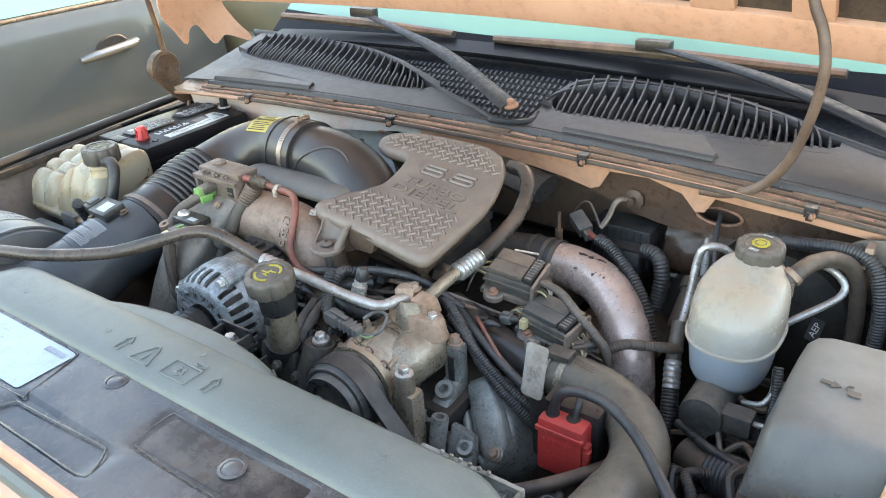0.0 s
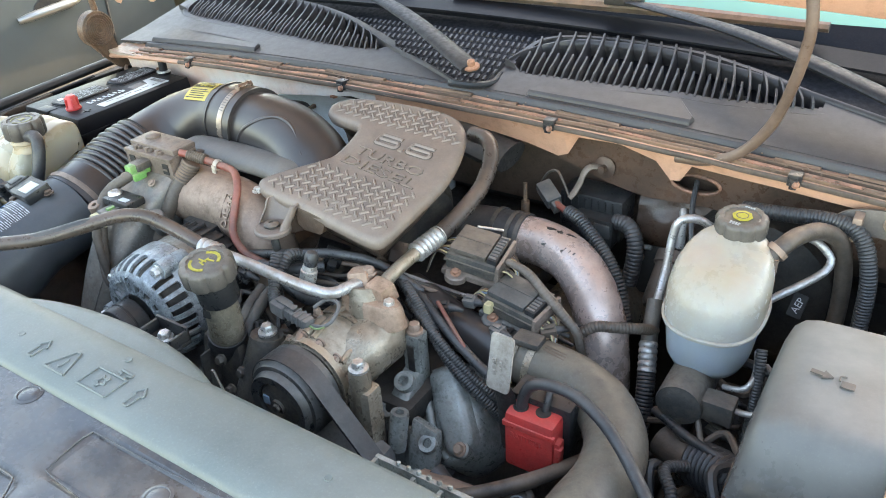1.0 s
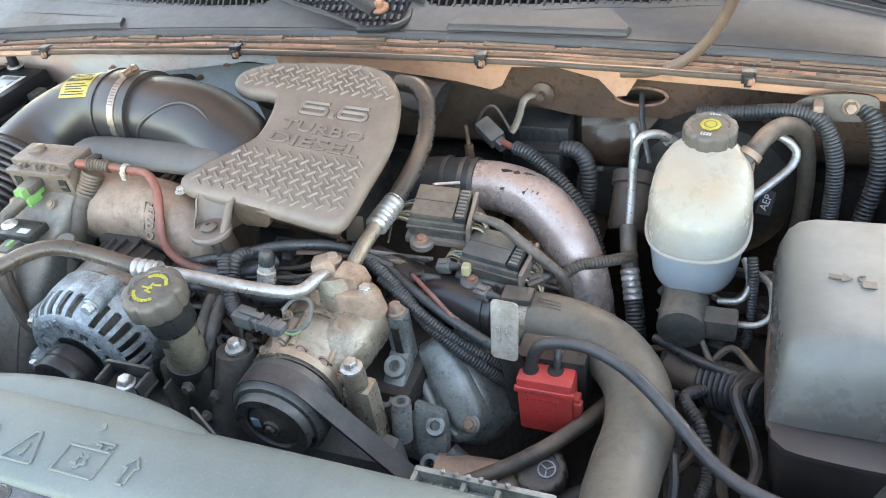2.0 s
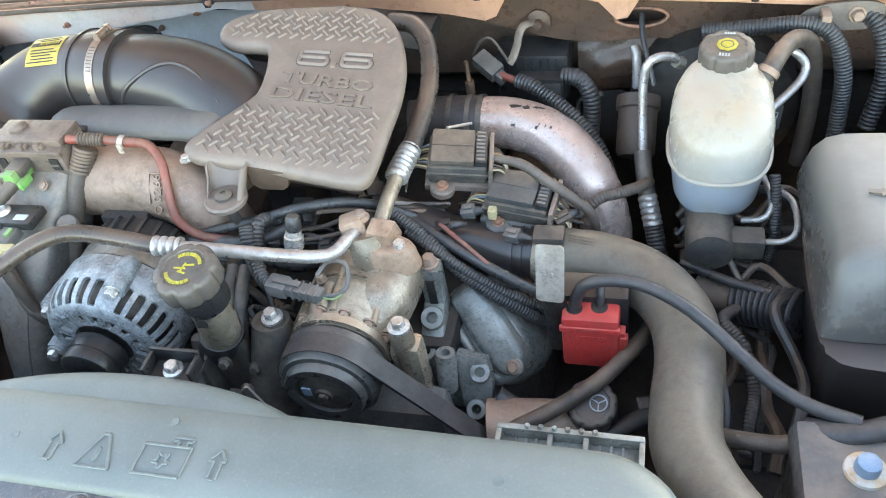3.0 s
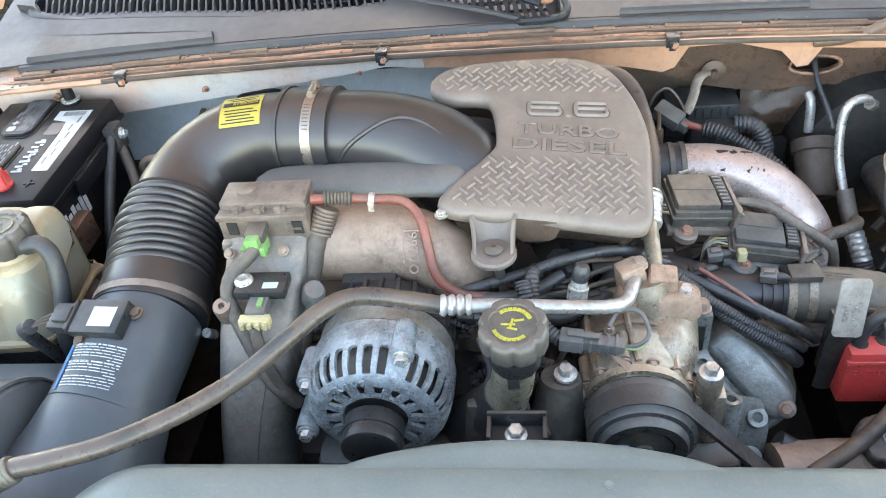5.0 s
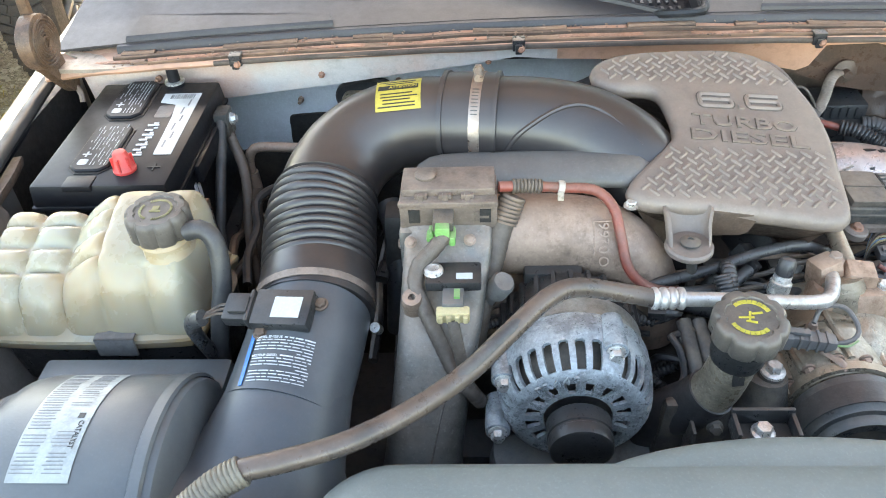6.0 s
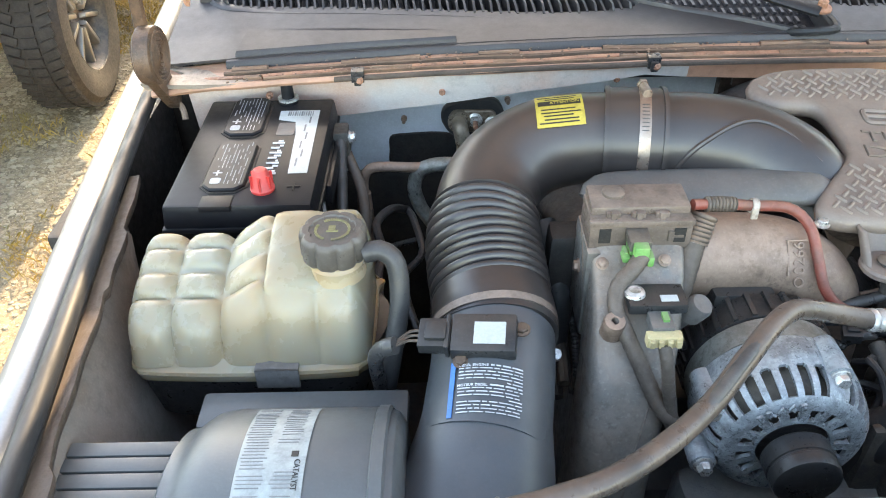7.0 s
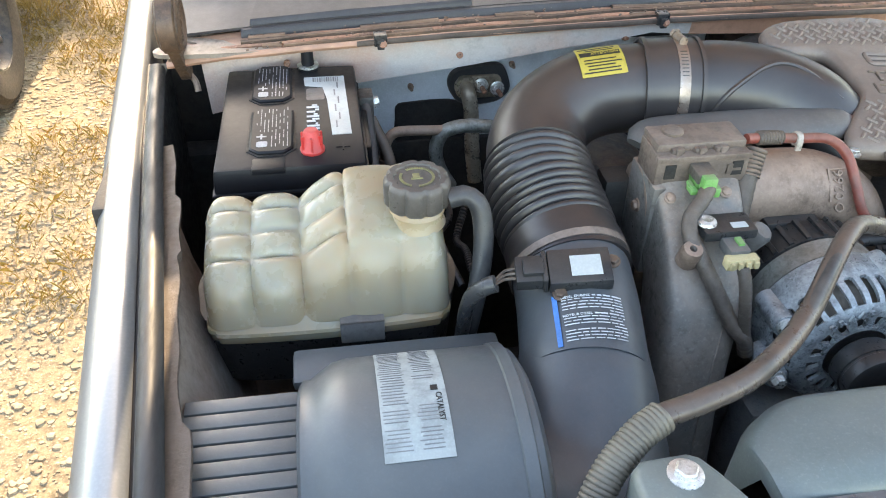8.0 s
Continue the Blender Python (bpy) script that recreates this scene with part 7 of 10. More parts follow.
part("fitting", box(-0.016, 0.016, -0.015, 0.015, -0.004, 0.028, 0.002).at(Matrix.Translation((0.170, 0.366, 1.088)) @ pose(0, 0, 0, -8, -10, 20)), peach_cast, manif, bevel=0.004)
part("fitting", box(-0.020, 0.018, -0.017, 0.017, -0.004, 0.022, 0.004).at(Matrix.Translation((0.203, 0.362, 1.088)) @ pose(0, 0, 0, 6, 4, -6)), peach_cast, manif, bevel=0.004)
part("bolt", hexbolt((0.177, 0.372, 1.110), (0, 0, 1), 0.0075, 0.010), tan_cast, manif)
part("bolt", hexbolt((0.226, 0.348, 1.088), (0.1, -0.1, 1), 0.0078, 0.011), zinc, manif)
prof = [(0.02, 0.193), (0.032, 0.193), (0.033, 0.187), (0.044, 0.186), (0.046, 0.189), (0.047, 0.196), (0.052, 0.197), (0.0535, 0.200)]
for k in range(5):
    prof += [(0.0575, 0.203 + 0.0050 * k), (0.0535, 0.2055 + 0.0050 * k)]
prof += [(0.058, 0.229), (0.058, 0.238), (0.054, 0.240), (0.02, 0.240)]
pul = part("pulley", spun(prof, cm(), 56), pulley_grey, cmp, "black grooved clutch pulley", smooth=30)
part("clutch_hub", spun([(0.008, 0.186), (0.010, 0.184), (0.010, 0.188), (0.030, 0.190), (0.0315, 0.194)], cm(), 36), dark_iron, pul)
part("hub_nut", hexbolt((CX, 0.187, CZ), (0, -1, 0), 0.006, 0.006), dark_iron, pul)
part("hub_mark", box(-0.005, 0.005, -0.002, 0.002, -0.006, 0.006).at(Matrix.Translation((CX - 0.02, 0.189, CZ + 0.002))), blue_cap, pul)


def belt_run(pts, y0, y1, thick):
    """A flat belt through (x, z) points between two planes."""
    line = spline([(x, 0, z) for x, z in pts], 0.012)
    rings = []
    for i, (p, _) in enumerate(line):
        d = (line[min(i + 1, len(line) - 1)][0] - line[max(i - 1, 0)][0]).normalized()
        nrm = Vector((d.z, 0, -d.x))
        rings.append([(p.x, y0, p.z), (p.x, y1, p.z), (p.x + nrm.x * thick, y1, p.z + nrm.z * thick), (p.x + nrm.x * thick, y0, p.z + nrm.z * thick)])
    return skin(rings)


part("belt", belt_run([(CX + 0.059 * math.cos(radians(a)), CZ + 0.059 * math.sin(radians(a))) for a in range(170, 37, -10)] + [(0.245, 1.017), (0.30, 0.952), (0.36, 0.88), (0.42, 0.81)], 0.203, 0.229, 0.004), rubber, cmp, "worn black drive belt")
for x, y, z in ((0.090, 0.258, 1.056), (0.242, 0.258, 1.056)):
    post = part("mount_post", spun([(0.014, -0.10), (0.014, -0.006), (0.0125, 0.0)], along((x, y, z), (0, 0, 1)), 18), dark_iron if x < 0.1 else alloy_dirty, cmp)
    part("bolt", hexbolt((x, y, z), (0, 0, 1), 0.0085, 0.013, 1.5), zinc, post, "pale zinc flange bolt")
part("mount_arm", box(0.075, 0.115, 0.246, 0.275, 0.94, 1.035), alloy_dirty, cmp, bevel=0.008)
part("mount_arm", box(0.226, 0.262, 0.246, 0.275, 0.92, 1.03), alloy_dirty, cmp, bevel=0.008)
cplug = part("clutch_plug", box(-0.032, 0.032, -0.008, 0.008, -0.007, 0.007).at(Matrix.Translation((0.122, 0.280, 1.082)) @ pose(0, 0, 0, 0, 3, -8)), grey_plastic, cmp, "grey electrical plug", bevel=0.003)
part("plug_shell", box(-0.038, -0.012, -0.011, 0.011, -0.009, 0.009).at(Matrix.Translation((0.122, 0.280, 1.082)) @ pose(0, 0, 0, 0, 3, -8)), grey_plastic, cplug, bevel=0.003)
for k in range(4):
    part("plug_rib", box(-0.006 + 0.009 * k, -0.003 + 0.009 * k, -0.0092, 0.0092, -0.0078, 0.0082).at(Matrix.Translation((0.122, 0.280, 1.082)) @ pose(0, 0, 0, 0, 3, -8)), grey_plastic, cplug, bevel=0.0008)
part("plug_latch", box(-0.030, 0.004, -0.004, 0.004, 0.009, 0.0125).at(Matrix.Translation((0.122, 0.280, 1.082)) @ pose(0, 0, 0, 0, 3, -8)), grey_plastic, cplug, bevel=0.001)
part("plug_lead", tube([(0.086, 0.284, 1.083), (0.068, 0.300, 1.088), (0.058, 0.325, 1.10), (0.056, 0.350, 1.115), (0.06, 0.375, 1.10), (0.066, 0.40, 1.05)], 0.008, 10, wave=(0.005, 0.0015)), loom, cplug)
part("clutch_wire", tube([(0.154, 0.276, 1.079), (0.172, 0.279, 1.082), (0.180, 0.290, 1.088), (0.172, 0.312, 1.096), (0.150, 0.315, 1.094), (0.138, 0.300, 1.086)], 0.0026, 8, 0.006), grey_plastic, cplug)
part("green_wire", tube([(0.153, 0.274, 1.079), (0.166, 0.272, 1.080), (0.176, 0.276, 1.084)], 0.0013, 6, 0.004), green_plastic, cplug)
part("wire_strap", tube([(0.142, 0.272, 1.072), (0.152, 0.255, 1.076), (0.158, 0.246, 1.073)], 0.005, 8, 0.008, flat=0.4), tan_cast, cmp)
part("small_bolt", hexbolt((0.140, 0.305, 1.072), (0, -0.2, 1), 0.005, 0.012), tan_cast, cmp)
swt = part("pressure_switch", spun([(0.007, -0.02), (0.007, -0.008), (0.0115, -0.007), (0.0115, 0.008), (0.0095, 0.009), (0.0095, 0.016)], along((0.106, 0.331, 1.108), (0.15, 0.25, 1)), 20), zinc, cmp, "silver pressure switch")
part("switch_boot", spun([(0.0085, 0), (0.0095, 0.003), (0.0095, 0.014), (0.007, 0.019), (0.004, 0.020)], along((0.1085, 0.335, 1.1235), (0.15, 0.25, 1)), 16), loom, swt)

line = thing("suction_line", (-0.1, 0.26, 1.1), "dusty air-conditioning hose with crimped aluminium ends", "hose")
part("tube", tube([(-0.012, 0.287, 1.135), (0.03, 0.291, 1.130), (0.10, 0.301, 1.116), (0.140, 0.310, 1.107), (0.158, 0.322, 1.103), (0.168, 0.345, 1.104), (0.172, 0.36, 1.10)], 0.0078, 16, 0.006), steel_tube, line, "bare aluminium tube")
part("crimp", tube([(-0.042, 0.284, 1.139), (-0.025, 0.286, 1.137), (-0.008, 0.288, 1.135)], 0.0105, 18, wave=(0.009, 0.003)), steel_tube, line, "crimped aluminium ferrule")
part("hose", tube([(-0.038, 0.2845, 1.1385), (-0.075, 0.280, 1.152), (-0.120, 0.268, 1.170), (-0.150, 0.247, 1.175), (-0.185, 0.212, 1.167), (-0.225, 0.170, 1.158), (-0.272, 0.128, 1.158), (-0.325, 0.092, 1.161), (-0.375, 0.074, 1.161), (-0.418, 0.064, 1.155), (-0.455, 0.04, 1.135), (-0.49, 0.00, 1.09)], 0.0098, 16, 0.007), hose_dark, line, "rubber hose grey with dust")
part("worn_strip", tube([(-0.160, 0.2360, 1.1765), (-0.185, 0.2110, 1.1712), (-0.225, 0.1690, 1.1622), (-0.250, 0.146, 1.1620)], [0.0030, 0.0068, 0.0068, 0.0030], 12, 0.006), rubber, line, "black patch worn into the hose")
part("sleeve", tube([(-0.405, 0.068, 1.158), (-0.432, 0.055, 1.149), (-0.462, 0.032, 1.128), (-0.495, -0.01, 1.08)], 0.0130, 18, wave=(0.0042, 0.0012)), grey_hose, line, "split corrugated sleeve")

up = thing("discharge_line", (0.2, 0.5, 1.05), "textured black hose with a ridged aluminium ferrule", "hose")
part("tube", tube([(0.200, 0.352, 1.075), (0.197, 0.372, 1.096), (0.197, 0.41, 1.103), (0.199, 0.452, 1.106)], 0.0095, 16, 0.006), alloy_dirty, up, "dull aluminium tube")
part("ferrule", tube([(0.1985, 0.448, 1.106), (0.201, 0.475, 1.108), (0.206, 0.500, 1.112)], 0.0135, 20, wave=(0.0085, 0.0035)), steel_tube, up, "ridged aluminium ferrule")
part("hose", tube([(0.206, 0.497, 1.112), (0.209, 0.534, 1.119), (0.212, 0.565, 1.128), (0.211, 0.604, 1.137), (0.206, 0.636, 1.150), (0.197, 0.664, 1.166), (0.176, 0.688, 1.178), (0.14, 0.705, 1.175)], 0.0125, 16, 0.008), hose_dark, up, "coarse black hose dulled by dust")
for x0, y0 in ((0.235, 0.53),):
    part("rod", tube([(x0 + 0.01, y0 + 0.01, 1.115), (x0 + 0.035, y0 + 0.04, 1.10)], 0.0022, 8, 0.02), steel_tube, up)

# ---- driver's side: charge pipe, boxes, hoses, brake reservoir, fuse box ----
charge = thing("charge_pipe", (0.38, 0.6, 0.9), "silver painted intercooler pipe with flaking paint and black couplings", "pipe")
cp = part("pipe", tube([(0.262, 0.640, 1.050), (0.305, 0.638, 1.050), (0.350, 0.625, 1.046), (0.388, 0.603, 1.032), (0.418, 0.578, 1.006), (0.438, 0.558, 0.964), (0.448, 0.546, 0.90), (0.45, 0.54, 0.82)], 0.0365, 32, 0.008), silver_pink, charge, "silver painted pipe with bare patches", smooth=60)


def chip_patch(centre, normal, size, seed):
    """A ragged flake of missing paint, thin as the paint."""
    rnd = random.Random(seed)
    o = [(size[0] * rnd.uniform(0.35, 1.0) * math.cos(a * 0.524), size[1] * rnd.uniform(0.35, 1.0) * math.sin(a * 0.524)) for a in range(12)]
    return slab(o, [(0, -0.0015), (0, 0.0004)], along(centre, normal))


for n, (px, py, pz, nx, ny, nz, sx, sy) in enumerate(((0.318, 0.634, 1.050, 0, -0.12, 1, 0.010, 0.003), (0.332, 0.631, 1.049, 0.05, -0.1, 1, 0.006, 0.005), (0.346, 0.627, 1.047, 0.1, 0.05, 1, 0.010, 0.003), (0.350, 0.625, 1.046, 0.15, -0.75, 0.75, 0.008, 0.008), (0.357, 0.621, 1.044, 0.2, -0.7, 0.8, 0.005, 0.008), (0.318, 0.635, 1.050, 0.05, -0.85, 0.6, 0.008, 0.0035), (0.362, 0.618, 1.043, 0.25, -0.55, 0.85, 0.004, 0.003))):
    d = Vector((nx, ny, nz)).normalized()
    part("paint_chip", chip_patch(Vector((px, py, pz)) + d * 0.0364, d, (sx, sy), n), shade_black, cp)
part("coupling", tube([(0.165, 0.635, 1.045), (0.21, 0.640, 1.048), (0.272, 0.640, 1.050)], [0.038, 0.0385, 0.0385], 28, 0.01), rubber, charge, "black rubber coupling")
for x in (0.225, 0.252, 0.268):
    part("clamp", ring((x, 0.640, 1.0495), (1, 0, 0.02), 0.0386, 0.007, 0.0018), dark_iron, charge)

fill = thing("filler_elbow", (0.3, 0.44, 0.95), "glossy black moulded charge elbow with ribbed cuffs", "pipe")
part("elbow", tube([(0.17, 0.47, 1.028), (0.215, 0.455, 1.022), (0.265, 0.445, 1.008), (0.315, 0.440, 1.000), (0.362, 0.438, 0.998)], [0.024, 0.027, 0.030, 0.032, 0.033], 28, 0.008), duct_black, fill, smooth=60)
for x in (0.338, 0.350, 0.362):
    part("cuff_rib", ring((x, 0.4385, 0.999), (1, -0.03, -0.02), 0.0325, 0.005, 0.003), duct_black, fill)
ghose = thing("charge_hose", (0.5, 0.35, 0.9), "wide grey rubber intercooler hose with steel clamps", "hose")
gh = part("hose", tube([(0.362, 0.438, 0.998), (0.400, 0.435, 0.998), (0.455, 0.424, 1.000), (0.505, 0.398, 1.000), (0.540, 0.350, 1.000), (0.551, 0.292, 1.000), (0.547, 0.230, 1.008), (0.547, 0.170, 1.020), (0.566, 0.115, 1.034), (0.600, 0.065, 1.040), (0.65, 0.02, 1.015)], [0.034, 0.0355, 0.0365, 0.037, 0.037, 0.037, 0.036, 0.035, 0.0345, 0.0345, 0.035], 32, 0.01), grey_hose, ghose, smooth=60)
part("hose_print", total([box(-0.016, 0.016, -0.0009, 0.0009, 0, 0.0004).at(along((0.425, 0.4305 - 0.004 + 0.005 * k, 1.0355), (0, -0.1 + 0.1 * k, 1), (0, 1, 0)) @ pose(0, 0, 0, 0, 0, 170)) for k in (-1, 0, 1)]), tape_brown, gh)
for x in (0.372, 0.396):
    part("clamp", ring((x, 0.4365, 0.998), (1, -0.08, 0.0), 0.0358, 0.010, 0.0016), alloy_dirty, ghose, "dusty steel band clamp")
part("clamp", ring((0.590, 0.080, 1.039), (0.55, -0.8, 0.05), 0.0348, 0.012, 0.0016), steel_tube, ghose)
part("clamp_screw", box(0.366, 0.404, 0.418, 0.444, 1.033, 1.043), dark_iron, ghose, bevel=0.003)

hang = thing("hanger_plate", (0.398, 0.327, 1.03), "pale grey steel hanger plate", "bracket")
part("plate", slab(rounded(0.031, 0.074, 0.005), [(0, -0.0015), (0, 0.0015)], Matrix.Translation((0.400, 0.330, 1.078)) @ pose(0, 0, 0, 78, 0, -4)), plate_pale, hang, "scratched pale steel plate")
for k in range(3):
    part("stamp", box(0.392, 0.396, 0.3245, 0.3265, 1.062 + 0.009 * k, 1.068 + 0.009 * k), plate_pale, hang)
    part("stamp", box(0.401, 0.404, 0.3245, 0.3265, 1.062 + 0.009 * k, 1.066 + 0.009 * k), plate_pale, hang)
part("foot", tube([(0.400, 0.330, 1.045), (0.402, 0.338, 1.02), (0.405, 0.345, 0.93)], 0.014, 8, 0.02, flat=0.4), shade_black, hang)

# red junction box with its cables
junction = thing("battery_junction_box", (0.442, 0.345, 0.93), "red plastic battery junction box with two cables", "junction box")
jb = part("cover", box(0.410, 0.475, 0.318, 0.366, 0.930, 1.016), red_plastic, junction, "red plastic cover", bevel=0.006)
part("cover_rim", box(0.408, 0.477, 0.316, 0.322, 0.996, 1.004), red_plastic, jb, bevel=0.002)
part("latch", box(0.474, 0.482, 0.322, 0.336, 0.955, 0.992) + box(0.476, 0.485, 0.320, 0.330, 0.972, 0.986), red_plastic, jb, bevel=0.002)
part("lettering", lettering("BATTERY", 0.042, 0.0075, 0.0012).at(Matrix.Translation((0.440, 0.3182, 0.985)) @ pose(0, 0, 0, 90, 0, 0)), red_plastic, jb, "raised lettering in red plastic")
part("base", box(0.404, 0.484, 0.346, 0.385, 0.925, 1.025), black, junction, bevel=0.004)
part("cable", tube([(0.424, 0.336, 1.005), (0.426, 0.338, 1.030), (0.436, 0.340, 1.052), (0.462, 0.338, 1.064), (0.497, 0.331, 1.068), (0.535, 0.315, 1.062), (0.567, 0.294, 1.052), (0.597, 0.268, 1.042), (0.628, 0.238, 1.036), (0.66, 0.218, 1.034), (0.70, 0.205, 1.034)], 0.0072, 14, 0.008), rubber, junction, "thick black cable")
part("cable", tube([(0.452, 0.340, 1.000), (0.453, 0.348, 1.028), (0.450, 0.362, 1.035), (0.44, 0.378, 1.02), (0.43, 0.39, 0.98)], 0.0045, 10, 0.006), loom, junction)
# discs coloured dark for the shade in the two cable holes
part("cable_hole", total([spun([(0.0095, 0), (0.0095, 0.001)], Matrix.Translation((x, y, 1.0158)), 16) for x, y in ((0.424, 0.336), (0.452, 0.340))]), shade_black, jb)

# control modules with their harnesses
def module(name, x0, x1, y0, y1, z, tilt, label, lid, tray):
    t = thing(name, ((x0 + x1) / 2, (y0 + y1) / 2, z - 0.05), label, "control module")
    m = Matrix.Translation(((x0 + x1) / 2, (y0 + y1) / 2, z)) @ pose(0, 0, 0, *tilt)
    w, d = (x1 - x0) / 2, (y1 - y0) / 2
    case = part("case", box(-w, w, -d, d, -0.026, 0.0).at(m), dark_iron, t, bevel=0.004)
    part("case_flange", box(-w * 1.06, w * 1.2, -d * 1.08, d * 1.02, -0.012, -0.008).at(m), dark_iron, t, bevel=0.001)
    part("side_bracket", box(w * 1.05, w * 1.2, -d * 1.2, d * 0.9, -0.03, 0.006).at(m), block_tan, t, "dusty brown bracket", bevel=0.002)
    part("lid", box(-w * 0.94, w * 0.55, -d * 0.88, d * 0.88, 0.0, 0.009).at(m), lid, t, "dusty plastic lid", bevel=0.003)
    part("lid_rib", box(-w * 0.90, w * 0.52, -d * 0.06, d * 0.02, 0.009, 0.0102).at(m), lid, t, bevel=0.0005)
    part("tray", box(-w * 1.12, w * 1.12, -d * 1.15, d * 1.1, -0.036, -0.026).at(m), tray, t, bevel=0.003)
    part("tray_ear", spun([(0.016, -0.036), (0.016, -0.028), (0.014, -0.026)], m @ Matrix.Translation((-w * 0.5, -d * 1.12, 0)), 24), tray, t)
    part("header", box(w * 0.58, w * 0.98, -d * 0.85, d * 0.85, -0.004, 0.008).at(m), black, t, bevel=0.002)
    for k in range(8):
        part("pin", box(w * 0.62, w * 0.90, -d * 0.75 + d * 0.2 * k, -d * 0.75 + d * 0.2 * k + d * 0.1, 0.008, 0.0095).at(m), grey_plastic, t)
    part("bolt", hexbolt(m @ Vector((-w * 0.5, -d * 1.15, -0.026)), (0, -0.3, 1), 0.006, 0.006), rust_tan, t)
    rnd = random.Random(name)
    for k in range(22):
        sgn = -1 if k < 11 else 1
        yy = d * (-0.75 + 0.14 * (k % 11))
        a = m @ Vector((sgn * w, yy, -0.012))
        b = m @ Vector((sgn * (w + 0.012 + 0.006 * rnd.random()), yy * 0.8 - 0.002, -0.010 - 0.008 * rnd.random()))
        c = m @ Vector((sgn * (w + 0.026), yy * 0.35 - 0.012, -0.024))
        e = m @ Vector((sgn * (w + 0.03), -0.03, -0.05))
        part("wire", tube([a, b, c, e], 0.0013, 5, 0.008), (brown_hose, cream_plastic, tape_brown, blue_cap, cream_plastic, rust_tan, block_tan)[k % 7], t)
    return t


module("engine_control_module", 0.228, 0.302, 0.478, 0.545, 1.102, (6, 8, 8), "brown dusty control module with wire bundles", shell_brown, block_tan)
module("injector_module", 0.305, 0.385, 0.452, 0.512, 1.062, (4, 6, -6), "black injector driver module with brown wires", module_grey, deep_grey)
solo("harness_branch", tube([(0.312, 0.505, 1.095), (0.346, 0.498, 1.092), (0.379, 0.489, 1.072), (0.414, 0.480, 1.050), (0.433, 0.477, 1.030), (0.44, 0.48, 0.98)], [0.005, 0.0065, 0.007, 0.0065, 0.006, 0.006], 10, wave=(0.005, 0.0005)), tape_brown, "taped brown harness over the modules", "wire loom")
solo("harness_plug", box(0.308, 0.319, 0.444, 0.458, 1.045, 1.060), cream_plastic, "small cream plug under the control module", "plug", bevel=0.003)

# looms that cross in front of the elbow
LOOMS = (
    ("corrugated_loom", [(0.185, 0.425, 1.075), (0.211, 0.412, 1.068), (0.254, 0.391, 1.045), (0.285, 0.377, 1.020), (0.323, 0.367, 0.995), (0.357, 0.367, 0.970), (0.38, 0.375, 0.94)], 0.0085, True, "black corrugated wire loom along the engine"),
    ("corrugated_loom", [(0.215, 0.404, 1.062), (0.271, 0.380, 1.038), (0.318, 0.372, 1.008), (0.355, 0.372, 0.985), (0.385, 0.380, 0.96)], 0.0065, True, "black corrugated wire loom along the engine"),
    ("wire_loom", [(0.19, 0.43, 1.066), (0.216, 0.425, 1.060), (0.278, 0.394, 1.045), (0.323, 0.378, 1.028), (0.366, 0.372, 1.005), (0.395, 0.375, 0.98)], 0.0068, False, "taped grey wire loom along the engine"),
    ("wire_loom", [(-0.03, 0.355, 1.09), (0.04, 0.365, 1.105), (0.10, 0.385, 1.112), (0.16, 0.41, 1.10), (0.22, 0.43, 1.06)], 0.0065, False, "thin black wire loom behind the compressor"),
    ("wire_loom", [(-0.10, 0.36, 1.07), (-0.02, 0.345, 1.085), (0.05, 0.35, 1.09), (0.09, 0.38, 1.09)], 0.008, False, "black wire loom behind the alternator"),
    ("corrugated_loom", [(0.045, 0.34, 1.12), (0.050, 0.325, 1.105), (0.052, 0.318, 1.07), (0.06, 0.32, 1.02)], 0.009, True, "short corrugated loom by the oil filler"),
    ("wire_loom", [(0.01, 0.36, 1.06), (0.08, 0.35, 1.05), (0.12, 0.37, 1.05), (0.16, 0.42, 1.06)], 0.010, False, "black wire loom behind the compressor"),
    ("red_lead", [(0.255, 0.415, 1.064), (0.300, 0.388, 1.046), (0.335, 0.372, 1.022)], 0.003, False, "thin red lead among the looms"),
)
for name, pts, r, wavy, label in LOOMS:
    solo(name, tube(pts, r, 12, 0.008, wave=(0.0040, 0.0011) if wavy else None), red_wire if name == "red_lead" else loom, label, "wire loom", group="looms on the engine" if "loom" in name else "")
for x, y, z, w, d, h in ((0.055, 0.365, 1.085, 0.03, 0.02, 0.024), (0.09, 0.40, 1.095, 0.025, 0.022, 0.02), (0.165, 0.445, 1.085, 0.026, 0.022, 0.022), (-0.03, 0.40, 1.05, 0.03, 0.025, 0.03), (0.13, 0.47, 1.06, 0.05, 0.05, 0.05), (0.03, 0.45, 1.04, 0.05, 0.05, 0.05)):
    solo("injector_connector", box(-w / 2, w / 2, -d / 2, d / 2, -h / 2, h / 2).at(Matrix.Translation((x, y, z)) @ pose(0, 0, 0, 20, 25, 35)) + box(-w / 4, w / 4, -d, d / 2, -h / 3, h / 3).at(Matrix.Translation((x, y, z)) @ pose(0, 0, 0, 20, 25, 35)), black, "black electrical connector under the engine cover", "plug", group="engine connectors", bevel=0.002)

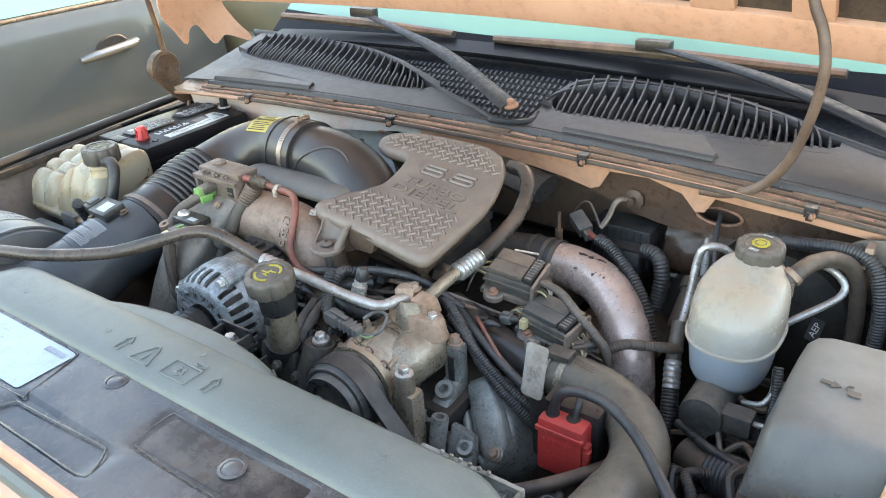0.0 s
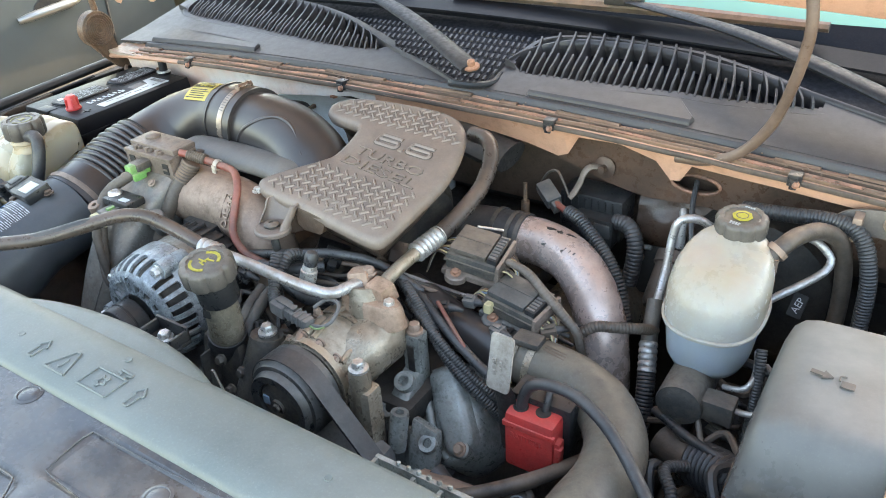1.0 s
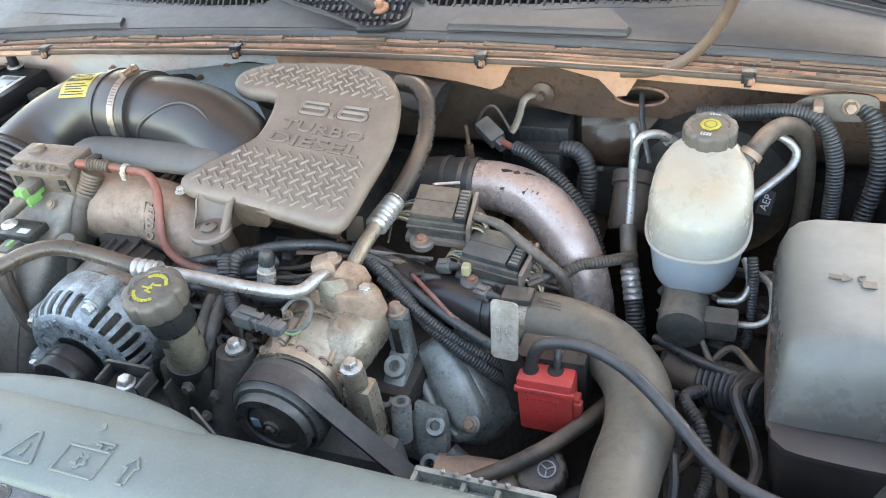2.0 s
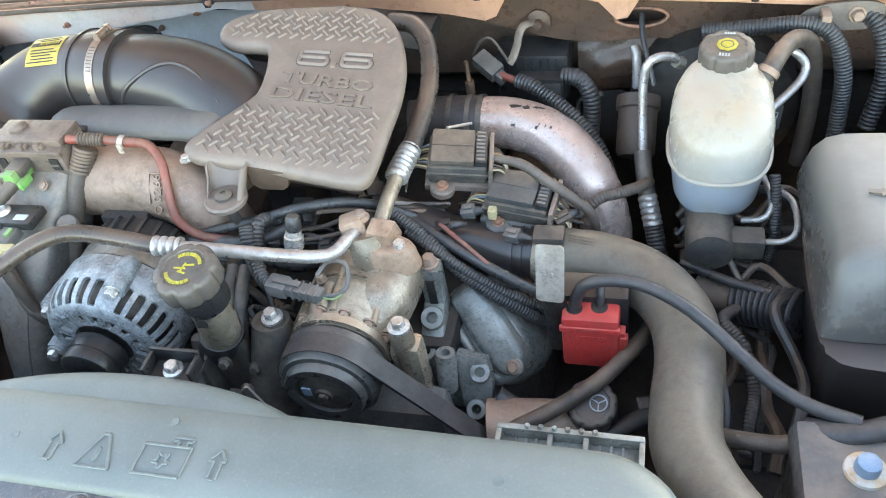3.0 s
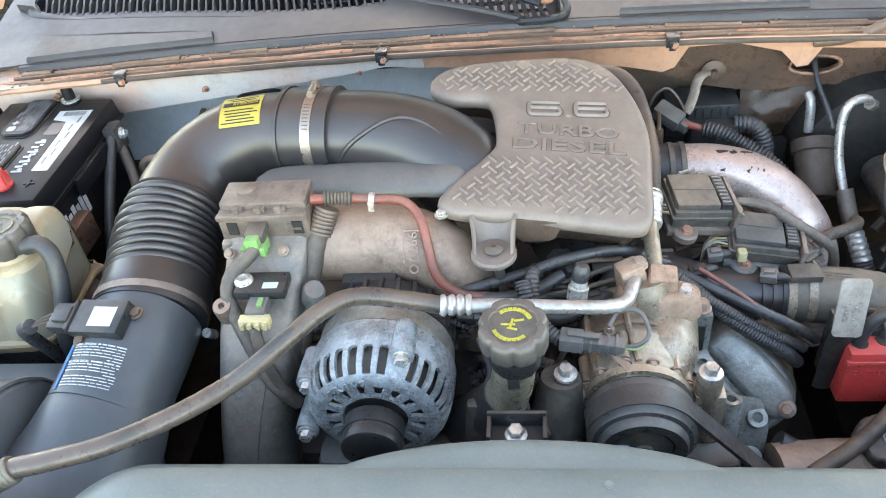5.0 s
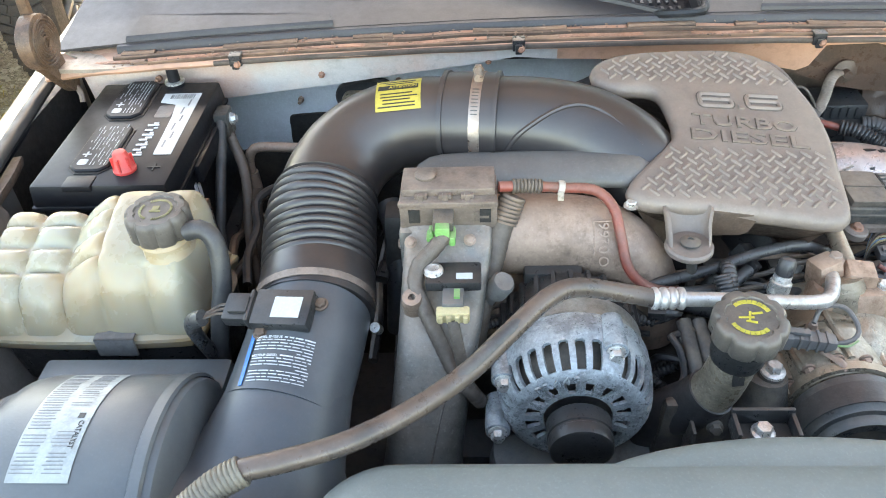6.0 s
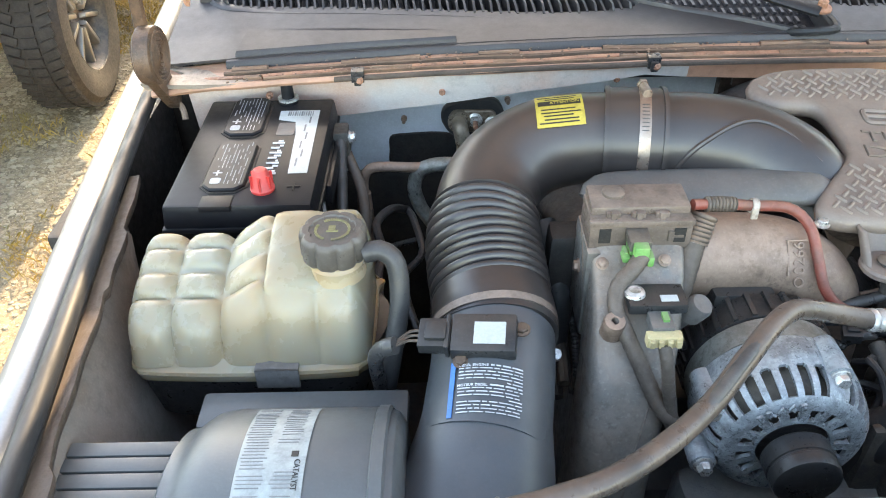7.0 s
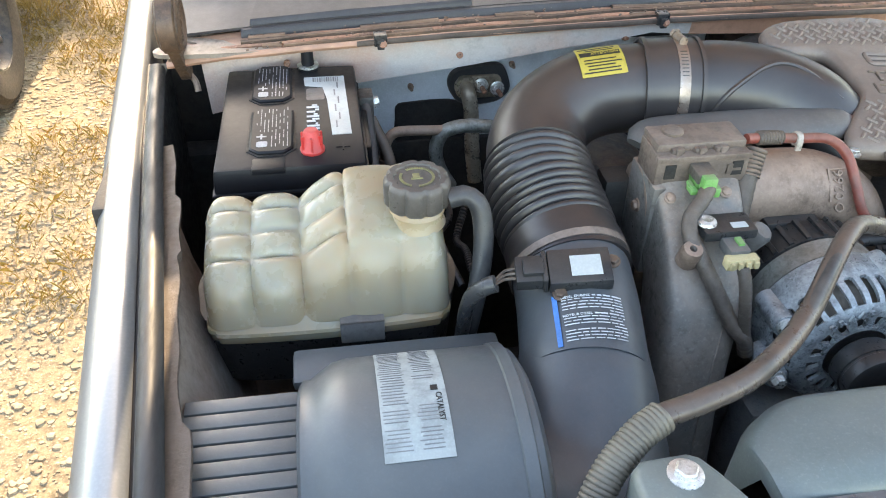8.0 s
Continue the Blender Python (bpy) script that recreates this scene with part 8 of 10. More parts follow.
# compressor side brackets, in bare aluminium
side = thing("accessory_bracket", (0.28, 0.31, 0.85), "dirty cast aluminium accessory bracket with bolt eyes", "bracket")
part("slotted_post", box(0.238, 0.264, 0.352, 0.376, 0.955, 1.046), cast_grey, side, bevel=0.004)
# the slot is a dark plate, its shade given by colour
part("post_slot", box(0.246, 0.256, 0.3505, 0.353, 0.985, 1.030), shade_black, side)
part("post_bolt", hexbolt((0.251, 0.364, 1.046), (0, 0, 1), 0.0085, 0.014), tan_cast, side)
part("arm", skin([[(0.236, 0.352, 0.99), (0.264, 0.348, 0.99), (0.264, 0.372, 0.985), (0.236, 0.376, 0.985)], [(0.238, 0.318, 0.972), (0.268, 0.316, 0.972), (0.268, 0.345, 0.955), (0.238, 0.347, 0.955)], [(0.234, 0.292, 0.945), (0.268, 0.290, 0.945), (0.270, 0.32, 0.92), (0.234, 0.32, 0.92)], [(0.24, 0.280, 0.88), (0.285, 0.280, 0.88), (0.285, 0.31, 0.86), (0.24, 0.31, 0.86)]]), cast_grey, side, bevel=0.005)
part("wing", skin([[(0.284, 0.300, 0.962), (0.322, 0.300, 0.952), (0.322, 0.314, 0.946), (0.284, 0.314, 0.956)], [(0.286, 0.284, 0.930), (0.329, 0.284, 0.925), (0.329, 0.300, 0.918), (0.286, 0.300, 0.924)], [(0.290, 0.272, 0.885), (0.326, 0.272, 0.885), (0.326, 0.29, 0.88), (0.290, 0.29, 0.88)]]), cast_grey, side, bevel=0.004)
for x, y, z, r, l in ((0.253, 0.328, 0.990, 0.0145, 0.045), (0.247, 0.299, 0.963, 0.013, 0.05), (0.314, 0.288, 0.942, 0.0125, 0.03), (0.309, 0.264, 0.898, 0.0125, 0.04)):
    eye = part("bolt_eye", spun([(r, -l), (r * 1.03, -0.004), (r * 0.94, 0.0), (r * 0.5, 0.0), (r * 0.46, -0.002), (r * 0.46, -0.014), (0.001, -0.014)], along((x, y, z), (0.06, -0.55, 0.83)), 22), cast_grey, side)
    part("bore", spun([(r * 0.45, -0.013), (0.001, -0.0128)], along((x, y, z), (0.06, -0.55, 0.83)), 14, False, False), shade_black, eye)
part("sleeve", spun([(0.0125, -0.055), (0.0125, -0.003), (0.0115, 0.0), (0.006, 0.0), (0.006, -0.01)], along((0.278, 0.284, 0.982), (0.03, 0.22, 1)), 22), cast_grey, side, "upright bolt sleeve")
part("web", skin([[(0.262, 0.30, 0.94), (0.29, 0.292, 0.95), (0.29, 0.304, 0.945), (0.262, 0.312, 0.935)], [(0.262, 0.28, 0.88), (0.295, 0.275, 0.88), (0.295, 0.29, 0.875), (0.262, 0.29, 0.875)]]), cast_grey, side, bevel=0.003)

# finned aluminium module beside the shroud, coolant filler cap below it
fin = thing("finned_module", (0.443, 0.10, 1.06), "bare aluminium fuel cooler tray with ribs and small studs", "module")
part("case", box(0.381, 0.505, 0.060, 0.118, 1.050, 1.094), alloy, fin, bevel=0.004)
part("rear_wall", box(0.379, 0.507, 0.117, 0.123, 1.060, 1.107), alloy, fin, bevel=0.002)
part("end_wall", box(0.379, 0.384, 0.060, 0.118, 1.085, 1.106), alloy, fin, bevel=0.0015)
part("end_wall", box(0.502, 0.507, 0.060, 0.118, 1.085, 1.106), alloy, fin, bevel=0.0015)
for x in (0.424, 0.455):
    part("divider", box(x, x + 0.005, 0.060, 0.118, 1.092, 1.104), alloy, fin, bevel=0.0015)
for k in range(3):
    part("low_rib", box(0.395 + 0.009 * k, 0.397 + 0.009 * k, 0.070, 0.116, 1.093, 1.0965) + box(0.468 + 0.010 * k, 0.470 + 0.010 * k, 0.070, 0.116, 1.093, 1.0965), alloy, fin)
for k in range(6):
    part("stud", spun([(0.0026, -0.006), (0.0026, 0.002), (0.0016, 0.0034)], Matrix.Translation((0.406 + 0.0118 * k, 0.1205, 1.107)), 12), alloy, fin)
part("bail", tube([(0.428, 0.098, 1.096), (0.433, 0.100, 1.103), (0.442, 0.100, 1.105), (0.450, 0.097, 1.100), (0.456, 0.094, 1.097)], 0.0016, 8, 0.004), steel_tube, fin, "thin wire bail")
steer = thing("steering_fluid_cap", (0.448, 0.267, 0.85), "dark brown power steering cap with an engraved wheel symbol", "cap")
part("cap", knobbed(0.030, 0.026, 10, 0.06).at(along((0.448, 0.270, 0.912), (0, -0.25, 1))), cap_black, steer)
sm2 = along((0.448, 0.270, 0.912), (0, -0.25, 1), (0, 1, 0))
part("wheel_symbol", spun([(0.0105, 0.0255), (0.0105, 0.0268), (0.0088, 0.0268), (0.0088, 0.0255)], sm2 @ pose(0.008, 0, 0), 24, False, False) + total([box(0.0005, 0.009, -0.0007, 0.0007, 0.0255, 0.0267).at(sm2 @ pose(0.008, 0, 0, 0, 0, a)) for a in (30, 150, 270)]), ink_faint, steer)
part("flame_mark", total([box(-0.0165 + 0.0028 * k, -0.0155 + 0.0028 * k, 0.003, 0.012, 0.0255, 0.0265).at(sm2 @ pose(0, 0, 0, 0, 0, 15)) for k in range(4)]), tape_brown, steer)
part("neck", spun([(0.026, -0.10), (0.024, 0.0)], sm2, 20), dark_iron, steer)
part("pump_body", tube([(0.33, 0.24, 0.90), (0.39, 0.25, 0.90), (0.44, 0.265, 0.88)], [0.035, 0.032, 0.032], 16, 0.02), tan_cast, steer)

# brake fluid reservoir on its master cylinder
brake = thing("brake_reservoir", (0.582, 0.58, 1.0), "stained white brake fluid reservoir with a black cap", "reservoir")


def oval(cx, cy, rx, ry, z, tilt=0.0, n=48, p=2.5):
    out = []
    for k in range(n):
        a = 2 * math.pi * k / n
        c, s = math.cos(a), math.sin(a)
        x, y = rx * math.copysign(abs(c) ** (2 / p), c), ry * math.copysign(abs(s) ** (2 / p), s)
        out.append((cx + x, cy + y, z + tilt * y))
    return out


RES = [(0.566, 0.040, 0.040, 1.002), (0.566, 0.047, 0.052, 1.006), (0.566, 0.052, 0.060, 1.020), (0.568, 0.056, 0.066, 1.052), (0.570, 0.0595, 0.070, 1.068), (0.570, 0.0605, 0.071, 1.090), (0.572, 0.0602, 0.070, 1.112), (0.577, 0.0575, 0.066, 1.128), (0.584, 0.0525, 0.059, 1.138), (0.594, 0.0460, 0.050, 1.145), (0.608, 0.036, 0.037, 1.150), (0.618, 0.028, 0.029, 1.153), (0.625, 0.026, 0.026, 1.157)]
rbody = part("bottle", skin([oval(0.581, cy, rx, ry, z, 0.12) for cy, rx, ry, z in RES[:5]]), white_plastic, brake, "milky bluish-white lower half of the bottle", smooth=80)
part("bottle_top", skin([oval(0.581, cy, rx, ry, z, 0.12) for cy, rx, ry, z in RES[4:]]), stained_plastic, rbody, "beige upper half with rusty stains", smooth=80)
part("weld_seam", skin([oval(0.581, 0.569, 0.0600 + d, 0.0702 + d, 1.074 + z, 0.12) for d, z in ((0, -0.0025), (0.0028, -0.0018), (0.0034, 0), (0.0028, 0.0018), (0, 0.0025))], cap0=False, cap1=False), stained_plastic, rbody)
part("foot", total([spun([(0.004, -0.016), (0.004, 0.006)], Matrix.Translation((x, 0.525, 1.000)), 10) for x in (0.572, 0.592)]), white_plastic, rbody)
bm_ = along((0.583, 0.632, 1.148), (0, -0.06, 1), (0, 1, 0))
bcap = part("cap", knobbed(0.0325, 0.0272, 9, 0.08).at(bm_), cap_black, brake, "grey-brown lobed cap with yellow symbol")
part("yellow_symbol", spun([(0.0125, 0.0262), (0.0125, 0.0276), (0.001, 0.0276)], bm_, 8), yellow_ink, bcap, "worn yellow octagon")
part("symbol_ring", spun([(0.0078, 0.0274), (0.0078, 0.0279), (0.0066, 0.0279), (0.0066, 0.0274)], bm_, 20, False, False), cap_black, bcap)
for turn in (80, 262):
    part("print", total([box(-0.024 + 0.0034 * j, -0.0218 + 0.0034 * j, -0.006 + 0.0034 * k, -0.0036 + 0.0034 * k, 0.0270, 0.0277).at(bm_ @ pose(0, 0, 0, 0, 0, turn)) for k in range(4) for j in range(2 if turn == 80 else 1)]), ink_faint, bcap)
master = thing("brake_master_cylinder", (0.576, 0.5, 0.93), "rusty iron brake master cylinder with steel lines", "master cylinder")
part("body", spun([(0.008, 0.0), (0.021, 0.0005), (0.024, 0.002), (0.0285, 0.002), (0.0295, 0.005), (0.0295, 0.10), (0.027, 0.105), (0.027, 0.25)], along((0.576, 0.462, 0.985), (0, 1, 0)), 32), dark_iron, master)
part("port", box(0.598, 0.640, 0.470, 0.500, 0.97, 1.00), dark_iron, master, bevel=0.004)
part("brake_line", tube([(0.635, 0.485, 0.988), (0.66, 0.480, 0.995), (0.675, 0.49, 1.005), (0.672, 0.53, 1.015), (0.655, 0.56, 1.01)], 0.004, 10, 0.008), steel_tube, master)
part("brake_line", tube([(0.615, 0.520, 0.99), (0.64, 0.515, 1.0), (0.648, 0.53, 1.015), (0.64, 0.57, 1.02)], 0.004, 10, 0.008), steel_tube, master)
part("brake_line", tube([(0.60, 0.47, 0.97), (0.62, 0.44, 0.955), (0.66, 0.43, 0.95)], 0.004, 10, 0.008), dark_iron, master)
part("sensor_loom", tube([(0.648, 0.545, 1.045), (0.652, 0.530, 1.02), (0.655, 0.51, 0.97), (0.65, 0.50, 0.93)], 0.0065, 10, wave=(0.004, 0.001)), loom, master)
boost = thing("brake_booster", (0.50, 0.78, 0.85), "dark drum brake booster behind the reservoir", "brake booster")
part("drum", spun([(0.02, 0.0), (0.09, 0.004), (0.115, 0.02), (0.12, 0.05), (0.12, 0.10)], along((0.585, 0.735, 0.985), (0, 1, 0)), 40), shade_black, boost)
part("accumulator", spun([(0.01, 0), (0.024, 0.002), (0.028, 0.008), (0.028, 0.07), (0.032, 0.072), (0.032, 0.09)], along((0.478, 0.670, 0.965), (0.02, 0.75, 0.66)), 28), flange_brown, boost, "rusty brown cylinder")
part("bracket", slab(rounded(0.075, 0.085, 0.012), [(0, 0), (0, 0.004)], along((0.425, 0.79, 0.955), (0.1, -1, 0.15))), shade_black, boost)
part("bracket_edge", tube([(0.386, 0.784, 0.915), (0.387, 0.782, 0.980), (0.398, 0.780, 0.997), (0.425, 0.778, 1.003)], 0.004, 8, 0.01), alloy, boost, "bright bare metal edge")
part("nut", hexbolt((0.405, 0.784, 0.978), (0.1, -1, 0.15), 0.006, 0.008), tan_cast, boost)
steel = thing("steering_line", (0.505, 0.65, 0.95), "bare metal hydraulic line with a crimped hose below", "pipe")
part("tube", tube([(0.530, 0.700, 1.108), (0.520, 0.692, 1.120), (0.503, 0.684, 1.124), (0.490, 0.678, 1.116), (0.486, 0.672, 1.090), (0.487, 0.655, 1.050), (0.490, 0.618, 1.015)], 0.0062, 14, 0.006), steel_tube, steel, "pale bare metal tube")
part("nut", spun([(0.009, 0), (0.009, 0.012), (0.007, 0.013)], along((0.527, 0.697, 1.110), (0.7, 0.5, -0.6)), 6), alloy, steel)
part("collar", tube([(0.489, 0.616, 1.022), (0.494, 0.590, 0.995), (0.499, 0.572, 0.978)], 0.0115, 14, 0.006), dark_iron, steel)
part("ferrule", tube([(0.498, 0.574, 0.980), (0.504, 0.557, 0.962), (0.508, 0.546, 0.950)], 0.0125, 16, wave=(0.009, 0.0016)), steel_tube, steel, "bright crimped ferrule")
part("hose", tube([(0.507, 0.548, 0.952), (0.515, 0.525, 0.925), (0.52, 0.50, 0.88), (0.52, 0.48, 0.80)], 0.0125, 14, wave=(0.005, 0.0014)), loom, steel)
part("second_tube", tube([(0.470, 0.775, 1.085), (0.474, 0.765, 1.075), (0.476, 0.755, 1.03)], 0.007, 10, 0.01), steel_tube, steel)
cross = thing("charge_sensor_lead", (0.47, 0.52, 0.98), "short corrugated sleeve across the silver pipe", "wire loom")
part("sleeve", tube([(0.415, 0.505, 1.005), (0.440, 0.520, 1.020), (0.465, 0.532, 1.020), (0.490, 0.555, 1.012), (0.50, 0.59, 0.99)], 0.0075, 12, wave=(0.0045, 0.0009)), tape_brown, cross)

# vacuum hose, loom and bent tube beyond the reservoir
vac = thing("vacuum_hose", (0.66, 0.66, 1.05), "brown rubber vacuum hose beside the reservoir", "hose")
part("hose", tube([(0.625, 0.612, 1.132), (0.634, 0.622, 1.144), (0.649, 0.652, 1.152), (0.670, 0.690, 1.145), (0.692, 0.712, 1.124), (0.704, 0.722, 1.077), (0.709, 0.722, 1.008), (0.705, 0.71, 0.93)], 0.0115, 14, 0.008), brown_hose, vac)
part("clip", ring((0.632, 0.620, 1.142), (0.5, 0.6, 0.6), 0.0125, 0.008, 0.0015) + box(0.624, 0.638, 0.604, 0.609, 1.118, 1.138), tan_cast, vac)
bent = solo("bent_tube", tube([(0.605, 0.615, 1.040), (0.636, 0.640, 1.060), (0.672, 0.670, 1.082), (0.686, 0.688, 1.092), (0.688, 0.698, 1.103), (0.677, 0.700, 1.116), (0.664, 0.702, 1.123), (0.650, 0.71, 1.122)], 0.0055, 12, 0.006), steel_tube, "bent bare metal tube beside the reservoir", "pipe")
bulk = thing("bulkhead_loom", (0.66, 0.74, 1.1), "black corrugated looms on a pale bulkhead bracket", "wire loom")
part("loom", tube([(0.56, 0.745, 1.125), (0.62, 0.735, 1.135), (0.68, 0.725, 1.145), (0.715, 0.715, 1.135), (0.735, 0.70, 1.09), (0.74, 0.69, 1.02), (0.74, 0.68, 0.95)], 0.0105, 14, wave=(0.0045, 0.0013)), loom, bulk)
part("loom", tube([(0.74, 0.76, 1.15), (0.775, 0.74, 1.13), (0.79, 0.72, 1.07), (0.78, 0.70, 1.0)], 0.011, 12, wave=(0.0056, 0.0025)), loom, bulk)
part("bracket", slab(outline([(0.675, 1.130), (0.69, 1.155), (0.74, 1.165), (0.775, 1.158), (0.77, 1.13), (0.73, 1.125)], 0.006), [(0, 0), (0, 0.004)], Matrix(((1, 0, 0, 0), (0, 0, 1, 0.742), (0, 1, 0, 0), (0, 0, 0, 1)))), liner_grey, bulk, "pale painted bracket")
part("bolt", hexbolt((0.745, 0.741, 1.148), (0, -1, 0.2), 0.008, 0.012), tan_cast, bulk)
part("clamp", box(0.700, 0.712, 0.715, 0.740, 1.125, 1.160), tan_cast, bulk, bevel=0.003)

# fuse box and second battery
fuse = thing("fuse_box", (0.78, 0.40, 0.90), "dark grey-brown plastic fuse box with a domed dusty lid", "fuse box")
fo = outline([(0.684, 0.30), (0.682, 0.40), (0.692, 0.505), (0.715, 0.535), (0.80, 0.542), (0.875, 0.535), (0.885, 0.50), (0.885, 0.32), (0.875, 0.282), (0.80, 0.270), (0.70, 0.274), (0.688, 0.288)], 0.008)


def fuse_lid():
    """A lid with a flat top, a glossy slope in front of it and a step above the rim."""
    prof = [(0.545, 1.050), (0.541, 1.090), (0.530, 1.118), (0.508, 1.130), (0.42, 1.135), (0.352, 1.132), (0.332, 1.127), (0.320, 1.112), (0.306, 1.086), (0.294, 1.062), (0.290, 1.047)]
    line = [(p.x, p.y) for p, _ in spline([(*q, 0) for q in prof], 0.008)]
    rings = []
    for x, k, low in ((0.671, 0.95, 0.86), (0.674, 0.965, 0.45), (0.680, 0.98, 0.20), (0.690, 0.99, 0.07), (0.706, 1.0, 0.015), (0.73, 1.0, 0.0), (0.80, 1.0, -0.02), (0.87, 1.0, 0.0), (0.895, 0.97, 0.3), (0.90, 0.95, 0.9)):
        rings.append([(x, 0.38 + (y - 0.38) * k, z - (z - 1.046) * low) for y, z in line])
    return skin(rings)


flid = part("lid", fuse_lid(), fuse_brown, fuse, "dusty dark grey domed lid with a glossy front slope", smooth=60)
part("case", slab(fo, [(0.012, 0.86), (0.0, 0.95), (-0.006, 1.035), (-0.014, 1.040), (-0.014, 1.046)]), duct_black, fuse, smooth=50)
part("arrow_mark", slab([(-0.012, -0.003), (0.0, -0.003), (0.0, -0.007), (0.010, 0.0), (0.0, 0.007), (0.0, 0.003), (-0.012, 0.003)], [(0, 0), (0, 0.0012)], Matrix.Translation((0.726, 0.412, 1.1365)) @ pose(0, 0, 0, 0, 0, -6)), cap_black, flid)
part("lock_mark", slab(rounded(0.013, 0.010, 0.001, 1), [(0, 0), (0, 0.0012)], Matrix.Translation((0.750, 0.405, 1.1365))) + tube([(0.742, 0.409, 1.137), (0.741, 0.416, 1.137), (0.747, 0.418, 1.137)], 0.001, 6, 0.003), cap_black, flid)
bat2 = thing("second_battery", (0.76, 0.10, 0.85), "dusty grey-black second battery with a corroded terminal", "battery")
part("case", box(0.645, 0.84, -0.05, 0.205, 0.86, 1.005), cap_black, bat2, bevel=0.006)
part("lid", box(0.640, 0.845, -0.055, 0.210, 1.000, 1.030, 0.004), grey_plastic, bat2, bevel=0.006)
part("vent_cover", box(0.69, 0.75, 0.02, 0.12, 1.030, 1.034), black, bat2, bevel=0.002)
post = part("terminal_post", spun([(0.011, 0), (0.011, 0.010), (0.010, 0.016), (0.007, 0.018)], Matrix.Translation((0.698, 0.158, 1.030)), 20), blue_cap, bat2, "pale blue capped terminal")
part("corrosion", spun([(0.019, 0), (0.018, 0.003), (0.012, 0.004)], Matrix.Translation((0.698, 0.158, 1.030)), 24), crust, post, "crusty white and orange corrosion")
part("cable_clamp", tube([(0.655, 0.205, 1.018), (0.69, 0.195, 1.030), (0.73, 0.205, 1.035)], 0.012, 12, 0.01, flat=0.7), rubber, bat2)
part("side_cable", tube([(0.560, 0.22, 0.97), (0.60, 0.205, 0.985), (0.645, 0.20, 0.995), (0.69, 0.21, 1.02)], 0.009, 12, 0.01), tape_brown, bat2)
duct2 = thing("driver_loom", (0.63, 0.42, 0.9), "wide corrugated conduit into the fuse box", "conduit")
part("conduit", tube([(0.565, 0.46, 0.925), (0.595, 0.445, 0.925), (0.615, 0.438, 0.930)], 0.024, 16, 0.01), tape_brown, duct2)
part("conduit_ribs", tube([(0.612, 0.438, 0.929), (0.64, 0.425, 0.94), (0.68, 0.40, 0.955)], 0.028, 20, wave=(0.008, 0.004)), loom, duct2)
part("lower_cable", tube([(0.545, 0.475, 0.955), (0.60, 0.44, 0.962), (0.66, 0.415, 0.968)], 0.006, 10, 0.01), loom, duct2)
part("yellow_tag", box(0.596, 0.622, 0.462, 0.482, 0.905, 0.908), yellow_paper, duct2)
shelf = thing("wheelhouse_shelf", (0.71, 0.46, 0.78), "dark steel wheelhouse shelf under the fuse box", "shelf")
part("panel", box(0.56, 0.86, 0.20, 0.72, 0.78, 0.85, 0.01), shade_black, shelf, bevel=0.02)
part("edge_flange", box(0.548, 0.562, 0.21, 0.71, 0.80, 0.862), deep_grey, shelf, bevel=0.004)
for k in range(4):
    part("pressed_rib", box(0.585, 0.84, 0.25 + 0.12 * k, 0.275 + 0.12 * k, 0.848, 0.856, 0.003), shade_black, shelf, bevel=0.003)

# wiring at the back of the engine
back = thing("rear_module", (0.32, 0.80, 1.0), "black relay module with a ribbed harness behind the engine", "control module")
part("case", box(0.265, 0.375, 0.770, 0.83, 1.000, 1.075), black, back, bevel=0.006)
part("case_step", box(0.300, 0.370, 0.745, 0.775, 1.000, 1.050), black, back, bevel=0.005)
part("plug", box(-0.022, 0.022, -0.013, 0.013, -0.011, 0.011).at(Matrix.Translation((0.262, 0.735, 1.082)) @ pose(0, 0, 0, 15, 20, -35)), module_grey, back, "dark grey plug", bevel=0.004)
part("plug_nose", box(0.020, 0.036, -0.009, 0.009, -0.008, 0.008, 0.002).at(Matrix.Translation((0.262, 0.735, 1.082)) @ pose(0, 0, 0, 15, 20, -35)), module_grey, back, bevel=0.002)
part("pigtail", tube([(0.282, 0.720, 1.076), (0.298, 0.712, 1.075), (0.312, 0.706, 1.073)], 0.0055, 10, 0.006), red_wire, back)
part("ribbed_lead", tube([(0.308, 0.708, 1.075), (0.330, 0.697, 1.074), (0.352, 0.685, 1.066), (0.380, 0.667, 1.054), (0.408, 0.648, 1.036), (0.432, 0.630, 1.008), (0.450, 0.612, 0.965)], 0.0098, 12, wave=(0.0055, 0.0025)), loom, back)
part("bent_lead", tube([(0.366, 0.762, 1.045), (0.388, 0.757, 1.046), (0.404, 0.748, 1.036), (0.412, 0.738, 1.010), (0.41, 0.725, 0.96)], 0.013, 12, wave=(0.006, 0.0012)), rubber, back)
part("case_rib", total([box(0.272 + 0.012 * k, 0.275 + 0.012 * k, 0.7675, 0.771, 1.054, 1.070) for k in range(8)]), black, back, bevel=0.0008)
part("case_latch", box(0.338, 0.366, 0.742, 0.746, 1.020, 1.044), module_grey, back, bevel=0.002)
part("dipstick", tube([(0.243, 0.690, 1.05), (0.242, 0.692, 1.085)], 0.007, 10, 0.01) + tube([(0.242, 0.692, 1.085), (0.240, 0.695, 1.115)], 0.0032, 8, 0.01), spring_brown, back)
strap = thing("ground_strap", (0.32, 0.78, 1.08), "tarnished braided ground strap bolted to the panel", "ground strap")
part("braid", tube([(0.327, 0.788, 1.120), (0.314, 0.780, 1.122), (0.306, 0.773, 1.114), (0.302, 0.766, 1.098), (0.296, 0.758, 1.082), (0.290, 0.752, 1.074)], 0.0085, 10, wave=(0.0035, 0.0007), flat=0.45), gusset_tan, strap, "woven metal braid")
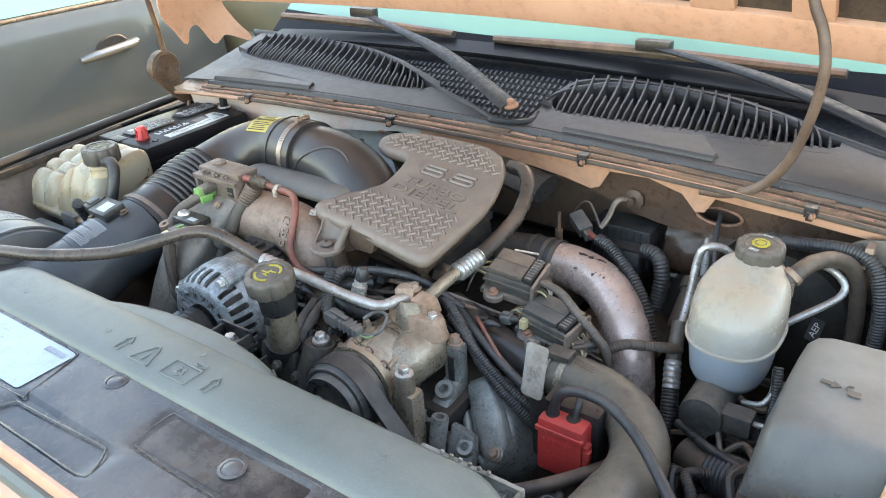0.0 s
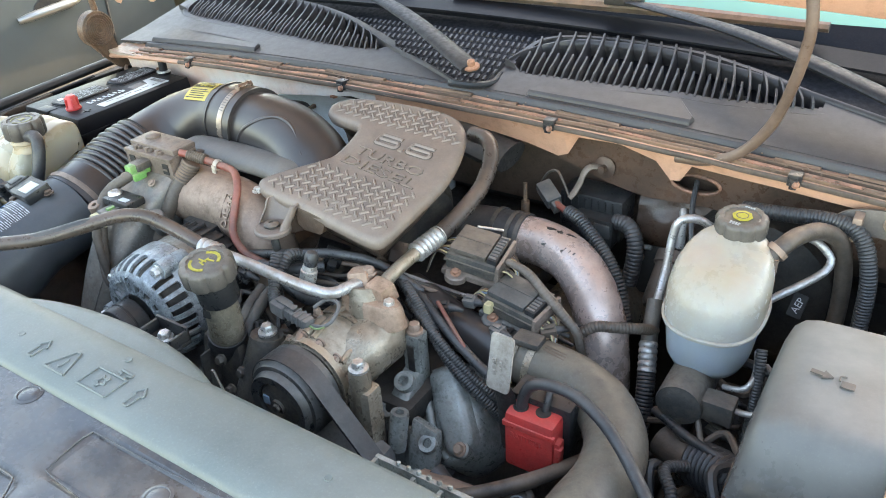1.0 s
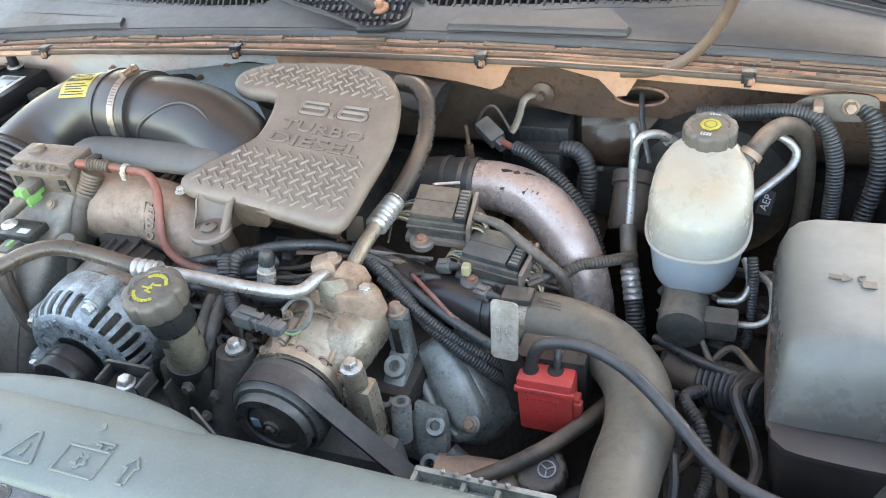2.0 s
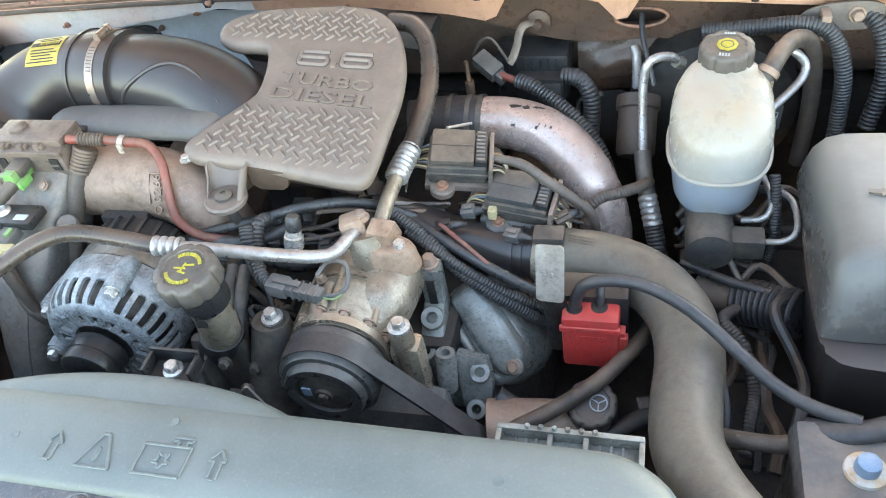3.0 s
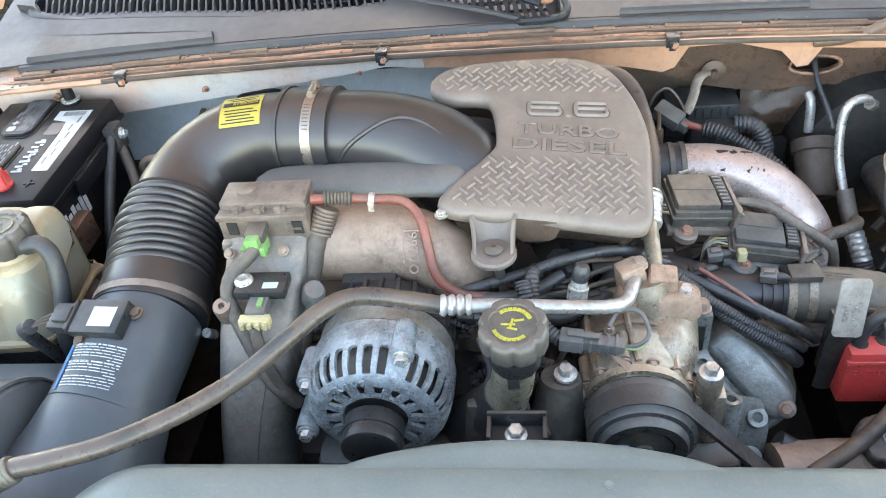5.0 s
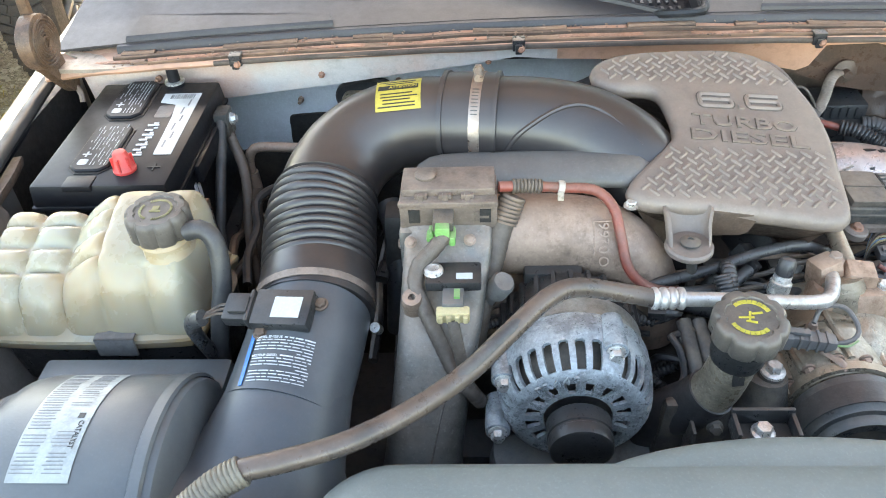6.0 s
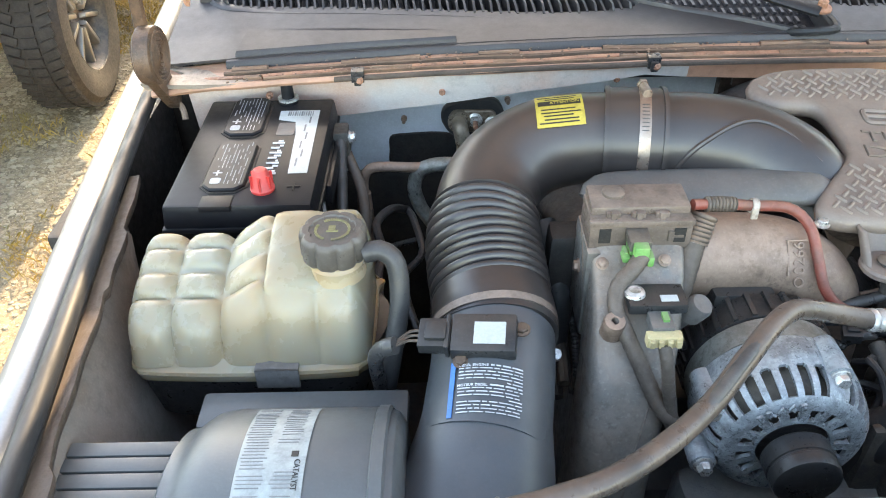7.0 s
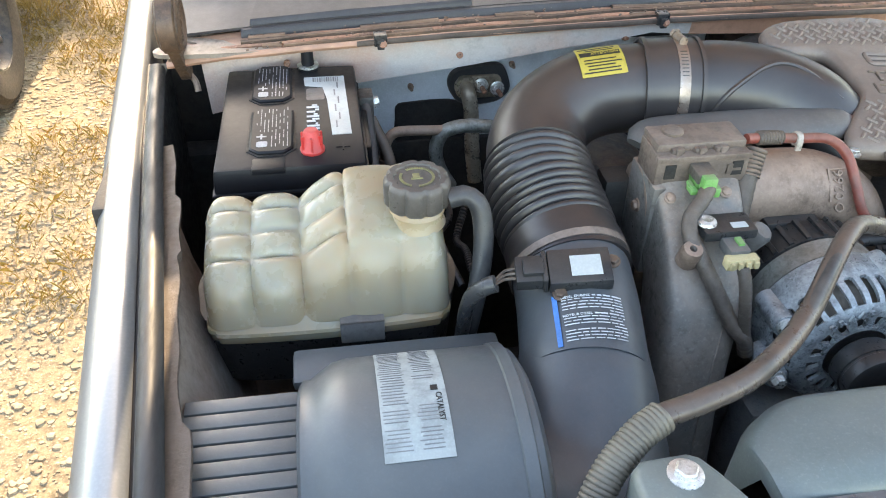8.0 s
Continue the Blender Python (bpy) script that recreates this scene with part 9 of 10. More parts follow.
part("stud", spun([(0.018, 0), (0.018, 0.002), (0.010, 0.003), (0.006, 0.004), (0.006, 0.016)], along((0.332, 0.792, 1.120), (0, -1, 0.1)), 20), panel_brown, strap)
part("tail_wire", tube([(0.290, 0.752, 1.075), (0.276, 0.756, 1.100), (0.262, 0.762, 1.112), (0.246, 0.762, 1.104), (0.236, 0.758, 1.085)], 0.0022, 8, 0.006), brown_hose, strap)
part("wire", tube([(0.478, 0.80, 1.125), (0.482, 0.775, 1.10), (0.492, 0.745, 1.075), (0.50, 0.73, 1.05)], 0.004, 8, 0.008), loom, strap)

# heater lines by the firewall on the passenger side
heater = thing("heater_lines", (-0.45, 0.75, 1.0), "heater pipes through an oval plate in the firewall", "pipe")
WALL = Matrix(((1, 0, 0, 0), (0, 0, -1, 0.861), (0, 1, 0, 0), (0, 0, 0, 1)))
hplate = part("plate", slab(outline([(-0.453, 1.067), (-0.44, 1.085), (-0.40, 1.092), (-0.365, 1.090), (-0.350, 1.060), (-0.352, 1.040), (-0.375, 1.024), (-0.427, 1.024), (-0.448, 1.045)], 0.006), [(0, 0), (0, 0.006), (0.003, 0.009)], WALL), rubber, heater, "black rubber oval plate")
part("pad", slab(rounded(0.075, 0.040, 0.012), [(0, 0.006), (0, 0.012), (0.002, 0.014)], WALL @ Matrix.Translation((-0.402, 1.056, 0))), alloy_dirty, hplate, "metal fitting block", bevel=0.001)
part("pipe", tube([(-0.424, 0.852, 1.058), (-0.424, 0.836, 1.058), (-0.421, 0.828, 1.046), (-0.417, 0.826, 1.015), (-0.415, 0.82, 0.96), (-0.41, 0.81, 0.90)], 0.0125, 16, 0.006), alloy_dirty, heater, "dull bare metal heater pipe")
part("pipe_flange", ring((-0.424, 0.846, 1.058), (0, 1, 0), 0.0125, 0.010, 0.006), alloy_dirty, heater)
for x, z in ((-0.399, 1.060), (-0.372, 1.053)):
    part("nut", hexbolt((x, 0.846, z), (0, -1, 0.1), 0.008, 0.010, 1.5), zinc, hplate)
    part("stud", spun([(0.004, 0), (0.004, 0.02), (0.003, 0.022)], along((x, 0.838, z), (0, -1, 0.1)), 10), rust_tan, hplate)
for x, z in ((-0.513, 1.058), (-0.347, 1.088)):
    part("wall_stud", spun([(0.005, 0), (0.005, 0.006), (0.003, 0.007), (0.003, 0.018)], along((x, 0.861, z), (0, -1, 0.1)), 10), tan_cast, heater)
part("steel_tube", tube([(-0.569, 0.70, 1.005), (-0.568, 0.70, 1.042), (-0.560, 0.70, 1.060), (-0.545, 0.70, 1.066), (-0.496, 0.70, 1.064), (-0.47, 0.70, 1.063)], 0.0075, 12, 0.006), tan_cast, heater, "dull metal tube")
part("tube_collar", tube([(-0.569, 0.70, 0.985), (-0.569, 0.70, 1.022)], [0.012, 0.0105], 12, 0.01), tan_cast, heater)
part("blue_tube", tube([(-0.470, 0.70, 0.965), (-0.486, 0.70, 0.995), (-0.494, 0.70, 1.030), (-0.484, 0.70, 1.058), (-0.460, 0.70, 1.068), (-0.427, 0.70, 1.067), (-0.39, 0.70, 1.06)], 0.0105, 14, 0.006), alloy, heater, "bluish bare metal tube")
part("drop_hose", tube([(-0.569, 0.70, 0.99), (-0.560, 0.62, 0.95), (-0.56, 0.55, 0.86)], 0.012, 12, 0.012), tape_brown, heater)
# raised patch; its dark colour stands for the shade of a recess
part("recess", slab(outline([(-0.540, 1.000), (-0.538, 1.024), (-0.52, 1.030), (-0.447, 1.031), (-0.418, 1.012), (-0.41, 0.985), (-0.42, 0.955), (-0.53, 0.955), (-0.541, 0.975)], 0.006), [(0, 0), (0.002, 0.002)], WALL), shade_black, heater, "flat dark patch coloured as the shade of a firewall recess")
part("hose", tube([(-0.33, 0.50, 1.10), (-0.318, 0.47, 1.085), (-0.315, 0.44, 1.04), (-0.32, 0.42, 0.96)], 0.018, 14, 0.01), rubber, heater, "black coolant hose")
part("sensor", spun([(0.008, 0), (0.008, 0.02), (0.011, 0.022), (0.011, 0.03)], along((-0.335, 0.53, 1.06), (0.2, -0.5, 1)), 14), dark_iron, heater)

# ---- other vehicles in the yard ----
def parked_car():
    """A grey saloon that stands alongside, seen at its doors."""
    car = thing("parked_car", (-3.4, 0.6, 0), "grey parked car with a chrome-trimmed door handle", "car")
    side, ys = [], [-1.9 + 0.15 * i for i in range(29)]
    for y in ys:
        w = 1 - 0.06 * max(0, abs(y - 0.4) - 1.7) ** 2
        sec = [(-2.72, 0.22), (-2.60, 0.26), (-2.56, 0.42), (-2.565, 0.62), (-2.58, 0.78), (-2.60, 0.90), (-2.61, 0.98), (-2.63, 1.06), (-2.66, 1.09), (-4.10, 1.09), (-4.2, 0.8), (-4.2, 0.3)]
        side.append([(-3.38 + (x + 3.38) * w, y, z) for x, z in sec])
    body = part("body", skin(side), car_paint, car, "grey metallic body", smooth=50)
    roof = []
    for y, inset_x, z in ((-1.25, 0.0, 1.09), (-0.55, 0.20, 1.42), (0.4, 0.24, 1.47), (1.3, 0.22, 1.42), (2.2, 0.05, 1.09)):
        roof.append([(-2.68 - inset_x, y, 1.08), (-2.68 - inset_x * 1.05, y, z), (-4.08 + inset_x, y, z), (-4.08 + inset_x, y, 1.08)])
    part("roof", skin(roof), car_paint, car, smooth=50)
    part("side_window", skin([[(-2.665, -0.6, 1.10), (-2.660, -0.6, 1.10), (-2.70, -0.55, 1.12), (-2.705, -0.55, 1.12)], [(-2.665, 1.75, 1.10), (-2.660, 1.75, 1.10), (-2.88, 1.2, 1.36), (-2.885, 1.2, 1.36)]]), glass_sky_green, car, "tinted side window")
    part("belt_moulding", box(-2.668, -2.648, -1.0, 1.95, 1.082, 1.096), clamp_steel, car, "bright belt moulding", bevel=0.003)
    for y in (0.62, 1.91):
        part("door_seam", tube([(-2.5575, y, 0.40), (-2.563, y, 0.62), (-2.578, y + 0.01, 0.78), (-2.606, y + 0.03, 0.95), (-2.652, y + 0.02, 1.075)], 0.0055, 6, 0.05), shade_black, car)
    part("crease", tube([(-2.604, -1.2, 0.845), (-2.604, 0.8, 0.85), (-2.604, 1.9, 0.855)], 0.006, 8, 0.1), car_paint, car)
    handle = part("door_handle", tube([(-2.592, 1.50, 0.872), (-2.572, 1.56, 0.882), (-2.568, 1.66, 0.890), (-2.572, 1.75, 0.897), (-2.596, 1.80, 0.900)], [0.014, 0.021, 0.022, 0.021, 0.015], 14, 0.02, flat=0.9), rim_alloy, car, "silver door handle with a dark cup")
    part("handle_cup", slab(outline([(1.58, 0.865), (1.66, 0.838), (1.74, 0.858), (1.765, 0.90), (1.72, 0.945), (1.64, 0.942), (1.585, 0.91)], 0.01), [(0, 0), (0.006, 0.008)], Matrix(((0, 0, 1, -2.606), (1, 0, 0, 0), (0, 1, 0, 0), (0, 0, 0, 1)))), shade_black, handle)
    for y in (-1.0, 1.93):
        w = part("wheel", spun([(0.10, -0.10), (0.30, -0.10), (0.315, -0.06), (0.315, 0.06), (0.30, 0.10), (0.20, 0.10), (0.19, 0.06), (0.02, 0.05)], along((-2.72, y, 0.315), (1, 0, 0)), 40), tyre_rubber, car)
        part("rim", spun([(0.02, 0.06), (0.18, 0.055), (0.198, 0.095), (0.205, 0.095)], along((-2.72, y, 0.315), (1, 0, 0)), 32, True, False), rim_alloy, w)
    return car


parked_car()


def offroader():
    """An olive off-road vehicle with a knobbly front tyre, beyond the truck's fender."""
    car = thing("offroad_vehicle", (-3.0, 4.6, 0), "olive off-road vehicle with a big knobbly tyre", "car")
    m = along((-2.145, 3.12, 0.385), (1, 0.08, 0))
    tyre = part("tyre", spun([(0.235, -0.115), (0.30, -0.130), (0.360, -0.125), (0.385, -0.10), (0.390, -0.05), (0.390, 0.05), (0.385, 0.10), (0.360, 0.125), (0.30, 0.130), (0.235, 0.115)], m, 64, False, False), tyre_rubber, car, "worn dusty off-road tyre")
    for k in range(56):
        a = 2 * math.pi * k / 56
        for s in (-1, 0, 1):
            part("tread_block", box(-0.016, 0.016, -0.03, 0.03, 0.384, 0.400).at(Matrix.Translation((-2.145, 3.12, 0.385)) @ Matrix.Rotation(0.08, 4, "Z") @ Matrix.Rotation(a + 0.028 * s, 4, "X") @ Matrix.Translation((0.075 * s, 0, 0)) @ Matrix.Rotation(0.35 * s, 4, "Z") @ Matrix.Rotation(math.pi / 2, 4, "Z")), tyre_rubber, tyre)
    rim = part("rim", spun([(0.02, 0.05), (0.06, 0.055), (0.07, 0.03), (0.20, 0.02), (0.225, 0.09), (0.240, 0.118), (0.245, 0.112)], m, 40, True, False), dark_iron, car, "dark rim barrel")
    for k in range(10):
        a = 2 * math.pi * k / 10
        part("spoke", box(-0.016, 0.016, 0.05, 0.225, 0.045, 0.085, 0.006).at(m @ Matrix.Rotation(a, 4, "Z")), rim_alloy, rim, bevel=0.005)
    flare = []
    for k in range(13):
        a = radians(38 + 130 * k / 12)
        c, s = math.cos(a), math.sin(a)
        y, z = 3.12 - 0.50 * c, 0.40 + 0.47 * s
        flare.append([(-1.95, y, z), (-1.93, y - 0.02 * c, z + 0.02 * s + 0.01), (-1.97, y - 0.07 * c, z + 0.07 * s), (-2.25, y - 0.05 * c, z + 0.05 * s), (-2.25, y, z)])
    part("wheel_flare", skin(flare), olive_paint, car, "olive wheel flare")
    hull = []
    for y, z0, z1 in ((2.48, 0.76, 0.86), (2.52, 0.74, 0.98), (2.66, 0.80, 1.05), (3.2, 0.92, 1.10), (4.3, 0.55, 1.14), (6.2, 0.5, 1.14)):
        hull.append([(-2.05, y, z0), (-2.02, y, z1 - 0.06), (-2.10, y, z1), (-3.60, y, z1), (-3.7, y, z1 - 0.06), (-3.68, y, z0)])
    part("body", skin(hull), olive_paint, car, smooth=40)
    part("bumper", box(-3.60, -2.42, 2.38, 2.54, 0.60, 0.80), olive_paint, car, bevel=0.03)
    part("cabin", skin([[(-2.14, 4.2, 1.12), (-2.22, 4.5, 1.75), (-3.5, 4.5, 1.75), (-3.58, 4.2, 1.12)], [(-2.14, 6.2, 1.12), (-2.22, 6.2, 1.75), (-3.5, 6.2, 1.75), (-3.58, 6.2, 1.12)]]), glass_sky_green, car)
    for x, y in ((-3.6, 3.12), (-2.145, 5.6), (-3.6, 5.6)):
        part("tyre", spun([(0.1, -0.12), (0.36, -0.125), (0.39, -0.08), (0.39, 0.08), (0.36, 0.125), (0.1, 0.12)], along((x, y, 0.385), (1, 0, 0)), 40), tyre_rubber, car)
    return car


offroader()


# ---- the rest of the truck: cab, doors, bed and wheels ----
def cab_side(side):
    """A cab flank with its window opening."""
    x0, x1 = side * 0.885, side * 0.925
    ring_of = lambda x, k: [(x - side * 0.10 * max(0.0, z - 1.2), y, z) for y, z in ((1.16, 0.48), (2.95, 0.48), (2.95, 1.20), (2.95, 1.74), (1.86, 1.76), (1.20, 1.24))]
    return skin([ring_of(x0, 0), ring_of(x1, 1)])


for side in (-1, 1):
    flank = part("cab_flank", cab_side(side), paint_silver, truck, bevel=0.008)
    part("side_glass", skin([[(side * 0.926 - side * 0.10 * (z - 1.2), y, z) for y, z in ((1.36, 1.26), (2.30, 1.26), (2.30, 1.66), (1.88, 1.68))], [(side * 0.930 - side * 0.10 * (z - 1.2), y, z) for y, z in ((1.36, 1.26), (2.30, 1.26), (2.30, 1.66), (1.88, 1.68))]]), glass_sky_green, flank)
    part("door_seam", tube([(side * 0.926, 1.30, 0.55), (side * 0.926, 1.30, 1.20)], 0.003, 6, 0.1), shade_black, flank)
    part("door_handle", box(side * 0.935 - 0.012, side * 0.935 + 0.012, 2.10, 2.24, 1.06, 1.09), black, flank, bevel=0.005)
    part("bed_side", box(side * 0.90 - 0.035, side * 0.90 + 0.035, 3.0, 5.0, 0.55, 1.18), paint_silver, truck, bevel=0.02)
    for y in (0.35, 4.1):
        w = part("wheel", spun([(0.10, -0.12), (0.36, -0.12), (0.385, -0.08), (0.385, 0.08), (0.36, 0.12), (0.10, 0.12)], along((side * 0.80, y, 0.385), (1, 0, 0)), 40), tyre_rubber, truck)
        part("rim", spun([(0.02, 0.08), (0.19, 0.085), (0.215, 0.125), (0.22, 0.122)], along((side * 0.80, y, 0.385), (side, 0, 0)), 32, True, False), rim_alloy, w)
part("cab_back", box(-0.87, 0.87, 2.93, 2.97, 0.5, 1.74), paint_silver, truck, bevel=0.006)
part("bed_floor", box(-0.87, 0.87, 2.98, 5.0, 0.58, 0.64), paint_silver, truck, bevel=0.006)
part("tailgate", box(-0.87, 0.87, 4.97, 5.02, 0.60, 1.17), paint_silver, truck, bevel=0.012)

# ---- tangle of wires, plugs and pipes low in the bay ----
def tangle(name, count, lo, hi, way, radii, mats, seed, label):
    """Wires that wander side by side through a box, mainly along one axis."""
    rnd = random.Random(seed)
    for k in range(count):
        m = mats[k % len(mats)]
        start = [rnd.uniform(lo[i], hi[i]) for i in range(3)]
        start[way] = lo[way]
        pts = []
        for s in range(6):
            p = [start[i] + (hi[i] - lo[i]) * rnd.uniform(-0.16, 0.16) * (0.4 + s * 0.3) for i in range(3)]
            p[way] = lo[way] + (hi[way] - lo[way]) * s / 5
            p[2] = min(hi[2], max(lo[2], p[2] - (0.02 if s in (0, 5) else 0.0)))
            pts.append(tuple(p))
        r = rnd.uniform(*radii)
        solo(name, tube(pts, r, 8, 0.008, wave=(0.005, 0.0018) if k % 4 == 3 and r > 0.004 else None), m, label, "wire", group="wires in the bay")


tangle("engine_wire", 9, (-0.06, 0.335, 1.02), (0.22, 0.43, 1.095), 0, (0.0022, 0.0055), (loom, rubber, tape_brown, loom, brown_hose), 3, "dark wire crossing under the engine cover")
tangle("engine_wire", 7, (0.00, 0.26, 0.96), (0.10, 0.34, 1.06), 1, (0.003, 0.006), (loom, tape_brown, rubber), 5, "dark wire beside the oil filler")
tangle("engine_wire", 7, (0.25, 0.47, 1.00), (0.42, 0.53, 1.04), 0, (0.0018, 0.004), (tape_brown, loom, brown_hose, loom), 8, "brown dusty wire between the control modules")
tangle("engine_wire", 7, (0.54, 0.46, 0.88), (0.70, 0.62, 0.98), 0, (0.003, 0.007), (loom, rubber, brown_hose, tape_brown), 12, "dark cable beside the fuse box")
tangle("engine_wire", 6, (0.57, 0.22, 0.90), (0.66, 0.42, 0.99), 1, (0.004, 0.009), (rubber, loom, tape_brown), 15, "dark cable beside the second battery")
tangle("engine_wire", 6, (-0.36, 0.36, 0.95), (-0.29, 0.72, 1.05), 1, (0.004, 0.008), (loom, rubber, tape_brown), 18, "dark cable beside the intake duct")
tangle("engine_wire", 5, (-0.22, 0.33, 1.03), (-0.02, 0.38, 1.07), 0, (0.003, 0.006), (loom, tape_brown, rubber), 22, "dark wire under the intake casting")
tangle("engine_wire", 6, (-0.57, 0.48, 0.92), (-0.46, 0.72, 1.02), 1, (0.004, 0.009), (rubber, brown_hose, loom), 25, "dark cable beside the battery")

PLUGS = ((0.018, 0.318, 1.050, 20, 0.030, grey_plastic), (-0.015, 0.330, 1.075, -15, 0.026, black), (-0.10, 0.345, 1.075, 5, 0.032, black), (-0.065, 0.338, 1.060, 30, 0.024, black), (0.072, 0.300, 1.020, -30, 0.026, brown_hose), (0.26, 0.425, 1.050, 12, 0.028, black), (0.345, 0.425, 1.040, -20, 0.026, grey_plastic), (0.40, 0.465, 1.035, 35, 0.028, tape_brown), (0.285, 0.455, 1.050, 0, 0.024, grey_plastic), (0.13, 0.362, 1.070, 10, 0.026, black), (0.60, 0.515, 0.965, 15, 0.032, black), (0.625, 0.485, 0.945, -25, 0.030, dark_iron), (-0.335, 0.44, 1.045, 80, 0.034, black), (-0.345, 0.50, 1.07, 70, 0.028, black))
for x, y, z, turn, l, m in PLUGS:
    pm = Matrix.Translation((x, y, z)) @ pose(0, 0, 0, 12, -8, turn)
    plug_t = thing("wire_plug", (x, y, z), "small dusty wire plug with a latch and rubber seal", "plug", group="small plugs")
    part("housing", box(-l / 2, l / 4, -0.008, 0.008, -0.007, 0.007).at(pm), m, plug_t, bevel=0.002)
    part("latch", box(-l / 3, l / 6, -0.003, 0.003, 0.007, 0.0105).at(pm), m, plug_t, bevel=0.001)
    part("seal", tube([pm @ Vector((l / 4, 0, 0)), pm @ Vector((l / 2, 0, 0)), pm @ Vector((l * 0.8, 0.004, -0.008))], [0.0065, 0.005, 0.003], 10, 0.004), rubber, plug_t)

timing = thing("timing_cover", (0.07, 0.24, 0.90), "oily dark timing cover casting with bolts behind the oil filler", "engine casting")
part("casting", tube([(0.085, 0.26, 1.050), (0.082, 0.25, 1.00), (0.075, 0.235, 0.94)], [0.022, 0.032, 0.040], 18, 0.01), dark_iron, timing, smooth=60)
part("casting", box(-0.03, 0.06, 0.225, 0.26, 0.92, 1.03, 0.01), dark_iron, timing, bevel=0.01)
for x, y, z in ((0.066, 0.224, 1.004), (0.098, 0.224, 0.985), (0.030, 0.222, 1.012), (0.05, 0.212, 0.975)):
    part("bolt", hexbolt((x, y, z), (0, -1, 0.3), 0.0065, 0.009), dark_iron, timing)
part("rib", box(0.002, 0.010, 0.205, 0.235, 0.94, 1.02, 0.002), dark_iron, timing, bevel=0.003)
for x in (0.028, 0.012):
    part("coolant_pipe", tube([(x, 0.33, 1.06), (x + 0.005, 0.29, 1.045), (x + 0.01, 0.255, 1.01), (x + 0.012, 0.24, 0.95)], 0.0085, 10, 0.01), dark_iron, timing)

fuel = thing("fuel_line", (0.12, 0.42, 1.06), "thin bare metal fuel lines under the engine cover", "pipe")
for k, (a, b) in enumerate(((0.0, 1.075), (0.014, 1.068), (0.028, 1.062))):
    part("line", tube([(-0.02 + a, 0.385, b), (0.06 + a, 0.392 + a, b + 0.012), (0.13 + a, 0.415 + a, b + 0.006), (0.21, 0.445 + a, b - 0.02), (0.24, 0.48 + a, b - 0.05)], 0.0032, 8, 0.01), (tan_cast, dark_iron, steel_tube)[k], fuel)
for x, y in ((0.06, 0.40), (0.135, 0.425)):
    part("line_clip", box(x - 0.006, x + 0.034, y - 0.012, y + 0.03, 1.060, 1.066), grey_plastic, fuel, bevel=0.002)

gearcase = thing("water_pump", (0.30, 0.34, 0.88), "dirty grey aluminium water pump casting with a long ribbed cover", "engine casting")
cx_ = Vector((0.66, -0.58, -0.48)).normalized()
cz_ = cx_.cross(Vector((0.74, 0.33, 0.52))).normalized()
cy_ = cz_.cross(cx_)
PM = Matrix(((cx_.x, cy_.x, cz_.x, 0.308), (cx_.y, cy_.y, cz_.y, 0.345), (cx_.z, cy_.z, cz_.z, 0.944), (0, 0, 0, 1)))
part("casting", slab(outline([(-0.070, -0.050), (-0.062, 0.030), (-0.030, 0.044), (0.030, 0.042), (0.062, 0.024), (0.066, -0.022), (0.030, -0.052), (-0.030, -0.062)], 0.006), [(-0.010, -0.07), (0, -0.012), (0.004, -0.003), (0.010, 0.0)], PM), cast_grey, gearcase, "dull grey casting", smooth=50)
part("long_cover", slab(outline([(-0.060, 0.008), (-0.056, 0.030), (-0.036, 0.037), (0.034, 0.034), (0.056, 0.026), (0.062, 0.006), (0.052, -0.010), (0.020, -0.012), (-0.050, -0.008)], 0.005), [(-0.003, -0.004), (0, 0.006), (0.004, 0.012), (0.010, 0.014)], PM), cast_grey, gearcase, "smooth long cover", smooth=50)
part("ridge", tube([PM @ Vector(q) for q in ((-0.060, -0.020, 0.0), (-0.02, -0.022, 0.004), (0.03, -0.026, 0.003), (0.055, -0.020, -0.004))], 0.0065, 10, 0.01), cast_grey, gearcase)
part("ridge", tube([PM @ Vector(q) for q in ((-0.056, -0.042, -0.002), (-0.01, -0.046, 0.002), (0.028, -0.044, -0.003))], 0.005, 10, 0.01), cast_grey, gearcase)
part("bolt_boss", spun([(0.012, -0.02), (0.012, 0.012), (0.010, 0.014)], PM @ Matrix.Translation((0.056, 0.012, 0)), 16), cast_grey, gearcase)
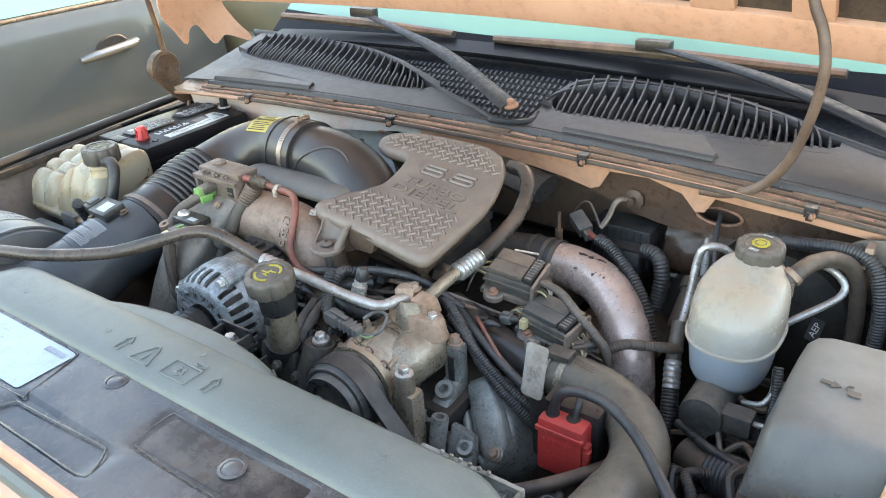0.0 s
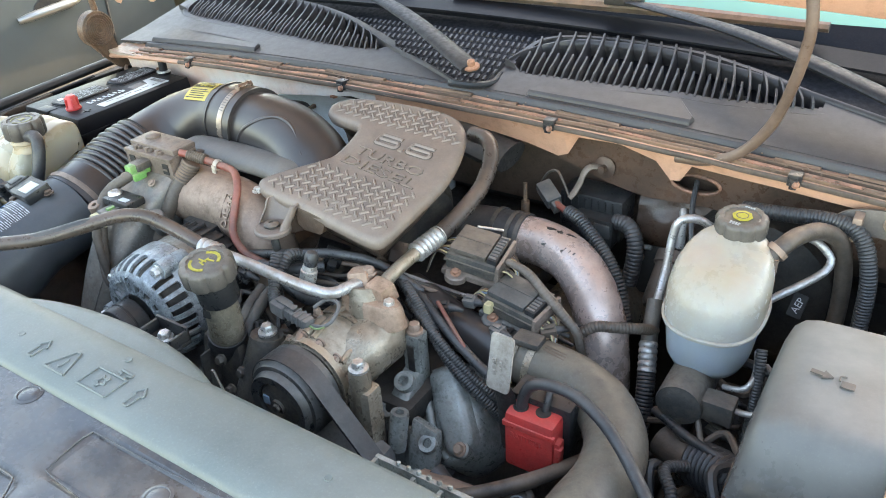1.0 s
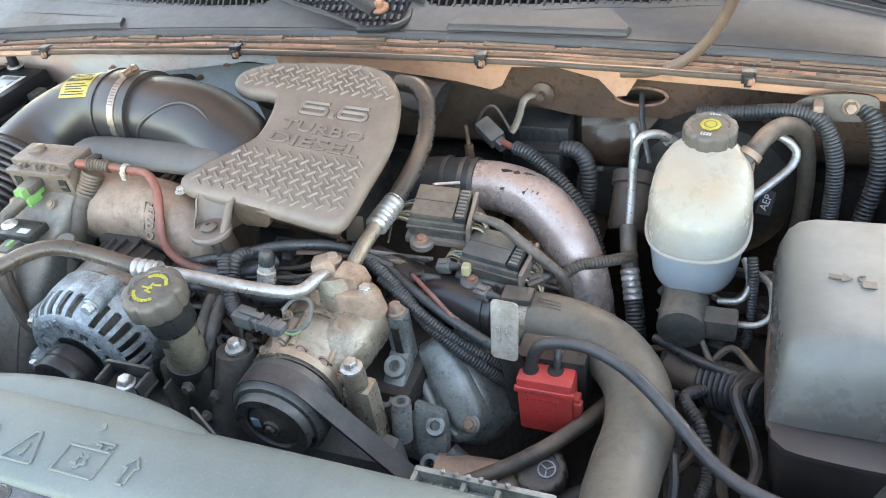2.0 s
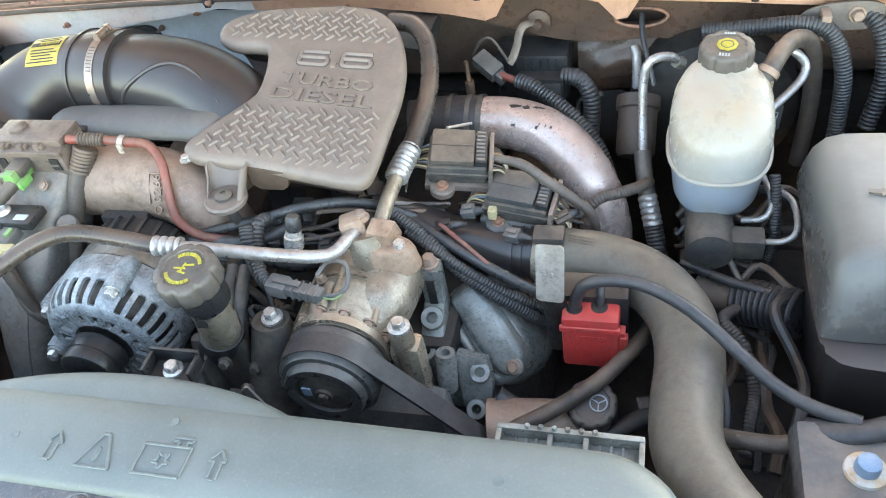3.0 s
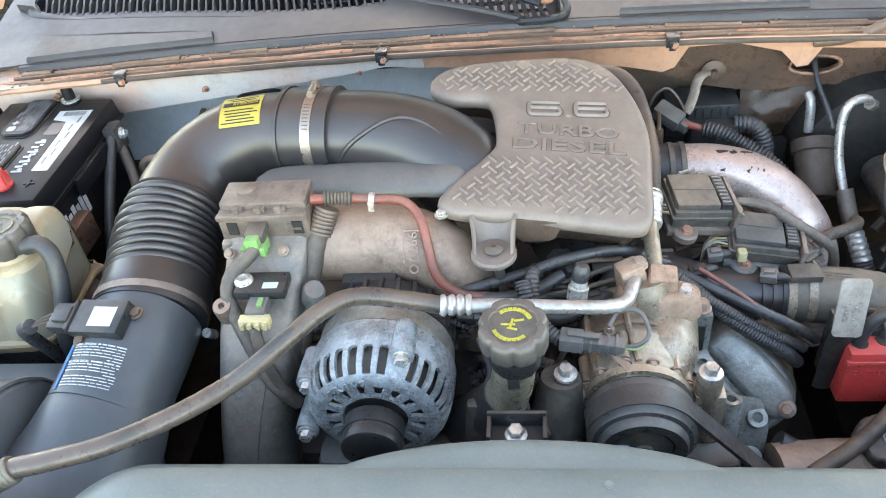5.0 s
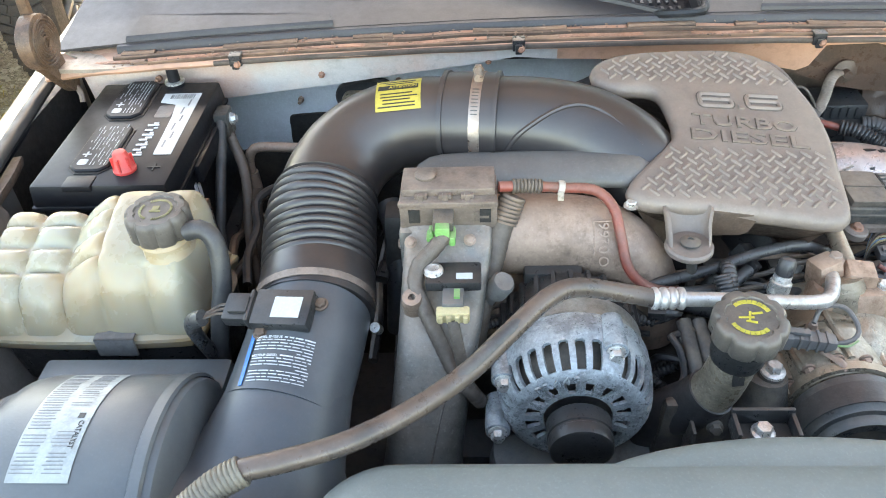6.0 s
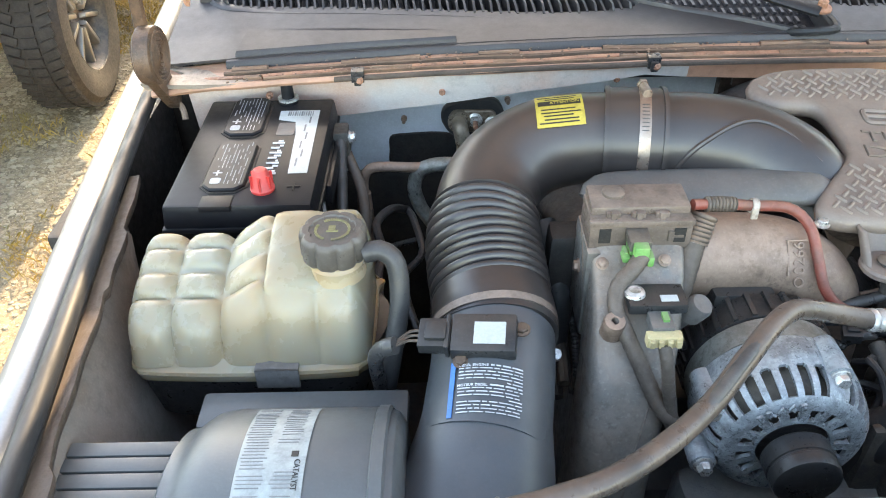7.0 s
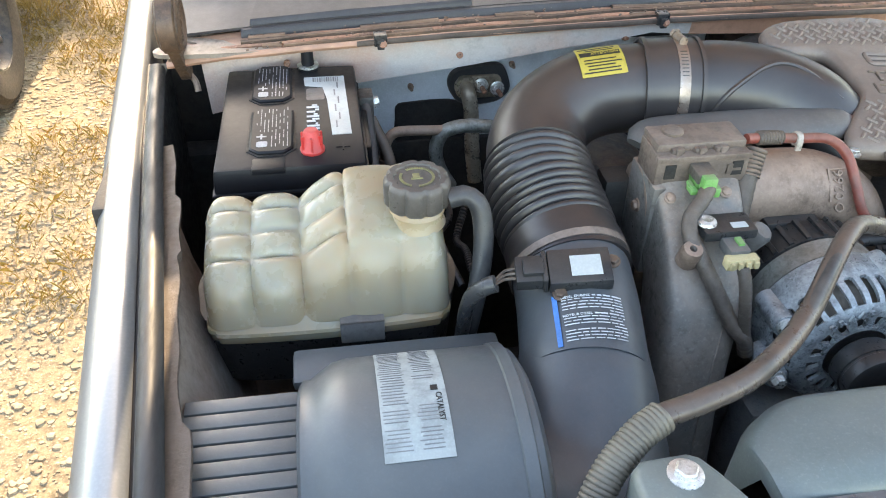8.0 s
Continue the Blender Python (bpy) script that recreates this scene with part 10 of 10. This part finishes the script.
part("bolt", hexbolt(PM @ Vector((0.056, 0.012, 0.014)), PM.to_3x3() @ Vector((0, 0, 1)), 0.007, 0.008), tan_cast, gearcase)
part("hose_stub", tube([(0.335, 0.27, 0.92), (0.365, 0.262, 0.905), (0.40, 0.268, 0.885)], 0.014, 14, 0.01), rubber, gearcase)
part("pulley_edge", spun([(0.02, -0.012), (0.055, -0.012), (0.058, -0.006), (0.054, 0.0), (0.058, 0.006), (0.055, 0.012), (0.02, 0.012)], along((0.36, 0.20, 0.83), (0, -1, 0)), 36), rubber, gearcase, "black idler pulley")

tag = thing("printed_tag", (0.66, 0.70, 1.02), "black tag with white letters on the booster", "sticker")
part("plate", slab(rounded(0.020, 0.034, 0.002), [(0, 0), (0, 0.001)], along((0.661, 0.700, 1.019), (-0.25, -0.85, 0.5))), black, tag)
part("lettering", lettering("AEP", 0.022, 0.010, 0.0006).at(along((0.661, 0.700, 1.019), (-0.25, -0.85, 0.5)) @ pose(0, 0, 0.001, 0, 0, 82)), ink_white, tag)

# unidentified amber plastic bit, no lamp; its block shape and holder are made up
marker = thing("amber_piece", (0.512, 0.296, 0.86), "amber plastic piece low beside the hose", "reflector")
part("lens", box(-0.016, 0.016, -0.010, 0.010, -0.022, 0.022).at(Matrix.Translation((0.512, 0.296, 0.872)) @ pose(0, 0, 0, 15, 10, 20)), amber, marker, bevel=0.006)
part("holder", box(-0.020, 0.020, -0.004, 0.012, -0.026, 0.026).at(Matrix.Translation((0.512, 0.302, 0.870)) @ pose(0, 0, 0, 15, 10, 20)), dark_iron, marker, bevel=0.003)
low = thing("lower_hose", (0.45, 0.30, 0.90), "brown dusty radiator hose below the junction box", "hose")
part("hose", tube([(0.36, 0.22, 0.93), (0.42, 0.255, 0.945), (0.47, 0.30, 0.955), (0.505, 0.36, 0.95), (0.52, 0.42, 0.92)], 0.0095, 14, 0.01), brown_hose, low)
part("hose", tube([(0.40, 0.18, 0.86), (0.45, 0.23, 0.89), (0.50, 0.27, 0.90), (0.56, 0.30, 0.88)], 0.011, 12, 0.01), rubber, low)
